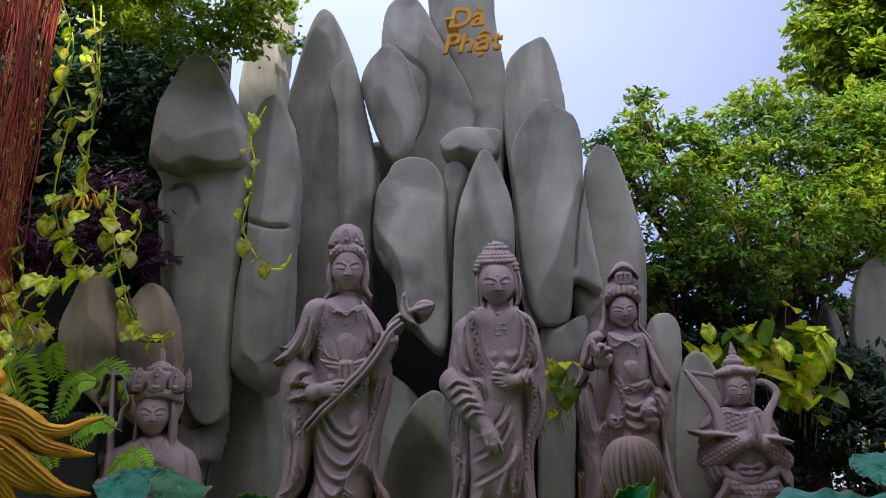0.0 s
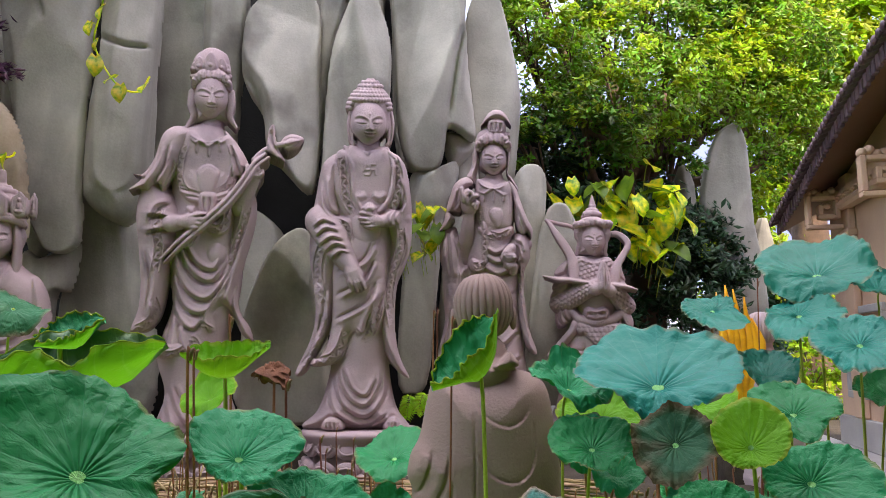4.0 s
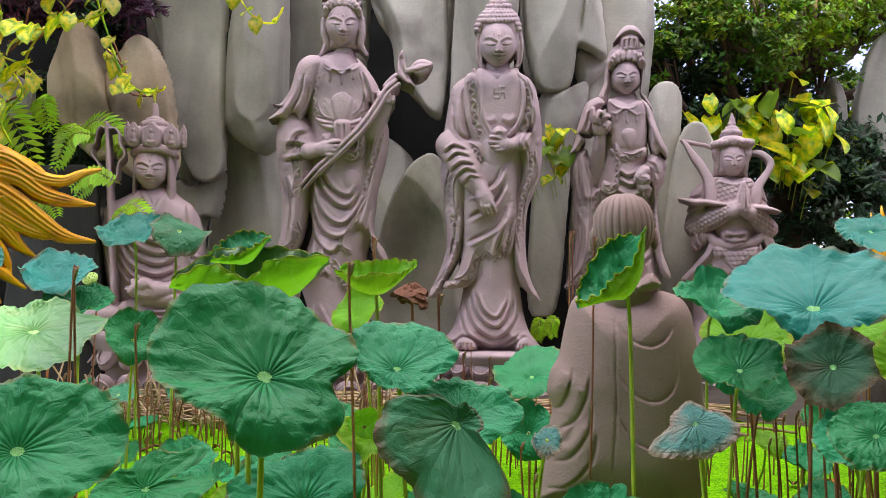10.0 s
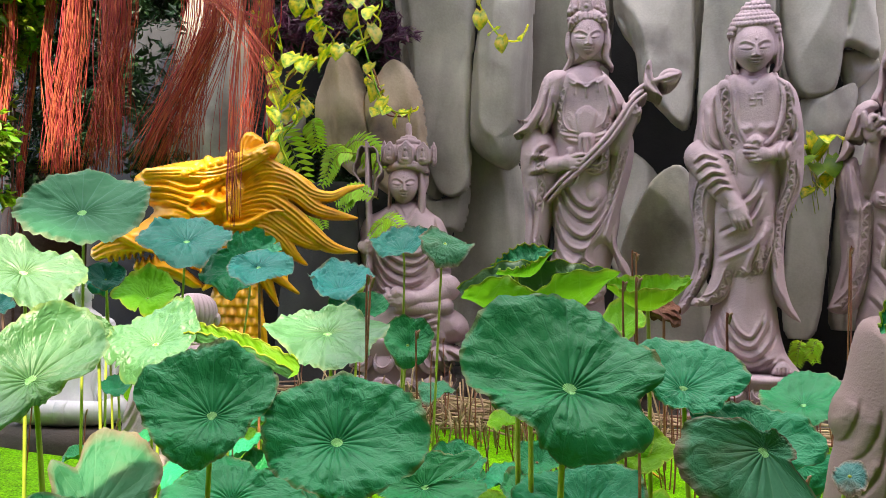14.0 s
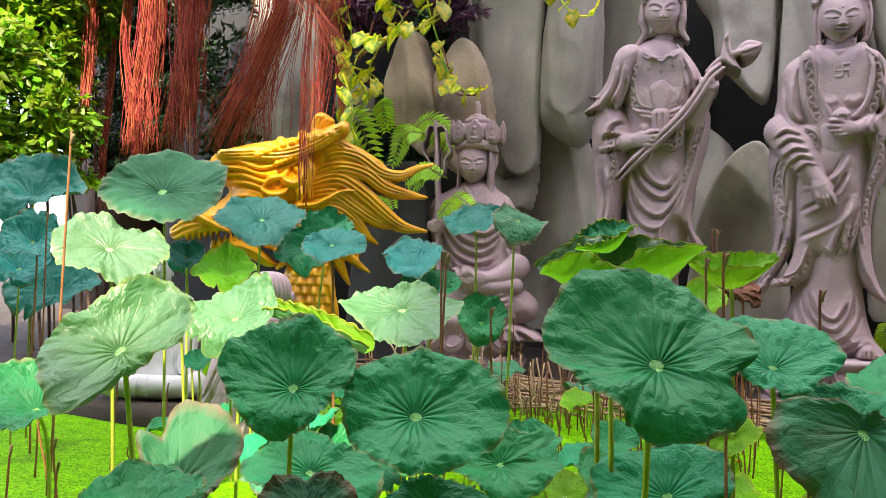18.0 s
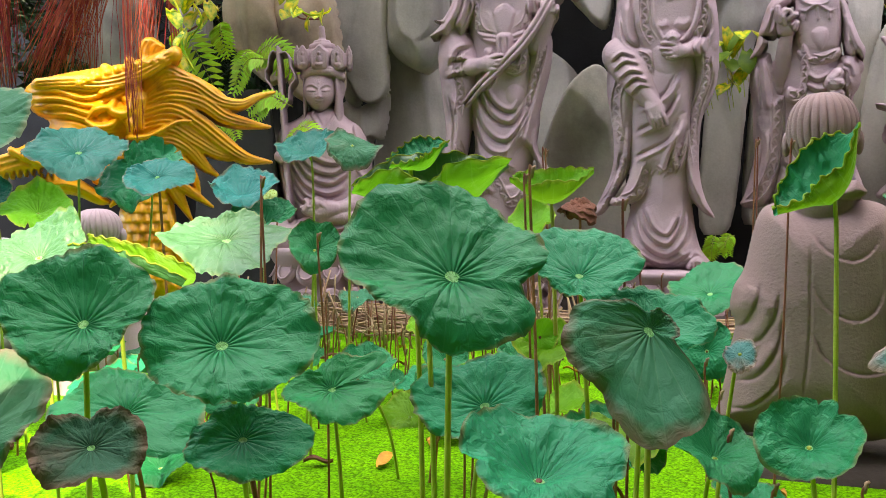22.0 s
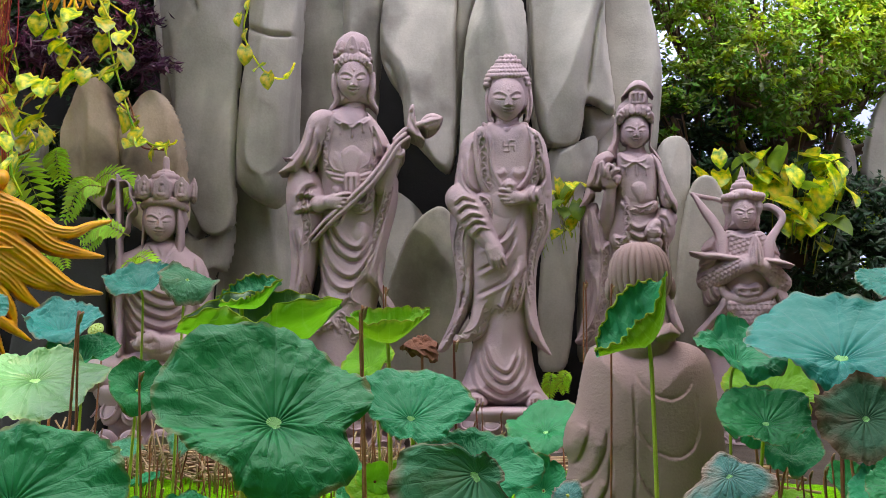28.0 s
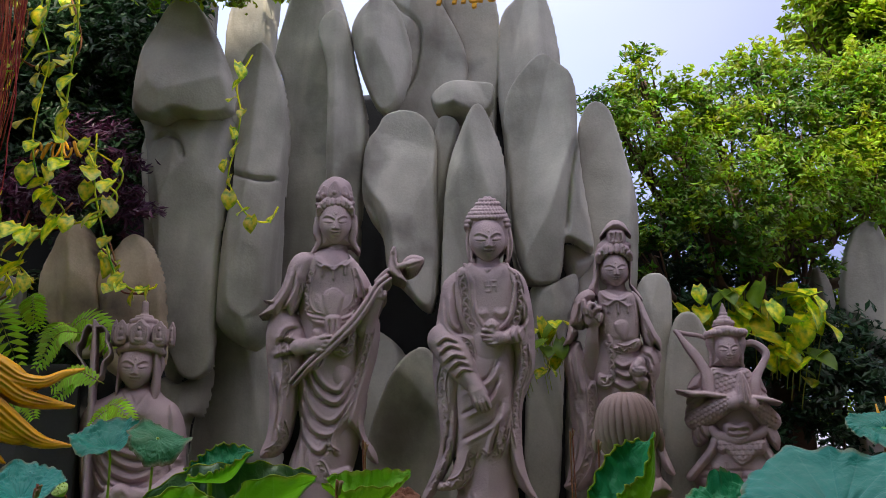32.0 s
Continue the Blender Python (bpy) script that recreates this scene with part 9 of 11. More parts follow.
for q in ([(0.247, 0.85), (0.212, 0.791), (0.154, 0.764), (0.073, 0.795), (0.007, 0.871)], [(0.261, 0.665), (0.236, 0.576), (0.166, 0.535), (0.071, 0.578), (0.014, 0.673)], [(0.317, 0.368), (0.237, 0.337), (0.167, 0.337), (0.072, 0.387), (0.015, 0.493)]):
    b.ledge(q, 0.006, 0.05)
    b.line(q, 0.005, -0.007)
strokes(b, "line", 0.005, -0.008, [(0.012, 0.874), (0.015, 0.668), (0.014, 0.463), (-0.003, 0.217)], [(0.252, 0.802), (0.259, 0.677), (0.257, 0.602)])
strokes(b, "line", 0.008, -0.014, [(-0.162, 0.675), (-0.175, 0.596), (-0.215, 0.509), (-0.255, 0.497)], [(-0.094, 0.638), (-0.106, 0.547), (-0.155, 0.453), (-0.237, 0.406)], [(-0.077, 0.535), (-0.099, 0.404), (-0.174, 0.295), (-0.262, 0.275)], [(-0.062, 0.407), (-0.092, 0.275), (-0.186, 0.176), (-0.288, 0.161)])
strokes(b, "fold", 0.02, 0.01, [(-0.2, 0.66), (-0.225, 0.58)], [(-0.131, 0.598), (-0.156, 0.518), (-0.199, 0.463)], [(-0.112, 0.442), (-0.161, 0.348), (-0.224, 0.318)])
b.put()
strokes(r.pad([(0.089, 1.012), (0.111, 1.03), (0.159, 1.072), (0.176, 1.059), (0.202, 1.025), (0.177, 1.005), (0.118, 0.996)], 0.16, 0.06, 0.03), "line", 0.006, -0.012, [(0.112, 1.013), (0.153, 1.015), (0.188, 1.028)]).put()
r.limb([(0.052, 0.996), (0.052, 1.053)], [0.11, 0.1], [0.08, 0.02]).put()
bm = bmesh.new()
combed_head(bm)
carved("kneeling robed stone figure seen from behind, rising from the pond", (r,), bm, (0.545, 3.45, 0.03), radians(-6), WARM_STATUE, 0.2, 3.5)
monk((-3.24, 3.75, -0.12), 0.3, (1.05, 1.0, 0.8), "small kneeling stone figure with combed head among the leaves")
monk((3.2, 6.35, 0.05), 2.2, (0.95, 0.95, 0.98), "kneeling stone figure facing the pond beside the path")
bm = bmesh.new()
box(bm, 0.16, 0.96, 3.1, 3.8, -0.3, 0.04, 0.06)
tagged(mesh_ob("plinth_stone", bm, SOIL), "dark wet stone block standing in the water", "stone")

# the white seated figure
bm = bmesh.new()
rb = Robe([(0.0, 0, 0, 0.4, 0.34), (0.12, 0, 0, 0.42, 0.36), (0.3, 0, 0, 0.34, 0.28), (0.55, 0, 0, 0.25, 0.2), (0.8, 0, 0, 0.24, 0.18), (0.92, 0, 0, 0.16, 0.13), (0.98, 0, 0, 0.07, 0.07), (1.04, 0, 0, 0.07, 0.07)], 7, 0.014, 1.0)
rb.build(bm, 0, 0.8)
head(bm, (0, -0.02, 1.14), 0.09, 0.13)
blob(bm, (0, 0.0, 1.18), (0.1, 0.1, 0.11))
for s in (-1, 1):
    tube(bm, curve_pts([(s * 0.15, -0.1, 0.15), (s * 0.4, -0.2, 0.14), (s * 0.3, -0.36, 0.12), (-s * 0.05, -0.38, 0.12)], 6), 0.1, 12)
    sleeve(bm, [(s * 0.2, 0, 0.86, 0.08, 0.1), (s * 0.27, -0.04, 0.6, 0.08, 0.12), (s * 0.26, -0.14, 0.34, 0.1, 0.14), (s * 0.3, -0.2, 0.2, 0.1, 0.12)], fold=0.12)
ob = statue("statue", "white stone seated figure behind the tall leaves", bm, (-4.3, 3.95, 0.12), 0.5, WHITE)
ob.scale = (0.75, 0.75, 0.78)
bm = bmesh.new()
box(bm, -4.85, -3.8, 3.5, 4.4, -0.3, 0.12, 0.05)
tagged(mesh_ob("plinth_stone", bm, SOIL), "low mossy stone plinth in the water", "stone")
# ---- the golden dragon, carved in one piece ----
r = Relief(-1.5, 1.6, -0.15, 2.6, 0.008)


def lock(pts, radii, depths, ridges=3):
    """A flowing lock with lengthwise ridges."""
    k = r.limb(pts, [q * 0.00267 for q in radii], depths, 0.7)
    c = r.smooth(pts)
    d, along, side, total = r.near(c, k.w)
    wide = np.interp(along / total, np.linspace(0, 1, len(radii)), [q * 0.00267 for q in radii])
    k.h = k.h + 0.22 * wide * np.cos(ridges * np.pi * np.clip(d * side / wide, -1, 1)) * (d < wide)
    return k.put()


skull = r.pad([(-0.615, 1.817), (-0.579, 1.91), (-0.372, 1.994), (-0.101, 2.055), (0.125, 2.085), (0.198, 1.938), (0.172, 1.729), (0.107, 1.556), (-0.168, 1.498), (-0.412, 1.443), (-0.625, 1.369), (-0.77, 1.265), (-0.873, 1.234), (-0.891, 1.312), (-0.776, 1.388), (-0.556, 1.521), (-0.459, 1.633), (-0.565, 1.708)], 0.0, 0.24, 0.22)
strokes(skull, "fold", 0.016, 0.028, [(-0.589, 1.792), (-0.39, 1.81), (-0.18, 1.768), (-0.051, 1.825), (0.159, 1.921)], [(-0.567, 1.75), (-0.362, 1.757), (-0.178, 1.709), (-0.062, 1.765)], [(-0.525, 1.688), (-0.333, 1.694), (-0.175, 1.655)], [(-0.597, 1.85), (-0.392, 1.863), (-0.183, 1.828), (0.128, 2.002)], [(-0.495, 1.583), (-0.328, 1.592), (-0.171, 1.56), (0.039, 1.585)])
strokes(skull, "line", 0.02, 0.03, [(-0.774, 1.357), (-0.627, 1.43), (-0.453, 1.5), (-0.274, 1.536)], [(-0.822, 1.315), (-0.651, 1.394), (-0.476, 1.456)])
skull.put()
lock([(-0.523, 1.909), (-0.292, 1.93), (-0.056, 1.948), (0.154, 2.026), (0.425, 2.196)], [16, 20, 22, 22, 18], [0.2, 0.26, 0.28, 0.28, 0.26], 4)
r.ball(*[(0.415, 2.181)][0], 0.0588, 0.26)
for i in range(10):
    p = Vector([(-0.253, 1.927)][0]).lerp(Vector([(0.326, 2.133)][0]), i / 9)
    r.ball(p.x, p.y + 0.02 * math.sin(math.pi * i / 9), 0.0294, 0.3)
for i, p in enumerate([(-0.215, 1.956), (-0.151, 1.996), (-0.074, 2.048), (0.014, 2.044), (0.092, 2.11), (0.157, 2.092)]):
    r.ball(*p, 0.0374, 0.16)
for i in range(7):
    p = Vector([(-0.105, 1.863)][0]).lerp(Vector([(0.103, 1.959)][0]), i / 6)
    r.ball(p.x, p.y, 0.0214, 0.3)
# eye, folded lids, cheeks and ear
r.ball(*[(-0.098, 1.692)][0], 0.0534, 0.2)
for q in ([(-0.202, 1.68), (-0.148, 1.743), (-0.061, 1.757), (0.013, 1.706)], [(-0.214, 1.653), (-0.147, 1.616), (-0.056, 1.629), (0.008, 1.692)]):
    lock(q, [5, 9, 9, 5], [0.25, 0.29, 0.29, 0.25], 1)
lock([(-0.019, 1.827), (-0.042, 1.744), (0.047, 1.717), (0.089, 1.779), (0.055, 1.827)], [8, 12, 13, 12, 8], [0.24, 0.28, 0.3, 0.3, 0.28], 1)
for q in ([(0.066, 1.901), (0.114, 1.822), (0.092, 1.725), (0.122, 1.644)], [(0.118, 1.932), (0.162, 1.839), (0.14, 1.727), (0.166, 1.619)], [(0.034, 1.694), (0.09, 1.648), (0.087, 1.574)]):
    lock(q, [8, 13, 13, 7], [0.24, 0.28, 0.28, 0.24], 2)
r.ball(*[(-0.302, 1.588)][0], 0.0694, 0.16)
r.ball(*[(-0.158, 1.561)][0], 0.0641, 0.16)
r.ball(*[(-0.416, 1.528)][0], 0.0588, 0.14)
# snout, tusk, teeth and lower jaw
for q in ([(-0.867, 1.313), (-0.775, 1.372), (-0.651, 1.402), (-0.551, 1.425)], [(-0.87, 1.273), (-0.773, 1.33), (-0.65, 1.362), (-0.549, 1.372)], [(-0.855, 1.235), (-0.771, 1.283), (-0.648, 1.323), (-0.546, 1.314)]):
    lock(q, [5, 9, 10, 7], [0.14, 0.2, 0.22, 0.2], 2)
lock([(-0.713, 1.433), (-0.625, 1.385), (-0.548, 1.346), (-0.46, 1.312)], [9, 10, 9, 6], [0.26, 0.3, 0.31, 0.3], 1)
for i in range(6):
    x, z = Vector([(-0.77, 1.262)][0]).lerp(Vector([(-0.546, 1.309)][0]), i / 5)
    r.limb([(x, z + 0.02), (x + 0.004, z - 0.02), (x + 0.006, z - 0.045)], [0.02, 0.014, 0.004], [0.18, 0.19, 0.18]).put()
jaw = r.pad([(-0.586, 1.19), (-0.492, 1.231), (-0.378, 1.273), (-0.255, 1.219), (-0.071, 1.07), (-0.148, 1.035), (-0.307, 1.105), (-0.487, 1.125), (-0.569, 1.148)], 0.0, 0.2, 0.1)
strokes(jaw, "fold", 0.014, 0.024, [(-0.54, 1.176), (-0.388, 1.193), (-0.257, 1.16), (-0.124, 1.076)], [(-0.513, 1.145), (-0.373, 1.156), (-0.229, 1.108)]).put()
for i in range(6):
    x, z = Vector([(-0.567, 1.207)][0]).lerp(Vector([(-0.353, 1.274)][0]), i / 5)
    r.limb([(x, z - 0.02), (x, z + 0.02), (x + 0.004, z + 0.045)], [0.02, 0.014, 0.004], [0.16, 0.17, 0.16]).put()
for q in ([(-0.156, 1.223), (-0.077, 1.199), (-0.019, 1.093), (-0.069, 1.024)], [(-0.107, 1.306), (0.025, 1.285), (0.055, 1.204), (-0.023, 1.174)]):
    lock(q, [14, 18, 14, 4], [0.1, 0.16, 0.16, 0.12])
# mane
for q, w in (([(0.207, 1.936), (0.343, 2.05), (0.468, 2.009), (0.652, 1.92), (0.883, 1.777)], [12, 20, 22, 20, 5]), ([(0.189, 1.841), (0.346, 1.975), (0.539, 1.96), (0.739, 1.841), (0.91, 1.824), (1.036, 1.888), (1.17, 1.931)], [18, 24, 24, 24, 18, 13, 4]), ([(0.17, 1.784), (0.378, 1.866), (0.6, 1.833), (0.772, 1.722), (0.944, 1.676), (1.128, 1.654)], [20, 26, 26, 24, 17, 4]), ([(0.154, 1.701), (0.382, 1.764), (0.579, 1.664), (0.751, 1.525), (0.925, 1.407), (1.132, 1.371)], [22, 28, 28, 26, 19, 5]), ([(0.158, 1.605), (0.36, 1.644), (0.528, 1.55), (0.698, 1.447), (0.834, 1.408), (0.958, 1.431)], [20, 26, 24, 22, 14, 4]), ([(0.162, 1.523), (0.364, 1.541), (0.504, 1.465), (0.619, 1.337), (0.728, 1.253)], [18, 24, 22, 18, 4]), ([(0.152, 1.44), (0.313, 1.456), (0.453, 1.358), (0.541, 1.223), (0.573, 1.114)], [18, 22, 20, 16, 4]), ([(-0.06, 1.417), (0.1, 1.397), (0.237, 1.321), (0.379, 1.162), (0.512, 0.914)], [16, 22, 22, 18, 4]), ([(-0.08, 1.28), (0.079, 1.273), (0.188, 1.21), (0.3, 1.104), (0.359, 0.997)], [14, 20, 18, 16, 5]), ([(0.322, 1.242), (0.461, 1.165), (0.574, 1.086), (0.67, 1.017)], [14, 16, 12, 4])):
    lock(q, w, [0.14, 0.2, 0.18, 0.16, 0.12], 4)
lock([(0.073, 1.538), (0.201, 1.55), (0.307, 1.605), (0.413, 1.666), (0.523, 1.678)], [6, 7, 6, 5, 3], [0.28, 0.3, 0.3, 0.28, 0.26], 1)
fin = r.pad([(0.177, 2.116), (0.163, 2.198), (0.187, 2.278), (0.246, 2.304), (0.307, 2.276), (0.352, 2.235), (0.31, 2.187), (0.258, 2.122)], 0.04, 0.08, 0.05)
strokes(fin, "line", 0.008, -0.02, [(0.192, 2.145), (0.195, 2.214), (0.225, 2.272)], [(0.219, 2.147), (0.232, 2.226), (0.269, 2.267)], [(0.246, 2.149), (0.271, 2.212), (0.308, 2.243)]).put()
# scaled neck that rises from the water
neck = r.pad([(-0.009, 0.986), (0.039, 1.095), (0.191, 1.155), (0.353, 1.128), (0.404, 0.889), (0.404, 0.561), (0.426, 0.344), (0.0, 0.341), (0.002, 0.609), (-0.021, 0.824)], -0.05, 0.24, 0.14)
neck.scales(0.0, 0.075, 0.05).put()
lock([(0.301, 1.077), (0.35, 0.887), (0.397, 0.725), (0.425, 0.561)], [12, 14, 12, 8], [0.12, 0.16, 0.16, 0.14], 2)
ob = carved("glossy golden dragon head with flowing mane by the pond", (r,), bmesh.new(), (-4.06, 4.99, 0.0), radians(40), GOLD, 0.16, 6.5)
ob.name = "dragon_statue"

# golden flame-shaped ornament near the path
ornament = thing("flame_ornament", "golden flame-shaped ornament on a grey block behind the lotus", "ornament", at=(2.93, 6.32, 0.0))
for k in range(7):
    x = -0.15 + 0.05 * k
    bm = bmesh.new()
    tube(bm, curve_pts([(x * 0.5, 0.0, 0.55), (x - 0.03, -0.05, 0.85), (x + 0.03, -0.05, 1.15), (x - 0.01 + 0.03 * math.sin(k * 2), -0.03, 1.45 + 0.2 * math.sin(0.8 + k * 0.45))], 6), [0.05] * 8 + [0.04] * 6 + [0.03, 0.024, 0.018, 0.012, 0.006], 8)
    part("flame", bm, GOLD, ornament)
bm = bmesh.new()
box(bm, -0.16, 0.16, -0.1, 0.16, -0.3, 0.6, 0.03)
part("plinth", bm, SOIL, ornament, "dark mossy stone block")
# ---- trees and climbing plants ----
veg_rng = np.random.default_rng(11)


def crown_points(clumps, per, rng, shell=0.55):
    c, d, = [], []
    for x, y, z, r in clumps:
        n = int(per * (r / 0.5) ** 2)
        sub = rng.normal(size=(max(6, n // 45), 3))
        sub *= (0.35 + 0.65 * rng.random((len(sub), 1)) ** 0.4) / np.linalg.norm(sub, axis=1, keepdims=True)
        pick = rng.integers(0, len(sub), n)
        off = sub[pick] * r + rng.normal(size=(n, 3)) * 0.15 * r ** 0.6 * np.array((1, 1, 0.6))
        c.append(np.array((x, y, z)) + off * np.array((1, 0.8, 1)))
        d.append(off / np.linalg.norm(off, axis=1, keepdims=True) * 0.5 + rng.normal(size=(n, 3)) * 0.6 + np.array((0, -0.35, 0.7)))
    return np.concatenate(c), np.concatenate(d)


def tree(label, clumps, per, size, material, base, height, radius, branch=True, aspect=0.45):
    """A tapered trunk with limbs that reach each clump, and a crown of small leaves."""
    e = thing("tree", label, "tree", at=base)
    b = Vector(base)
    c, d = crown_points(clumps, per, veg_rng)
    ob = leaf_cloud("crown", c - np.array(base), d, size * veg_rng.uniform(0.6, 1.25, len(c)), material, veg_rng, aspect)
    ob.parent = e
    # tip tufts in the sunlit leaf colour paint highlights on the crown
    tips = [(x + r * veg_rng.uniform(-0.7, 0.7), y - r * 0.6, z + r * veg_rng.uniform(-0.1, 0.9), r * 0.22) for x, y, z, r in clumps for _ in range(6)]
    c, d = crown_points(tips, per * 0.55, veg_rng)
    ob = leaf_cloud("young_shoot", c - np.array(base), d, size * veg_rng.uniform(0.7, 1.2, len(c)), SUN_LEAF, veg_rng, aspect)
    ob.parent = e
    bm = bmesh.new()
    top = Vector((0, 0, height))
    pts = curve_pts([(0, 0, -0.1), (0.1, 0.05, height * 0.4), (-0.05, 0.1, height * 0.75), top], 6)
    tube(bm, pts, [radius * (1.15 - 0.7 * i / len(pts)) for i in range(len(pts))], 12)
    part("trunk", bm, BARK, e)
    for x, y, z, r in clumps:
        end = Vector((x, y, z)) - b
        k = min(max(end.z - 0.7, 0.3 * height), height)
        bm = bmesh.new()
        q = curve_pts([(0, 0.05, k * 0.8), (end.x * 0.4, end.y * 0.4, k * 0.8 + (end.z - k * 0.8) * 0.35), end * 0.8 + Vector((0, 0, 0.2 * end.z * 0.2)), end], 4)
        tube(bm, q, [radius * 0.34 * (1 - 0.85 * i / len(q)) for i in range(len(q))], 7)
        for _ in range(5):
            v = Vector(veg_rng.normal(size=3)).normalized() * r * 0.8
            tube(bm, [end * 0.85, end + v * 0.5, end + v], [0.018, 0.012, 0.004], 5)
        part("limb", bm, BARK, e)
    return e


def bush(label, clumps, per, size, material, aspect=0.45, rooted=True):
    """A mass of foliage with thin woody stems from the ground."""
    e = thing("shrub", label, "shrub", at=(clumps[0][0], clumps[0][1], 0))
    o = np.array((clumps[0][0], clumps[0][1], 0.0))
    c, d = crown_points(clumps, per, veg_rng)
    ob = leaf_cloud("foliage", c - o, d, size * veg_rng.uniform(0.6, 1.25, len(c)), material, veg_rng, aspect)
    ob.parent = e
    bm = bmesh.new()
    for x, y, z, r in clumps if rooted else ():
        p = Vector((x, y, z)) - Vector(o)
        tube(bm, curve_pts([(p.x + 0.1, p.y + 0.35, -0.1), (p.x - 0.05, p.y + 0.3, p.z * 0.5), p], 4), [0.02, 0.02, 0.019, 0.018, 0.017, 0.016, 0.014, 0.012, 0.008], 6)
    if rooted:
        part("woody_stem", bm, BARK, e)
    return e


RIGHT_TREE = (
    (1.52, 10.00, 6.02, 0.43),
    (1.98, 10.00, 6.33, 0.40),
    (1.74, 9.80, 5.35, 0.53),
    (2.37, 10.20, 5.83, 0.55),
    (2.95, 10.40, 6.14, 0.44),
    (2.31, 9.80, 4.91, 0.59),
    (3.05, 10.40, 5.43, 0.63),
    (3.76, 10.80, 6.46, 0.58),
    (3.75, 10.80, 6.93, 0.34),
    (3.99, 10.60, 5.71, 0.72),
    (4.63, 11.00, 6.48, 0.59),
    (4.94, 11.00, 5.99, 0.75),
    (5.53, 11.20, 6.60, 0.60),
    (3.00, 9.80, 4.46, 0.58),
    (3.77, 10.20, 4.63, 0.68),
    (4.59, 10.60, 4.81, 0.70),
    (1.95, 9.60, 4.24, 0.43),
    (2.45, 9.50, 3.95, 0.49),
    (3.06, 9.60, 3.80, 0.42),
    (5.18, 10.80, 5.18, 0.71),
    (3.86, 10.20, 3.92, 0.37),
    (1.74, 9.30, 3.64, 0.31),
    (5.83, 11.00, 5.74, 0.90),
    (5.71, 11.00, 4.46, 0.79),
)
FAR_TREE = (
    (5.77, 13.50, 9.11, 0.64),
    (6.48, 13.50, 9.65, 0.96),
    (6.94, 13.50, 8.87, 1.05),
    (7.72, 13.50, 9.77, 1.38),
    (7.57, 13.50, 8.10, 1.23),
    (7.23, 13.50, 10.85, 1.31),
    (8.34, 13.50, 8.97, 1.56),
    (7.31, 13.00, 5.88, 0.89),
    (6.57, 13.00, 5.16, 0.59),
    (7.64, 12.50, 6.09, 1.05),
    (5.89, 13.00, 5.86, 0.69),
    (7.59, 14.00, 5.27, 0.64),
    (7.24, 14.50, 4.30, 0.43),
)
HEDGE = (
    (-8.41, 5.40, 3.56, 0.64),
    (-8.31, 5.90, 3.36, 0.40),
    (-7.94, 5.20, 2.59, 0.54),
    (-7.88, 5.70, 2.56, 0.38),
    (-8.36, 5.60, 4.40, 0.71),
    (-8.22, 4.80, 3.13, 0.71),
    (-7.99, 4.60, 2.14, 0.68),
    (-7.78, 5.00, 2.02, 0.35),
    (-8.13, 6.20, 3.89, 0.41),
    (-8.94, 4.40, 3.34, 0.88),
    (-8.64, 4.20, 2.16, 0.85),
    (-8.04, 6.00, 4.90, 0.80),
    (-7.61, 5.60, 2.03, 0.31),
    (-8.73, 5.40, 5.17, 0.91),
)
DARK_LEFT = (
    (-8.64, 7.20, 4.10, 0.61),
    (-8.13, 7.00, 3.10, 0.58),
    (-8.38, 7.60, 4.97, 0.78),
    (-8.98, 7.40, 5.94, 0.94),
    (-8.34, 7.80, 6.31, 0.95),
    (-7.93, 8.40, 5.84, 0.98),
    (-6.80, 8.30, 5.13, 0.69),
    (-6.54, 8.40, 6.22, 0.85),
    (-5.70, 8.30, 5.41, 0.66),
    (-6.06, 7.90, 4.01, 0.43),
    (-7.14, 7.50, 2.77, 0.44),
    (-6.32, 7.60, 3.02, 0.49),
    (-7.99, 7.60, 3.60, 0.46),
    (-8.48, 6.80, 2.36, 0.43),
    (-5.60, 8.20, 4.62, 0.43),
    (-5.98, 8.40, 6.26, 0.83),
    (-5.66, 9.00, 7.34, 0.65),
    (-6.81, 9.00, 8.03, 0.83),
    (-5.02, 8.80, 5.61, 0.45),
    (-6.31, 8.80, 5.71, 0.76),
    (-5.42, 8.40, 4.54, 0.63),
    (-5.13, 9.00, 7.85, 0.49),
    (-7.41, 9.00, 9.52, 1.05),
    (-5.46, 9.00, 9.28, 1.02),
    (-4.40, 8.20, 4.25, 0.27),
    (-4.60, 8.70, 5.40, 0.50),
    (-4.90, 8.70, 6.40, 0.60),
    (-4.50, 8.90, 7.20, 0.55),
    (-4.30, 8.80, 4.90, 0.40),
    (-4.70, 8.60, 3.60, 0.50),
    (-5.20, 8.40, 2.80, 0.60),
)
DARK_RIGHT = (
    (2.21, 10.00, 3.66, 0.43),
    (2.35, 9.80, 3.10, 0.41),
    (3.35, 10.30, 2.90, 0.57),
    (4.06, 10.40, 2.76, 0.50),
    (3.43, 10.00, 2.21, 0.48),
    (4.00, 10.00, 1.93, 0.54),
    (2.09, 9.60, 2.59, 0.34),
    (4.36, 10.20, 2.29, 0.42),
    (1.90, 10.70, 4.20, 0.50),
    (2.30, 10.70, 3.40, 0.55),
    (2.70, 10.90, 4.60, 0.60),
    (3.10, 11.00, 3.80, 0.65),
    (3.70, 11.10, 3.40, 0.65),
    (2.60, 10.40, 2.40, 0.50),
    (2.30, 10.30, 1.60, 0.50),
    (2.90, 10.20, 1.40, 0.55),
    (5.00, 11.10, 1.00, 0.70),
    (4.30, 10.90, 1.20, 0.60),
    (5.60, 11.30, 1.90, 0.60),
)
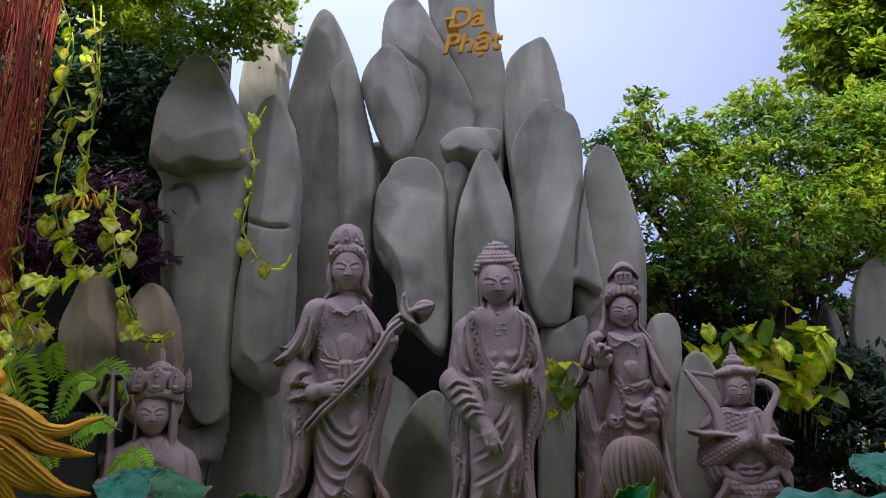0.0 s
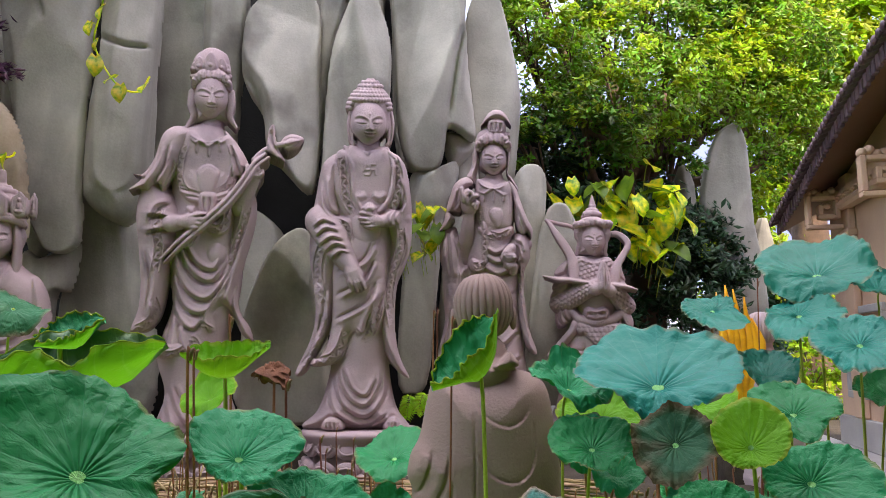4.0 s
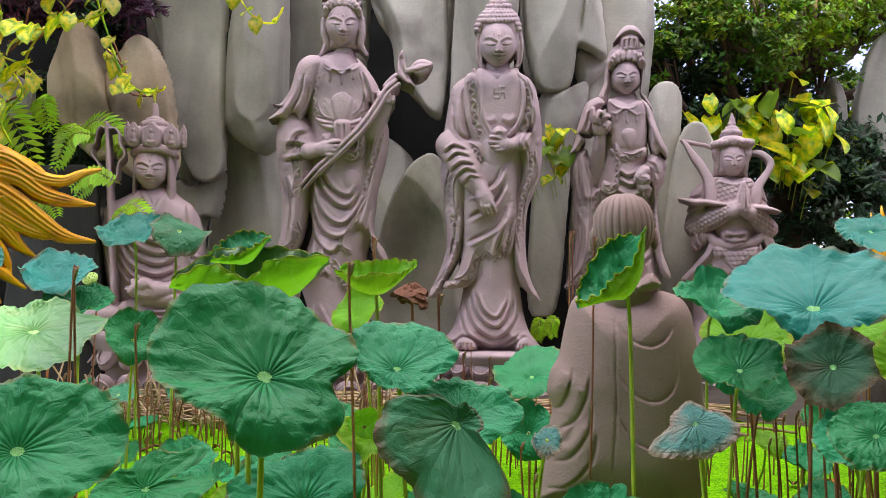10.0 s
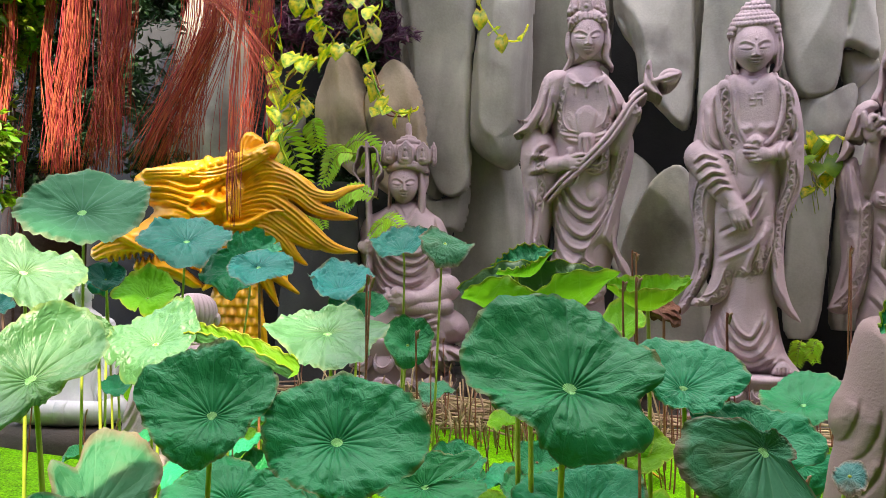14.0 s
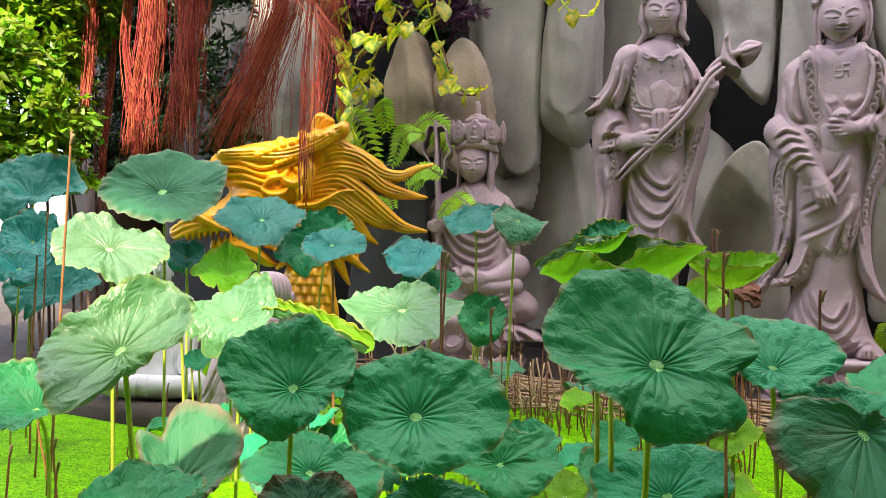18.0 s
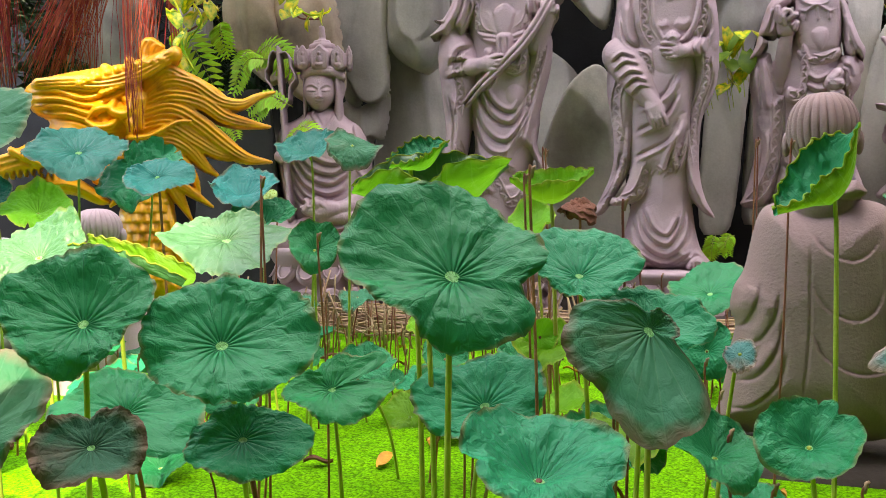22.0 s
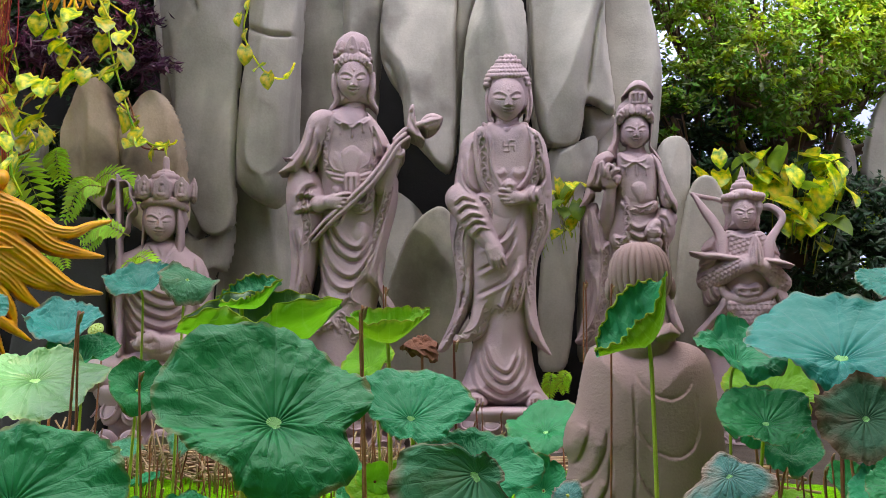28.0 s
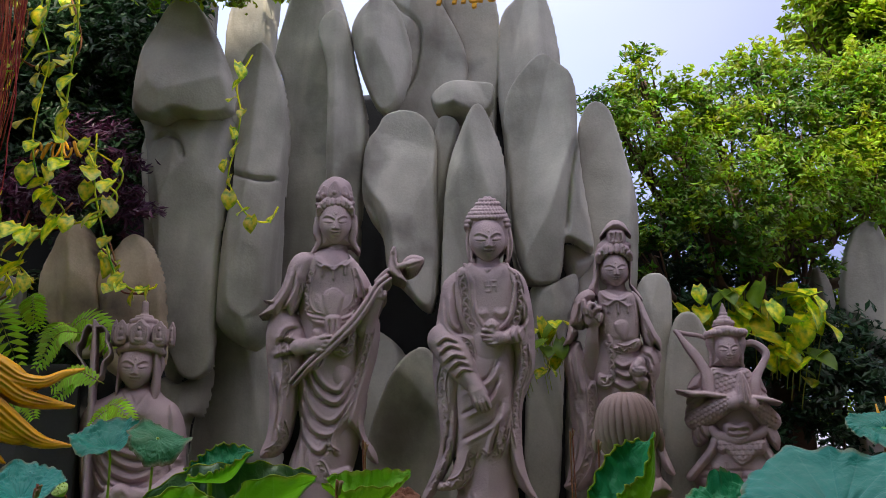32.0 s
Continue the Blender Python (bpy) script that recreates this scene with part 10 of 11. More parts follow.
PURPLE_LEFT = (
    (-4.35, 7.40, 4.03, 0.28),
    (-4.01, 7.40, 4.12, 0.31),
    (-3.74, 7.30, 3.70, 0.15),
    (-4.77, 7.50, 3.91, 0.25),
    (-4.22, 7.50, 4.56, 0.38),
    (-3.61, 7.30, 3.87, 0.18),
    (-5.29, 7.60, 4.17, 0.38),
    (-4.85, 7.60, 3.95, 0.31),
    (-3.81, 7.40, 3.75, 0.21),
)
TOP_LEAVES = (
    (-4.02, 7.30, 6.89, 0.40),
    (-3.57, 7.30, 6.53, 0.39),
    (-3.22, 7.40, 6.79, 0.47),
    (-2.89, 7.50, 6.52, 0.33),
    (-2.99, 7.50, 7.00, 0.34),
    (-3.54, 7.40, 7.40, 0.61),
    (-4.31, 7.40, 7.82, 0.63),
    (-2.77, 7.60, 7.46, 0.48),
    (-4.65, 7.20, 7.29, 0.54),
    (-2.85, 8.90, 7.36, 0.17),
    (-2.83, 8.90, 7.91, 0.17),
)
tree("broad tree with small bright green leaves above the guardian", RIGHT_TREE, 1050, 0.055, TREE_LEAF, (3.4, 10.6, 0.0), 4.6, 0.3)
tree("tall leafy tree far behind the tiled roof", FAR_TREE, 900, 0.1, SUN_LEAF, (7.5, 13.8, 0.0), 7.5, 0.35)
bush("dense sunlit hedge with bright green leaves", HEDGE, 1500, 0.07, HEDGE_LEAF, 0.5)
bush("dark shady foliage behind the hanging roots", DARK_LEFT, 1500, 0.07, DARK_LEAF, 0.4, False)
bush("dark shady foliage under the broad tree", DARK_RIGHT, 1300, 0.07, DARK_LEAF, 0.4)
bush("purple-leaved shrub growing over the rock", PURPLE_LEFT, 900, 0.075, PURPLE, 0.22, False)
bush("yellow flowering shrub beyond the rocks", ((6.0, 12.5, 1.2, 0.7), (5.3, 12.8, 2.2, 0.7), (6.2, 12.9, 2.9, 0.55), (7.0, 12.6, 2.2, 0.8), (5.2, 12.4, 0.6, 0.6), (6.8, 12.3, 0.8, 0.8), (4.6, 11.5, 3.4, 0.6), (5.2, 12.0, 3.7, 0.7), (5.0, 12.0, 2.9, 0.6), (5.9, 12.4, 3.8, 0.7)), 700, 0.07, SUN_LEAF, 0.45)
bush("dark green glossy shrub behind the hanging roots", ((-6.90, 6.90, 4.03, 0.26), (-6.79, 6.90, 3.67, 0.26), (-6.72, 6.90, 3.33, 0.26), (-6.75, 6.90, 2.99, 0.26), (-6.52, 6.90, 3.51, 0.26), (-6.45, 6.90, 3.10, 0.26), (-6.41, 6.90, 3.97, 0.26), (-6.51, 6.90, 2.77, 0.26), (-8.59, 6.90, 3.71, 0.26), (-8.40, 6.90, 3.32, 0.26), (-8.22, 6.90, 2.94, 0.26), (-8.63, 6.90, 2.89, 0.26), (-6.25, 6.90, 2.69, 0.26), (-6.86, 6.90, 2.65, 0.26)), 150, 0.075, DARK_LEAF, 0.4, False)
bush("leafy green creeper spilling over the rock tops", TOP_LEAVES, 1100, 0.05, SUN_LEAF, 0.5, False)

# banyan limb above the pond bank, from which the roots hang
bm = bmesh.new()
tube(bm, curve_pts([(-9.5, 8.0, -0.2), (-9.3, 7.8, 3.5), (-8.6, 7.2, 6.2), (-7.0, 6.4, 7.6), (-5.0, 6.0, 8.0), (-3.6, 5.9, 8.1)], 6), [0.6 - 0.016 * i for i in range(31)], 14)
tube(bm, curve_pts([(-7.2, 6.5, 7.5), (-6.0, 5.6, 7.7), (-4.6, 5.2, 7.8)], 5), [0.24 - 0.012 * i for i in range(11)], 10)
tagged(mesh_ob("banyan_limb", bm, BARK), "thick brown banyan trunk arching over the bank", "tree")


def root_bundle(xt, xb, y, zb, spread, n):
    """Hanging aerial roots in one hank, red-brown and frayed."""
    bm = bmesh.new()
    rng = random.Random(int(xt * 100) + n)
    top = 7.85
    bend = [rng.uniform(-1, 1) for _ in range(4)]
    # strands gather in a few cords, each with its own sway
    cords = [(rng.gauss(0, 1), rng.gauss(0, 1), rng.uniform(0, 6), rng.uniform(5, 9)) for _ in range(max(2, n // 5))]
    for k in range(int(n * 3.2)):
        ca, cb, ph, beat = rng.choice(cords)
        a, b = ca + 0.3 * rng.gauss(0, 1), cb + 0.3 * rng.gauss(0, 1)
        x0, x1 = xt + 0.6 * spread * a, xb + 0.75 * spread * b
        y0 = y + 0.5 * spread * rng.gauss(0, 1)
        z1 = zb + abs(rng.gauss(0, 0.25)) * (rng.random() < 0.7)
        q, w = rng.uniform(0, 6), rng.uniform(0.006, 0.02)
        pts = []
        for i in range(27):
            t = i / 26
            z = top + (z1 - top) * t
            x = x0 + (x1 - x0) * min(1, max(0, (3.6 - z) / max(0.3, 3.6 - z1)))
            sway = 0.05 * math.sin(7 * t + bend[0] * 3) + 0.035 * math.sin(beat * 2 * t + ph) + w * math.sin(23 * t + q) + 0.6 * w * math.sin(47 * t + 2 * q)
            pts.append((x + sway, y0 + 0.03 * math.cos(6 * t + 2 * k), z))
        r = rng.uniform(0.0028, 0.006) * (2.0 if rng.random() < 0.1 else 1)
        tube(bm, pts, [r * (1.1 - 0.5 * i / 26) for i in range(27)], 4)
    return tagged(mesh_ob("root_hank", bm, ROOT), "hank of hanging red-brown banyan aerial roots", "roots", "hanging roots", "stuff")


def heart_mesh(name="leaf"):
    bm = bmesh.new()
    n = 7
    rows = []
    for i in range(n + 1):
        t = i / n
        w = 0.44 * (math.sin(math.pi * min(1, t * 0.9 + 0.1)) ** 0.75) * (1 - 0.2 * t)
        z = 0.1 * math.sin(t * 2.6) - 0.18 * t * t
        y = t - 0.12 * (1 - min(1, t * 4))
        rows.append([bm.verts.new((-w, y - 0.12 * (t < 0.05), z + 0.16 * w)), bm.verts.new((-w * 0.5, y - 0.06 * (t < 0.05), z + 0.05 * w)), bm.verts.new((0, y, z - 0.03)), bm.verts.new((w * 0.5, y - 0.06 * (t < 0.05), z + 0.05 * w)), bm.verts.new((w, y - 0.12 * (t < 0.05), z + 0.16 * w))])
    for a, b in zip(rows, rows[1:]):
        for k in range(4):
            bm.faces.new((a[k], a[k + 1], b[k + 1], b[k]))
    me = bpy.data.meshes.new(name)
    bm.to_mesh(me)
    bm.free()
    for p in me.polygons:
        p.use_smooth = True
    me.materials.append(POTHOS)
    return me


HEART = heart_mesh()
HEART_GREEN = heart_mesh()
HEART_GREEN.materials[0] = TREE_LEAF


def big_leaf(e, p, size, rng, droop=35, face=180, green=1.0):
    ob = new("leaf", HEART if rng.random() < green else HEART_GREEN)
    ob.parent = e
    s = size * rng.uniform(0.75, 1.2)
    ob.matrix_basis = Matrix.Translation(p) @ Matrix.Rotation(radians(face + rng.uniform(-40, 40)), 4, "Z") @ Matrix.Rotation(radians(-droop + rng.uniform(-25, 25)), 4, "X") @ Matrix.Rotation(radians(rng.uniform(-30, 30)), 4, "Y") @ Matrix.Diagonal((s, s, s, 1))
    return ob


def vine(size, *pts):
    """A hanging vine with variegated heart-shaped leaves."""
    b = Vector(pts[0])
    e = thing("pothos_vine", "hanging vine with yellow-green variegated heart-shaped leaves", "vine", "variegated vines", at=b)
    c = curve_pts([Vector(p) - b for p in pts], 6)
    bm = bmesh.new()
    tube(bm, c, 0.009, 6)
    part("stem", bm, STEMB if size < 0.125 else POTHOS, e)
    rng = random.Random(int(abs(pts[0][0]) * 1000))
    gone, last, side = 0.0, c[0], 1
    for p in c:
        gone += (p - last).length
        last = p
        if gone > size * 1.2:
            gone, side = 0.0, -side
            q = p + Vector((side * size * 0.35, -0.05, rng.uniform(-0.02, 0.04)))
            bm = bmesh.new()
            tube(bm, [p, (p + q) / 2 + Vector((0, 0, 0.02)), q], 0.004, 5)
            part("leaf_stalk", bm, POTHOS, e)
            big_leaf(e, q, size * 1.3, rng, 55, 180 - side * 35)
    return e


def leafy_plant(label, places, size, root):
    e = thing("pothos_plant", label, "plant", at=root)
    rng = random.Random(len(places))
    o = Vector(root)
    for p in places:
        q = Vector(p) - o
        for _ in range(3):
            r = q + Vector((rng.uniform(-0.28, 0.28), rng.uniform(-0.2, 0.3), rng.uniform(-0.26, 0.26))) * min(1, size * 3)
            bm = bmesh.new()
            tube(bm, curve_pts([(r.x * 0.9, r.y + 0.25, r.z - size * 1.1), (r.x * 0.97, r.y + 0.1, r.z - size * 0.3), r], 4), size * 0.02, 5)
            part("leaf_stalk", bm, STEMG, e)
            big_leaf(e, r, size, rng, rng.uniform(20, 65), 180 + rng.uniform(-60, 60), 0.8)
    return e


def fern(base, tip):
    """One arching frond with paired leaflets."""
    b, t = Vector(base), Vector(tip)
    e = thing("fern_frond", "lime green fern frond with narrow paired leaflets", "fern", "ferns", at=b)
    d = t - b
    c = curve_pts([(0, 0, 0), d * 0.5 + Vector((0, -0.05, d.length * 0.28)), d], 8)
    bm = bmesh.new()
    tube(bm, c, [0.006 - 0.0003 * i for i in range(len(c))], 5)
    part("stalk", bm, STEMG, e)
    bm = bmesh.new()
    n = len(c)
    for i in range(2, n):
        dirv = (c[min(i + 1, n - 1)] - c[i - 1]).normalized()
        l = d.length * 0.24 * math.sin(math.pi * (0.1 + 0.85 * i / n)) + 0.02
        for s in (-1, 1):
            for h in (0, 0.5):
                side = dirv.cross(Vector((0.1, -0.8, 0.5))).normalized() * s
                p = c[i] + dirv * h * 0.5 * d.length / n
                q = p + side * l + dirv * l * 0.35 - Vector((0, 0, l * 0.25))
                w = dirv * l * 0.19
                m = (p + q) / 2 + Vector((0, 0, 0.01))
                v = [bm.verts.new(x) for x in (p, m + w, q, m - w)]
                bm.faces.new(v)
    part("frond_blade", bm, FERN, e)
    return e


def bare_stem(x, y, z):
    e = thing("bare_stem", "bare brown lotus stem that lost its leaf", "stem", "bare lotus stems", at=(x, y, -0.1))
    rng = random.Random(int(x * 977 + y * 331))
    bm = bmesh.new()
    l = Vector((rng.uniform(-0.04, 0.04), rng.uniform(-0.04, 0.08), 0))
    pts = curve_pts([l, l * 0.6 + Vector((0.01, 0, (z + 0.1) * 0.5)), Vector((0, 0, z + 0.06)), Vector((0.006, 0, z + 0.1))], 5)
    tube(bm, pts, [0.0046 - 0.0001 * i for i in range(len(pts))], 7)
    part("stalk", bm, STEMB, e)
    bm = bmesh.new()
    tube(bm, [(0.004, 0, z + 0.08), (0.008, 0, z + 0.105), (0.014, 0, z + 0.11)], [0.004, 0.0052, 0.003], 7)
    part("broken_tip", bm, TWIG, e)
    return e


root_bundle(-7.77, -7.78, 5.90, 1.77, 0.04, 10)
root_bundle(-6.84, -6.92, 6.00, 2.20, 0.14, 34)
root_bundle(-6.20, -6.28, 5.90, 2.16, 0.17, 44)
root_bundle(-7.42, -7.29, 6.20, 2.25, 0.06, 12)
root_bundle(-5.18, -5.53, 6.10, 2.28, 0.26, 32)
root_bundle(-4.94, -5.71, 5.90, 2.18, 0.17, 22)
root_bundle(-4.23, -4.32, 5.70, 2.18, 0.17, 15)
root_bundle(-3.62, -3.64, 4.70, 1.50, 0.03, 5)
root_bundle(-4.22, -4.22, 5.90, 2.38, 0.04, 8)
root_bundle(-8.60, -8.51, 5.90, 1.99, 0.09, 22)
root_bundle(-9.41, -9.32, 5.90, 2.02, 0.13, 30)
root_bundle(-7.94, -8.04, 6.40, 1.56, 0.04, 7)
root_bundle(-4.6, -4.01, 5.40, 3.37, 0.14, 7)
root_bundle(-4.4, -3.78, 5.30, 2.67, 0.1, 5)


root_bundle(-4.5, -4.01, 5.60, 3.44, 0.08, 8)

vine(0.13, (-2.56, 7.30, 5.48), (-2.71, 7.30, 5.14), (-2.65, 7.30, 4.80), (-2.69, 7.30, 4.40), (-2.74, 7.30, 4.09), (-2.63, 7.30, 3.83), (-2.47, 7.30, 3.63), (-2.29, 7.30, 3.59), (-2.20, 7.30, 3.74))
vine(0.13, (-3.79, 6.60, 4.32), (-3.75, 6.60, 3.78), (-3.61, 6.60, 3.32), (-3.46, 6.60, 2.93), (-3.28, 6.60, 2.77), (-3.09, 6.60, 2.77), (-3.05, 6.60, 2.81))
vine(0.14, (-4.39, 6.20, 6.28), (-4.24, 6.20, 5.86), (-4.26, 6.20, 5.40), (-4.11, 6.20, 4.95), (-4.14, 6.20, 4.52), (-4.15, 6.20, 4.06), (-4.01, 6.20, 3.66), (-3.77, 6.20, 3.50))
vine(0.14, (-3.90, 6.00, 6.01), (-3.80, 6.00, 5.48), (-3.73, 6.00, 5.10), (-3.74, 6.00, 4.57), (-3.74, 6.00, 4.17), (-3.72, 6.00, 3.78))
vine(0.14, (-4.30, 5.90, 4.98), (-4.29, 5.90, 4.56), (-4.35, 5.90, 4.23), (-4.27, 5.90, 3.94), (-4.36, 5.90, 3.68), (-4.24, 5.90, 3.25), (-4.14, 5.90, 2.94), (-3.91, 5.90, 2.83), (-3.76, 5.90, 2.68))
vine(0.14, (-3.37, 5.80, 3.78), (-3.21, 5.80, 3.51), (-3.06, 5.80, 3.35), (-3.17, 5.80, 3.20), (-3.49, 5.80, 3.12), (-3.71, 5.80, 3.09), (-3.94, 5.80, 3.10))
vine(0.14, (-4.00, 5.60, 2.76), (-3.92, 5.60, 2.57), (-3.91, 5.60, 2.34), (-3.80, 5.60, 2.12))
vine(0.12, (-4.09, 6.20, 3.42), (-4.19, 6.20, 3.12), (-4.44, 6.20, 2.93), (-4.25, 6.20, 2.86), (-3.96, 6.20, 2.78), (-4.31, 6.20, 2.60), (-4.51, 6.20, 2.56))
vine(0.12, (-3.82, 6.40, 3.55), (-4.13, 6.40, 3.22), (-4.42, 6.40, 3.20))
vine(0.12, (-3.73, 6.90, 3.36), (-3.66, 6.90, 3.19), (-3.56, 6.90, 2.95), (-3.38, 6.90, 2.80), (-3.21, 6.90, 2.87))
vine(0.13, (-4.53, 6.30, 6.37), (-4.27, 6.30, 5.86), (-4.31, 6.30, 5.27), (-4.57, 6.30, 4.67), (-4.60, 6.30, 4.13), (-4.64, 6.30, 3.68))
vine(0.13, (-4.08, 6.40, 6.32), (-4.01, 6.40, 5.56), (-4.00, 6.40, 4.79), (-4.00, 6.40, 4.31), (-3.65, 6.40, 4.04), (-3.37, 6.40, 3.80), (-3.53, 6.40, 3.47))
vine(0.13, (-3.83, 6.20, 3.92), (-3.96, 6.20, 3.65), (-3.76, 6.20, 3.37), (-4.00, 6.20, 3.17), (-4.12, 6.20, 2.92), (-3.96, 6.20, 2.70))
vine(0.13, (-4.40, 6.00, 3.83), (-4.21, 6.00, 3.33), (-4.21, 6.00, 2.97), (-4.00, 6.00, 2.66), (-4.17, 6.00, 2.43), (-4.18, 6.00, 2.19))
vine(0.12, (-3.77, 6.80, 3.27), (-3.55, 6.80, 3.03), (-3.49, 6.80, 2.81), (-3.27, 6.80, 2.77))
vine(0.12, (-4.69, 6.30, 5.77), (-4.46, 6.30, 5.48), (-4.48, 6.30, 5.03), (-4.13, 6.30, 4.88), (-3.87, 6.30, 5.10), (-4.06, 6.30, 5.71))
PLANT_RIGHT = ((2.41, 9.20, 3.04), (2.60, 9.20, 3.17), (2.78, 9.20, 2.96), (2.97, 9.20, 3.15), (3.28, 9.20, 3.21), (3.45, 9.20, 3.04), (3.08, 9.20, 2.89), (2.89, 9.20, 2.70), (3.19, 9.20, 2.63), (3.36, 9.20, 2.50), (2.99, 9.20, 2.37), (3.23, 9.20, 2.18), (2.71, 9.20, 2.77), (3.50, 9.20, 2.82), (2.46, 9.20, 2.77), (2.21, 9.20, 2.78), (3.63, 9.20, 2.94), (3.33, 9.20, 2.95))
PLANT_MID = ((0.36, 8.00, 2.50), (0.47, 8.00, 2.47), (0.33, 8.00, 2.32), (0.44, 8.00, 2.26), (0.29, 8.00, 2.15), (0.51, 8.00, 2.52))
fern((-4.61, 6.40, 2.56), (-4.04, 6.25, 2.08))
fern((-4.12, 6.50, 2.72), (-4.00, 6.35, 2.38))
fern((-4.25, 6.55, 2.70), (-3.98, 6.40, 2.42))
fern((-3.61, 6.45, 2.36), (-3.90, 6.30, 2.05))
fern((-3.77, 6.50, 2.46), (-3.88, 6.35, 2.07))
fern((-4.20, 7.10, 2.46), (-3.58, 6.95, 2.39))
fern((-4.22, 7.15, 2.42), (-3.63, 7.00, 2.31))
fern((-3.34, 6.40, 1.91), (-3.70, 6.25, 1.87))
fern((-3.40, 6.40, 1.95), (-3.66, 6.25, 1.77))
fern((-3.86, 6.20, 1.75), (-3.90, 6.05, 1.60))
fern((-3.87, 6.20, 1.78), (-3.70, 6.05, 1.61))
fern((-3.15, 6.50, 1.64), (-3.39, 6.35, 1.56))
fern((-3.41, 6.50, 1.65), (-3.02, 6.35, 1.57))
fern((-3.09, 6.50, 1.62), (-3.13, 6.35, 1.50))
fern((-8.38, 7.00, 2.44), (-7.97, 6.85, 2.76))
fern((-8.37, 7.00, 2.36), (-8.38, 6.85, 2.71))
fern((0.45, 7.60, 0.72), (0.34, 7.45, 0.56))
fern((0.29, 7.60, 0.72), (0.25, 7.45, 0.51))
fern((0.32, 7.60, 0.69), (0.40, 7.45, 0.55))
fern((0.27, 7.60, 0.64), (0.22, 7.45, 0.52))
bare_stem(-0.05, 2.10, 1.02)
bare_stem(-0.37, 2.40, 1.10)
bare_stem(-1.04, 2.00, 1.09)
bare_stem(-0.25, 1.90, 1.10)
bare_stem(0.43, 4.50, 1.34)
bare_stem(-0.49, 3.40, 1.24)
bare_stem(-1.16, 2.20, 1.10)
bare_stem(-1.07, 2.40, 0.92)
bare_stem(-2.06, 1.50, 1.41)
bare_stem(-3.42, 2.40, 1.25)
bare_stem(-0.54, 3.60, 1.26)
bare_stem(2.35, 4.60, 1.51)
bare_stem(-0.04, 1.90, 0.70)
bare_stem(-0.08, 3.20, 0.77)
bare_stem(0.40, 4.20, 1.31)
bare_stem(0.43, 2.95, 1.217)
bare_stem(-2.28, 1.50, 0.46)
bare_stem(-2.21, 1.60, 0.47)
bare_stem(1.12, 2.70, 0.90)
leafy_plant("large yellow-green variegated leaves climbing the tree trunk", PLANT_RIGHT, 0.3, (3.2, 9.7, 0.0))
leafy_plant("small clump of yellow-green leaves between two statues", PLANT_MID, 0.2, (0.85, 8.25, 0.0))

# stubble of dead stems standing in the water
stub_rng = random.Random(3)
for _ in range(150):
    x, y = stub_rng.uniform(-3.6, 2.4), stub_rng.uniform(1.5, 5.6)
    if 0.0 < x < 1.1 and 2.8 < y < 4.0:
        continue
    bare_stem(x, y, stub_rng.choice((0.08, 0.12, 0.2, 0.3, 0.45, 0.6)) * stub_rng.uniform(0.7, 1.2))
for _ in range(130):
    x, y = stub_rng.gauss(-0.4, 1.1), stub_rng.uniform(3.6, 5.6)
    if 0.0 < x < 1.1 and y < 4.1:
        continue
    bare_stem(x, y, stub_rng.uniform(0.25, 0.62))
for _ in range(60):
    bare_stem(stub_rng.uniform(1.1, 2.4), stub_rng.uniform(2.6, 4.4), stub_rng.uniform(0.2, 0.6))
bm = bmesh.new()
for k in range(260):
    x, y = stub_rng.uniform(-4.2, 1.6), stub_rng.uniform(5.5, 6.3)
    l, a = stub_rng.uniform(0.15, 0.7), stub_rng.gauss(0, 0.3)
    z = 0.02 + (y - 5.4) * 0.1 + stub_rng.uniform(0, 0.06)
    tube(bm, [(x - l * math.cos(a), y - l * math.sin(a), z), (x, y, z + 0.02), (x + l * math.cos(a), y + l * math.sin(a), z - 0.01)], stub_rng.uniform(0.005, 0.013), 5)
for k in range(150):
    x, y = stub_rng.uniform(-3.8, -0.6), stub_rng.uniform(5.0, 5.9)
    h = stub_rng.uniform(0.1, 0.5)
    tube(bm, [(x, y, -0.05), (x + stub_rng.gauss(0, 0.03), y, h * 0.5), (x + stub_rng.gauss(0, 0.07), y + stub_rng.gauss(0, 0.05), h)], 0.007, 5)
tagged(mesh_ob("dead_reeds", bm, TWIG), "litter of dead brown stems along the bank", "dead stems", kind="stuff")
# ---- hall at the path: wall, roof and walkway ----
HALL = Matrix.Translation((4.27, 5.0, 0)) @ Matrix.Rotation(radians(-13.6), 4, "Z")


def hall_part(name, bm, material, parent=None, label="", smooth=False):
    bmesh.ops.transform(bm, matrix=HALL, verts=bm.verts)
    ob = mesh_ob(name, bm, material, smooth)
    if parent:
        ob.parent = parent
    if label:
        tagged(ob, label)
    return ob


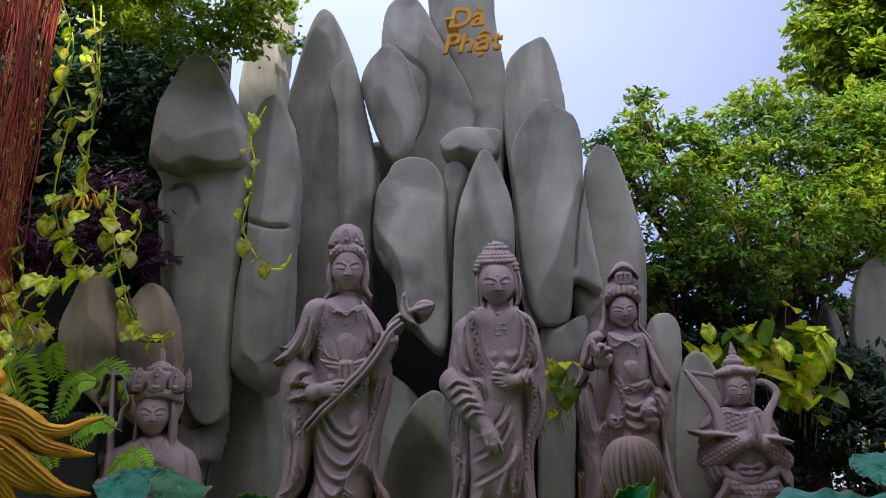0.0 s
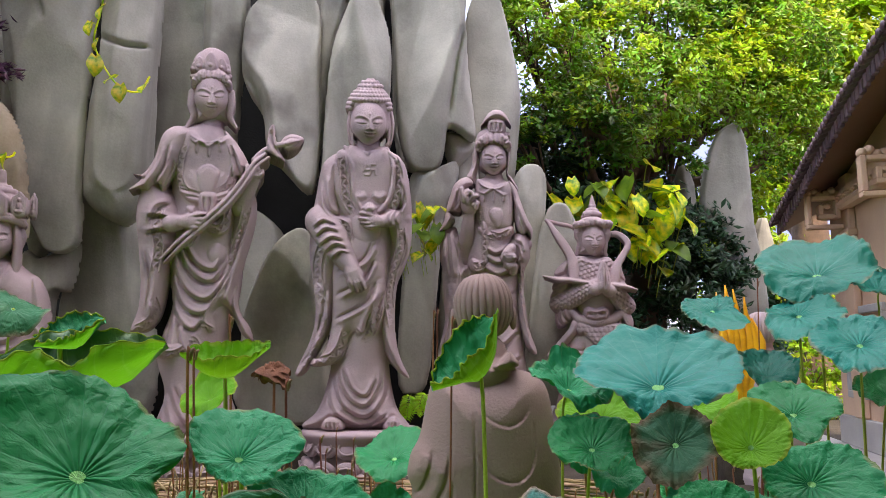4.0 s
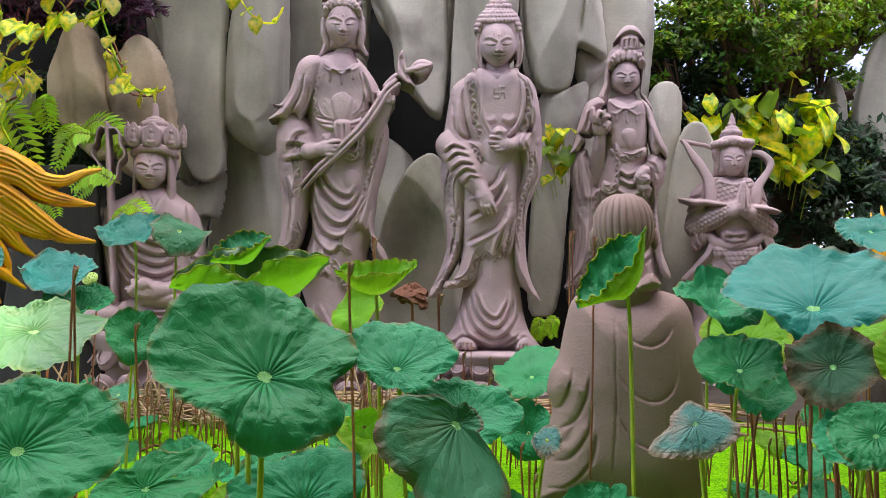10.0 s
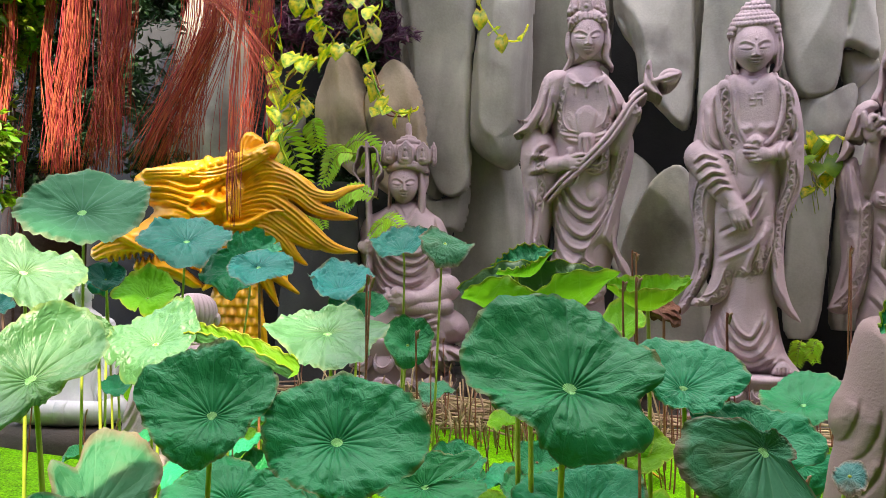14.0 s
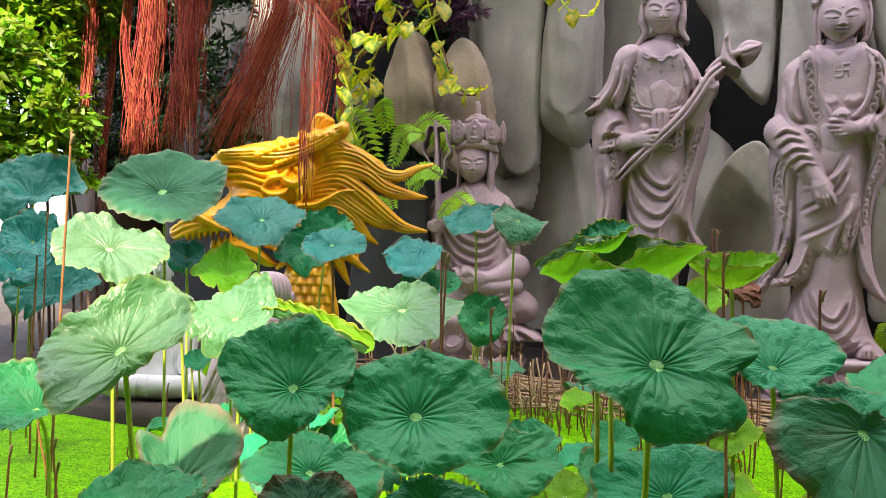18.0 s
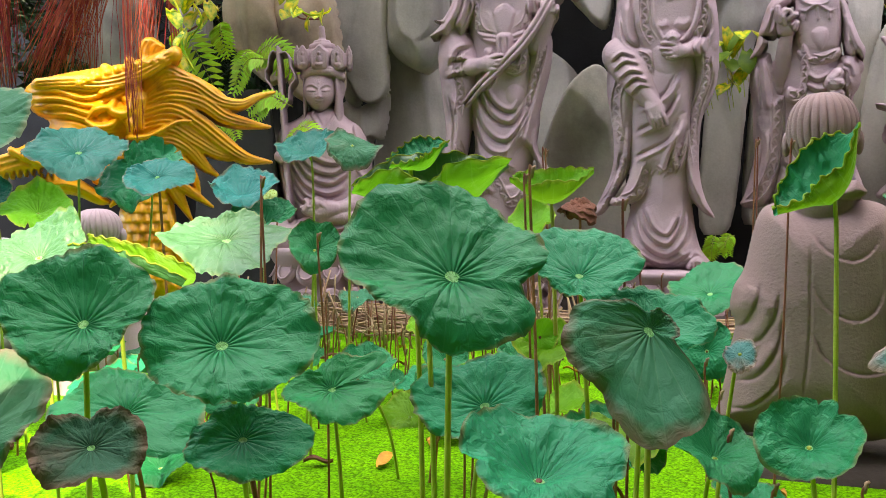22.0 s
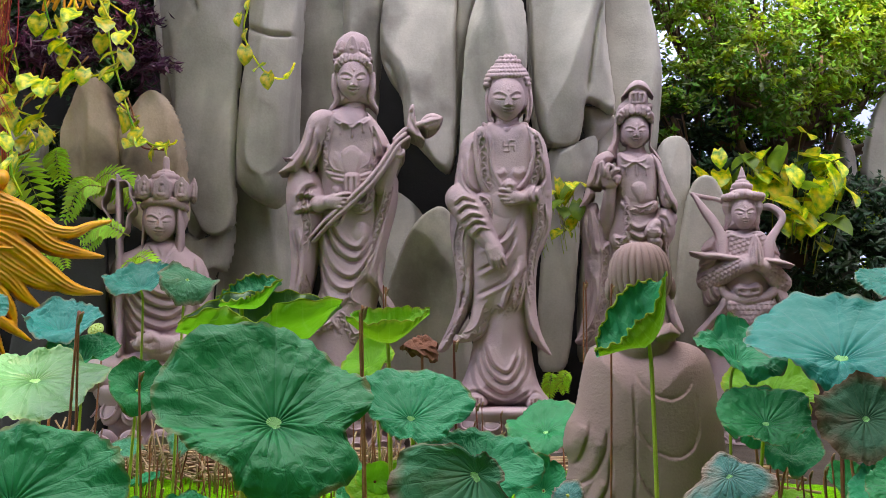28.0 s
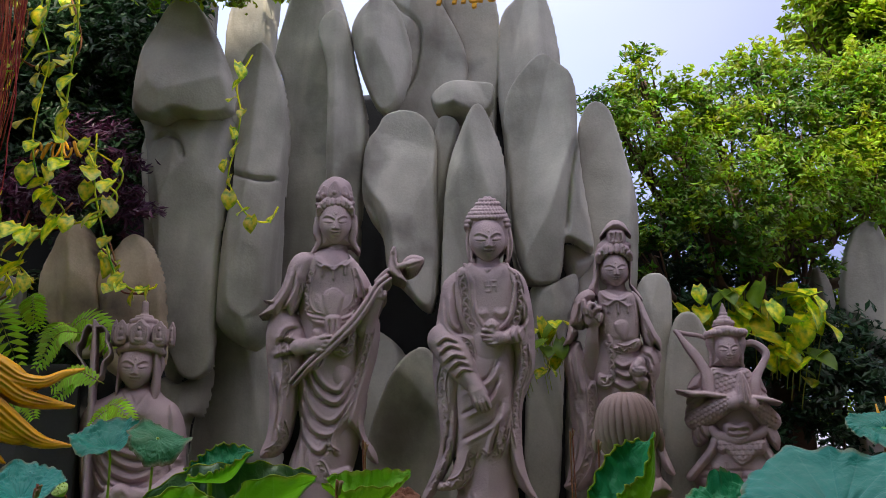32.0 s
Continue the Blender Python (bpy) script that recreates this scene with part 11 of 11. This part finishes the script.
bm = bmesh.new()
box(bm, -0.75, 0.0, -6.5, 5.0, -0.4, 0.1, 0.02)
tagged(hall_part("pavement", bm, CONCRETE), "grey concrete walkway beside the pond", "path", kind="structure")
hall = thing("temple_hall", "low temple hall with peach walls and dark tiled roof", "building")
bm = bmesh.new()
box(bm, 0.0, 0.3, -6.5, 4.0, 0.0, 3.6)
hall_part("wall", bm, PLASTER, hall)
bm = bmesh.new()
box(bm, -0.05, -0.003, -6.5, 4.0, 0.1, 0.42, 0.01)
hall_part("wall_foot", bm, CONCRETE, hall)
for y in (-2.4, -0.4, 1.4, 3.2):
    bm = bmesh.new()
    box(bm, -0.08, 0.0, y - 0.14, y + 0.14, 0.42, 3.0, 0.015)
    hall_part("pilaster", bm, PLASTER, hall)
    bm = bmesh.new()
    box(bm, -0.12, -0.0, y - 0.18, y + 0.18, 2.32, 2.4, 0.015)
    bracket = hall_part("bracket", bm, PLASTER, hall, "carved fret-shaped eave bracket")
    for x0, x1, z0, z1 in ((-0.46, -0.1, 2.42, 2.465), (-0.46, -0.41, 2.465, 2.78), (-0.41, -0.12, 2.735, 2.78), (-0.17, -0.12, 2.53, 2.735), (-0.34, -0.17, 2.53, 2.575), (-0.34, -0.29, 2.575, 2.68), (-0.29, -0.22, 2.635, 2.68)):
        bm = bmesh.new()
        box(bm, x0, x1, y - 0.06, y + 0.06, z0, z1, 0.008)
        hall_part("fret_bar", bm, PLASTER, bracket)
    for k in range(6):
        bm = bmesh.new()
        blob(bm, (-0.43 + 0.06 * k, y, 2.81 + 0.025 * math.sin(k * 2)), (0.045, 0.06, 0.045), 10, 8)
        hall_part("scroll_knob", bm, PLASTER, bracket, smooth=True)
for y in (-1.2, 0.85, 3.0):
    bm = bmesh.new()
    for a, b, c, d in ((-0.62, 0.62, 0.62, 0.7), (-0.62, 0.62, 1.5, 1.58), (-0.62, -0.54, 0.7, 1.5), (0.54, 0.62, 0.7, 1.5)):
        box(bm, -0.05, -0.003, y + a, y + b, c, d, 0.008)
    hall_part("panel_frame", bm, CONCRETE, hall)
    for k in range(5):
        for m_ in range(3):
            bm = bmesh.new()
            a, c = y - 0.5 + 0.21 * k, 0.74 + 0.25 * m_
            for q in ((0, 0.17, 0, 0.03), (0, 0.17, 0.17, 0.2), (0, 0.03, 0.03, 0.17), (0.14, 0.17, 0.03, 0.17), (0.06, 0.11, 0.08, 0.12)):
                box(bm, -0.035, -0.005, a + q[0], a + q[1], c + q[2], c + q[3], 0.004)
            hall_part("fret", bm, PLASTER, hall)
# sloping eave with rafters, fascia and round tile ends; its edge lifts towards the near corner
def edge(y):
    return -0.52 - 0.05 * max(0, y - 3.4), float(np.interp(y, (-6.0, -1.0, 0.8, 1.7, 2.58, 3.4, 4.33), (3.6, 3.5, 3.26, 3.1, 2.92, 2.72, 2.46)))


bm = bmesh.new()
rows = []
for i in range(33):
    y = 4.15 - 0.31 * i
    x, z = edge(y)
    rows.append([(x, y, z), (x, y, z + 0.1), (0.6, y, z + 0.75), (2.6, y, z + 1.5), (2.6, y, z + 1.4), (0.3, y, z + 0.45)])
loft(bm, rows)
bmesh.ops.recalc_face_normals(bm, faces=bm.faces)
roof = hall_part("roof", bm, SOFFIT, hall)
for i in range(96):
    y = 4.1 - 0.103 * i
    x, z = edge(y)
    bm = bmesh.new()
    tube(bm, [(x - 0.07, y, z + 0.12), (x + 0.3, y, z + 0.28), (0.6, y, z + 0.8), (2.5, y, z + 1.52)], 0.038, 8)
    blob(bm, (x - 0.08, y, z + 0.12), (0.025, 0.042, 0.042), 8, 6)
    t = hall_part("roof_tile", bm, ROOFTILE, roof, smooth=True)
    bm = bmesh.new()
    box(bm, x - 0.02, x + 0.02, y - 0.087, y - 0.015, z - 0.02, z + 0.1, 0.006)
    hall_part("drip_tile", bm, ROOFTILE, roof)
# a scalloped cornice runs along the head of the wall
bm = bmesh.new()
box(bm, -0.16, -0.003, -3.4, 3.9, 2.62, 2.72, 0.03)
for k in range(90):
    tube(bm, [(-0.15, -3.36 + 0.08 * k, 2.73), (-0.05, -3.36 + 0.08 * k, 2.86), (-0.01, -3.36 + 0.08 * k, 2.95)], 0.036, 6)
hall_part("cornice", bm, PLASTER, hall, "peach plaster cornice with scalloped ribs")

# gilded words on the tallest column
def words(text, x, y, z, size, tilt):
    cu = bpy.data.curves.new("inscription", "FONT")
    cu.body, cu.size, cu.extrude, cu.bevel_depth, cu.offset, cu.shear, cu.align_x = text, size, 0.02, 0.004, 0.004, 0.25, "CENTER"
    cu.materials.append(GOLD)
    ob = new("inscription", cu)
    ob.matrix_world = Matrix.Translation((x, y, z)) @ Matrix.Rotation(radians(90 + tilt), 4, "X")
    return tagged(ob, "raised gold painted words on the rock column", "inscription")


words("Dà", -0.42, 8.66, 7.22, 0.42, 0)
bm = bmesh.new()
box(bm, -0.68, -0.53, 8.635, 9.25, 7.335, 7.375, 0.005)
tagged(mesh_ob("inscription", bm, GOLD), "raised gold cross stroke of the first letter", "inscription")
words("Phật", -0.36, 8.66, 6.84, 0.4, 0)
bm = bmesh.new()
for k in range(5):
    tube(bm, [(-4.66 + 0.11 * k + 0.05 * math.cos(a), 7.0, 4.36 + 0.09 * math.sin(a * 1.3 + k)) for a in np.linspace(0, 5.0, 10)], 0.014, 5)
tagged(mesh_ob("inscription", bm, GOLD), "worn gold strokes on a shaded column", "inscription")

# crumpled and unfurling leaves
def folded_leaf(x, y, z, r, tilt, turn, kind, fold, label):
    e = lotus_leaf(x, y, z, r, tilt, turn, kind, fold)
    return tagged(e, label)


folded_leaf(0.24, 2.2, 0.62, 0.055, 40, -90, "v", 0.5, "tiny dried curling lotus leaf")
folded_leaf(0.72, 4.2, 0.75, 0.09, 75, -110, "y", 1.0, "small unfurling bright lotus leaf")


def crumpled_leaf(x, y, z, r):
    """A dead blade shrunk into a loose crumpled ball on its stalk."""
    e = thing("dead_lotus_leaf", "dead red-brown lotus leaf crumpled on its stalk", "lotus leaf", at=(x, y, -0.1))
    rng = random.Random(8)
    bm = bmesh.new()
    for k in range(5):
        rows = []
        tilt = Matrix.Rotation(rng.uniform(-0.5, 0.5), 4, "X") @ Matrix.Rotation(rng.uniform(-0.4, 0.4), 4, "Y")
        for j in range(9):
            row = []
            for i in range(33):
                a, q = 2 * math.pi * i / 32, 0.15 + 0.85 * j / 8
                h = 0.55 * q - 0.75 * q ** 3 + 0.28 * noise.noise((math.cos(a) * 2.4 + k * 7, math.sin(a) * 2.4, q * 3))
                row.append(tilt @ Vector((r * q * math.cos(a) * (1 - 0.1 * k), 0.7 * r * q * math.sin(a) * (1 - 0.1 * k), r * (h + 0.12 * k - 0.2))) + Vector((0, 0, z + 0.1)))
            rows.append(row)
        loft(bm, rows, False, False)
    part("blade", bm, DRIED, e)
    bm = bmesh.new()
    tube(bm, curve_pts([(0, 0, z + 0.1), (0.01, 0, z * 0.5), (0.02, 0.02, 0.0)], 6), 0.009, 7)
    part("stem", bm, STEMB, e)
    return e


def seed_pod(x, y, z, r):
    e = thing("lotus_seed_pod", "small green lotus seed pod with round seeds", "seed pod", at=(x, y, -0.1))
    h = z + 0.1
    m = Matrix.Translation((0, 0, h)) @ Matrix.Rotation(0.9, 4, "X")
    bm = bmesh.new()
    loft(bm, [[m @ Vector((q * r * math.cos(a), q * r * math.sin(a), r * t)) for a in (2 * math.pi * k / 24 for k in range(24))] for t, q in ((-1.3, 0.15), (-0.8, 0.55), (-0.3, 0.9), (0.0, 1.0), (0.08, 0.96))])
    part("pod", bm, POD, e)
    for k in range(12):
        a, q = 2.4 * k, 0.24 * math.sqrt(k) * r
        bm = bmesh.new()
        blob(bm, m @ Vector((q * math.cos(a), q * math.sin(a), 0.09 * r)), (0.1 * r, 0.1 * r, 0.1 * r), 8, 6)
        part("seed", bm, STEMG, e)
    bm = bmesh.new()
    tube(bm, curve_pts([m @ Vector((0, 0, -1.25 * r)), m @ Vector((0, 0, -2.2 * r)) - Vector((0, 0, 0.03)), (0.01, 0.03, h * 0.5), (0.02, 0.05, 0)], 6), 0.005, 7)
    part("stem", bm, STEMB, e)
    return e


crumpled_leaf(-0.57, 5.0, 0.985, 0.13)
seed_pod(-2.3, 4.2, 1.083, 0.045)

# fallen leaf scraps on the duckweed
scrap_rng = random.Random(31)
for _ in range(26):
    x, y = scrap_rng.uniform(-2.8, 2.2), scrap_rng.uniform(2.2, 5.4)
    bm = bmesh.new()
    l, w = scrap_rng.uniform(0.03, 0.075), scrap_rng.uniform(0.012, 0.03)
    rows = [[(l * (i - 4) / 4, w * s * math.sin(math.pi * (0.06 + 0.88 * i / 8)), 0.012 + 0.02 * abs(s) + 0.012 * math.sin(i * 0.7)) for s in (-1, -0.4, 0.4, 1)] for i in range(9)]
    loft(bm, rows, False, False)
    ob = mesh_ob("fallen_leaf", bm, YELLOWED if scrap_rng.random() < 0.6 else DRIED)
    ob.matrix_world = Matrix.Translation((x, y, 0.0)) @ Matrix.Rotation(scrap_rng.uniform(0, 6.28), 4, "Z")
    tagged(ob, "yellowed leaf scrap lying on the duckweed", "fallen leaf", "leaf scraps")
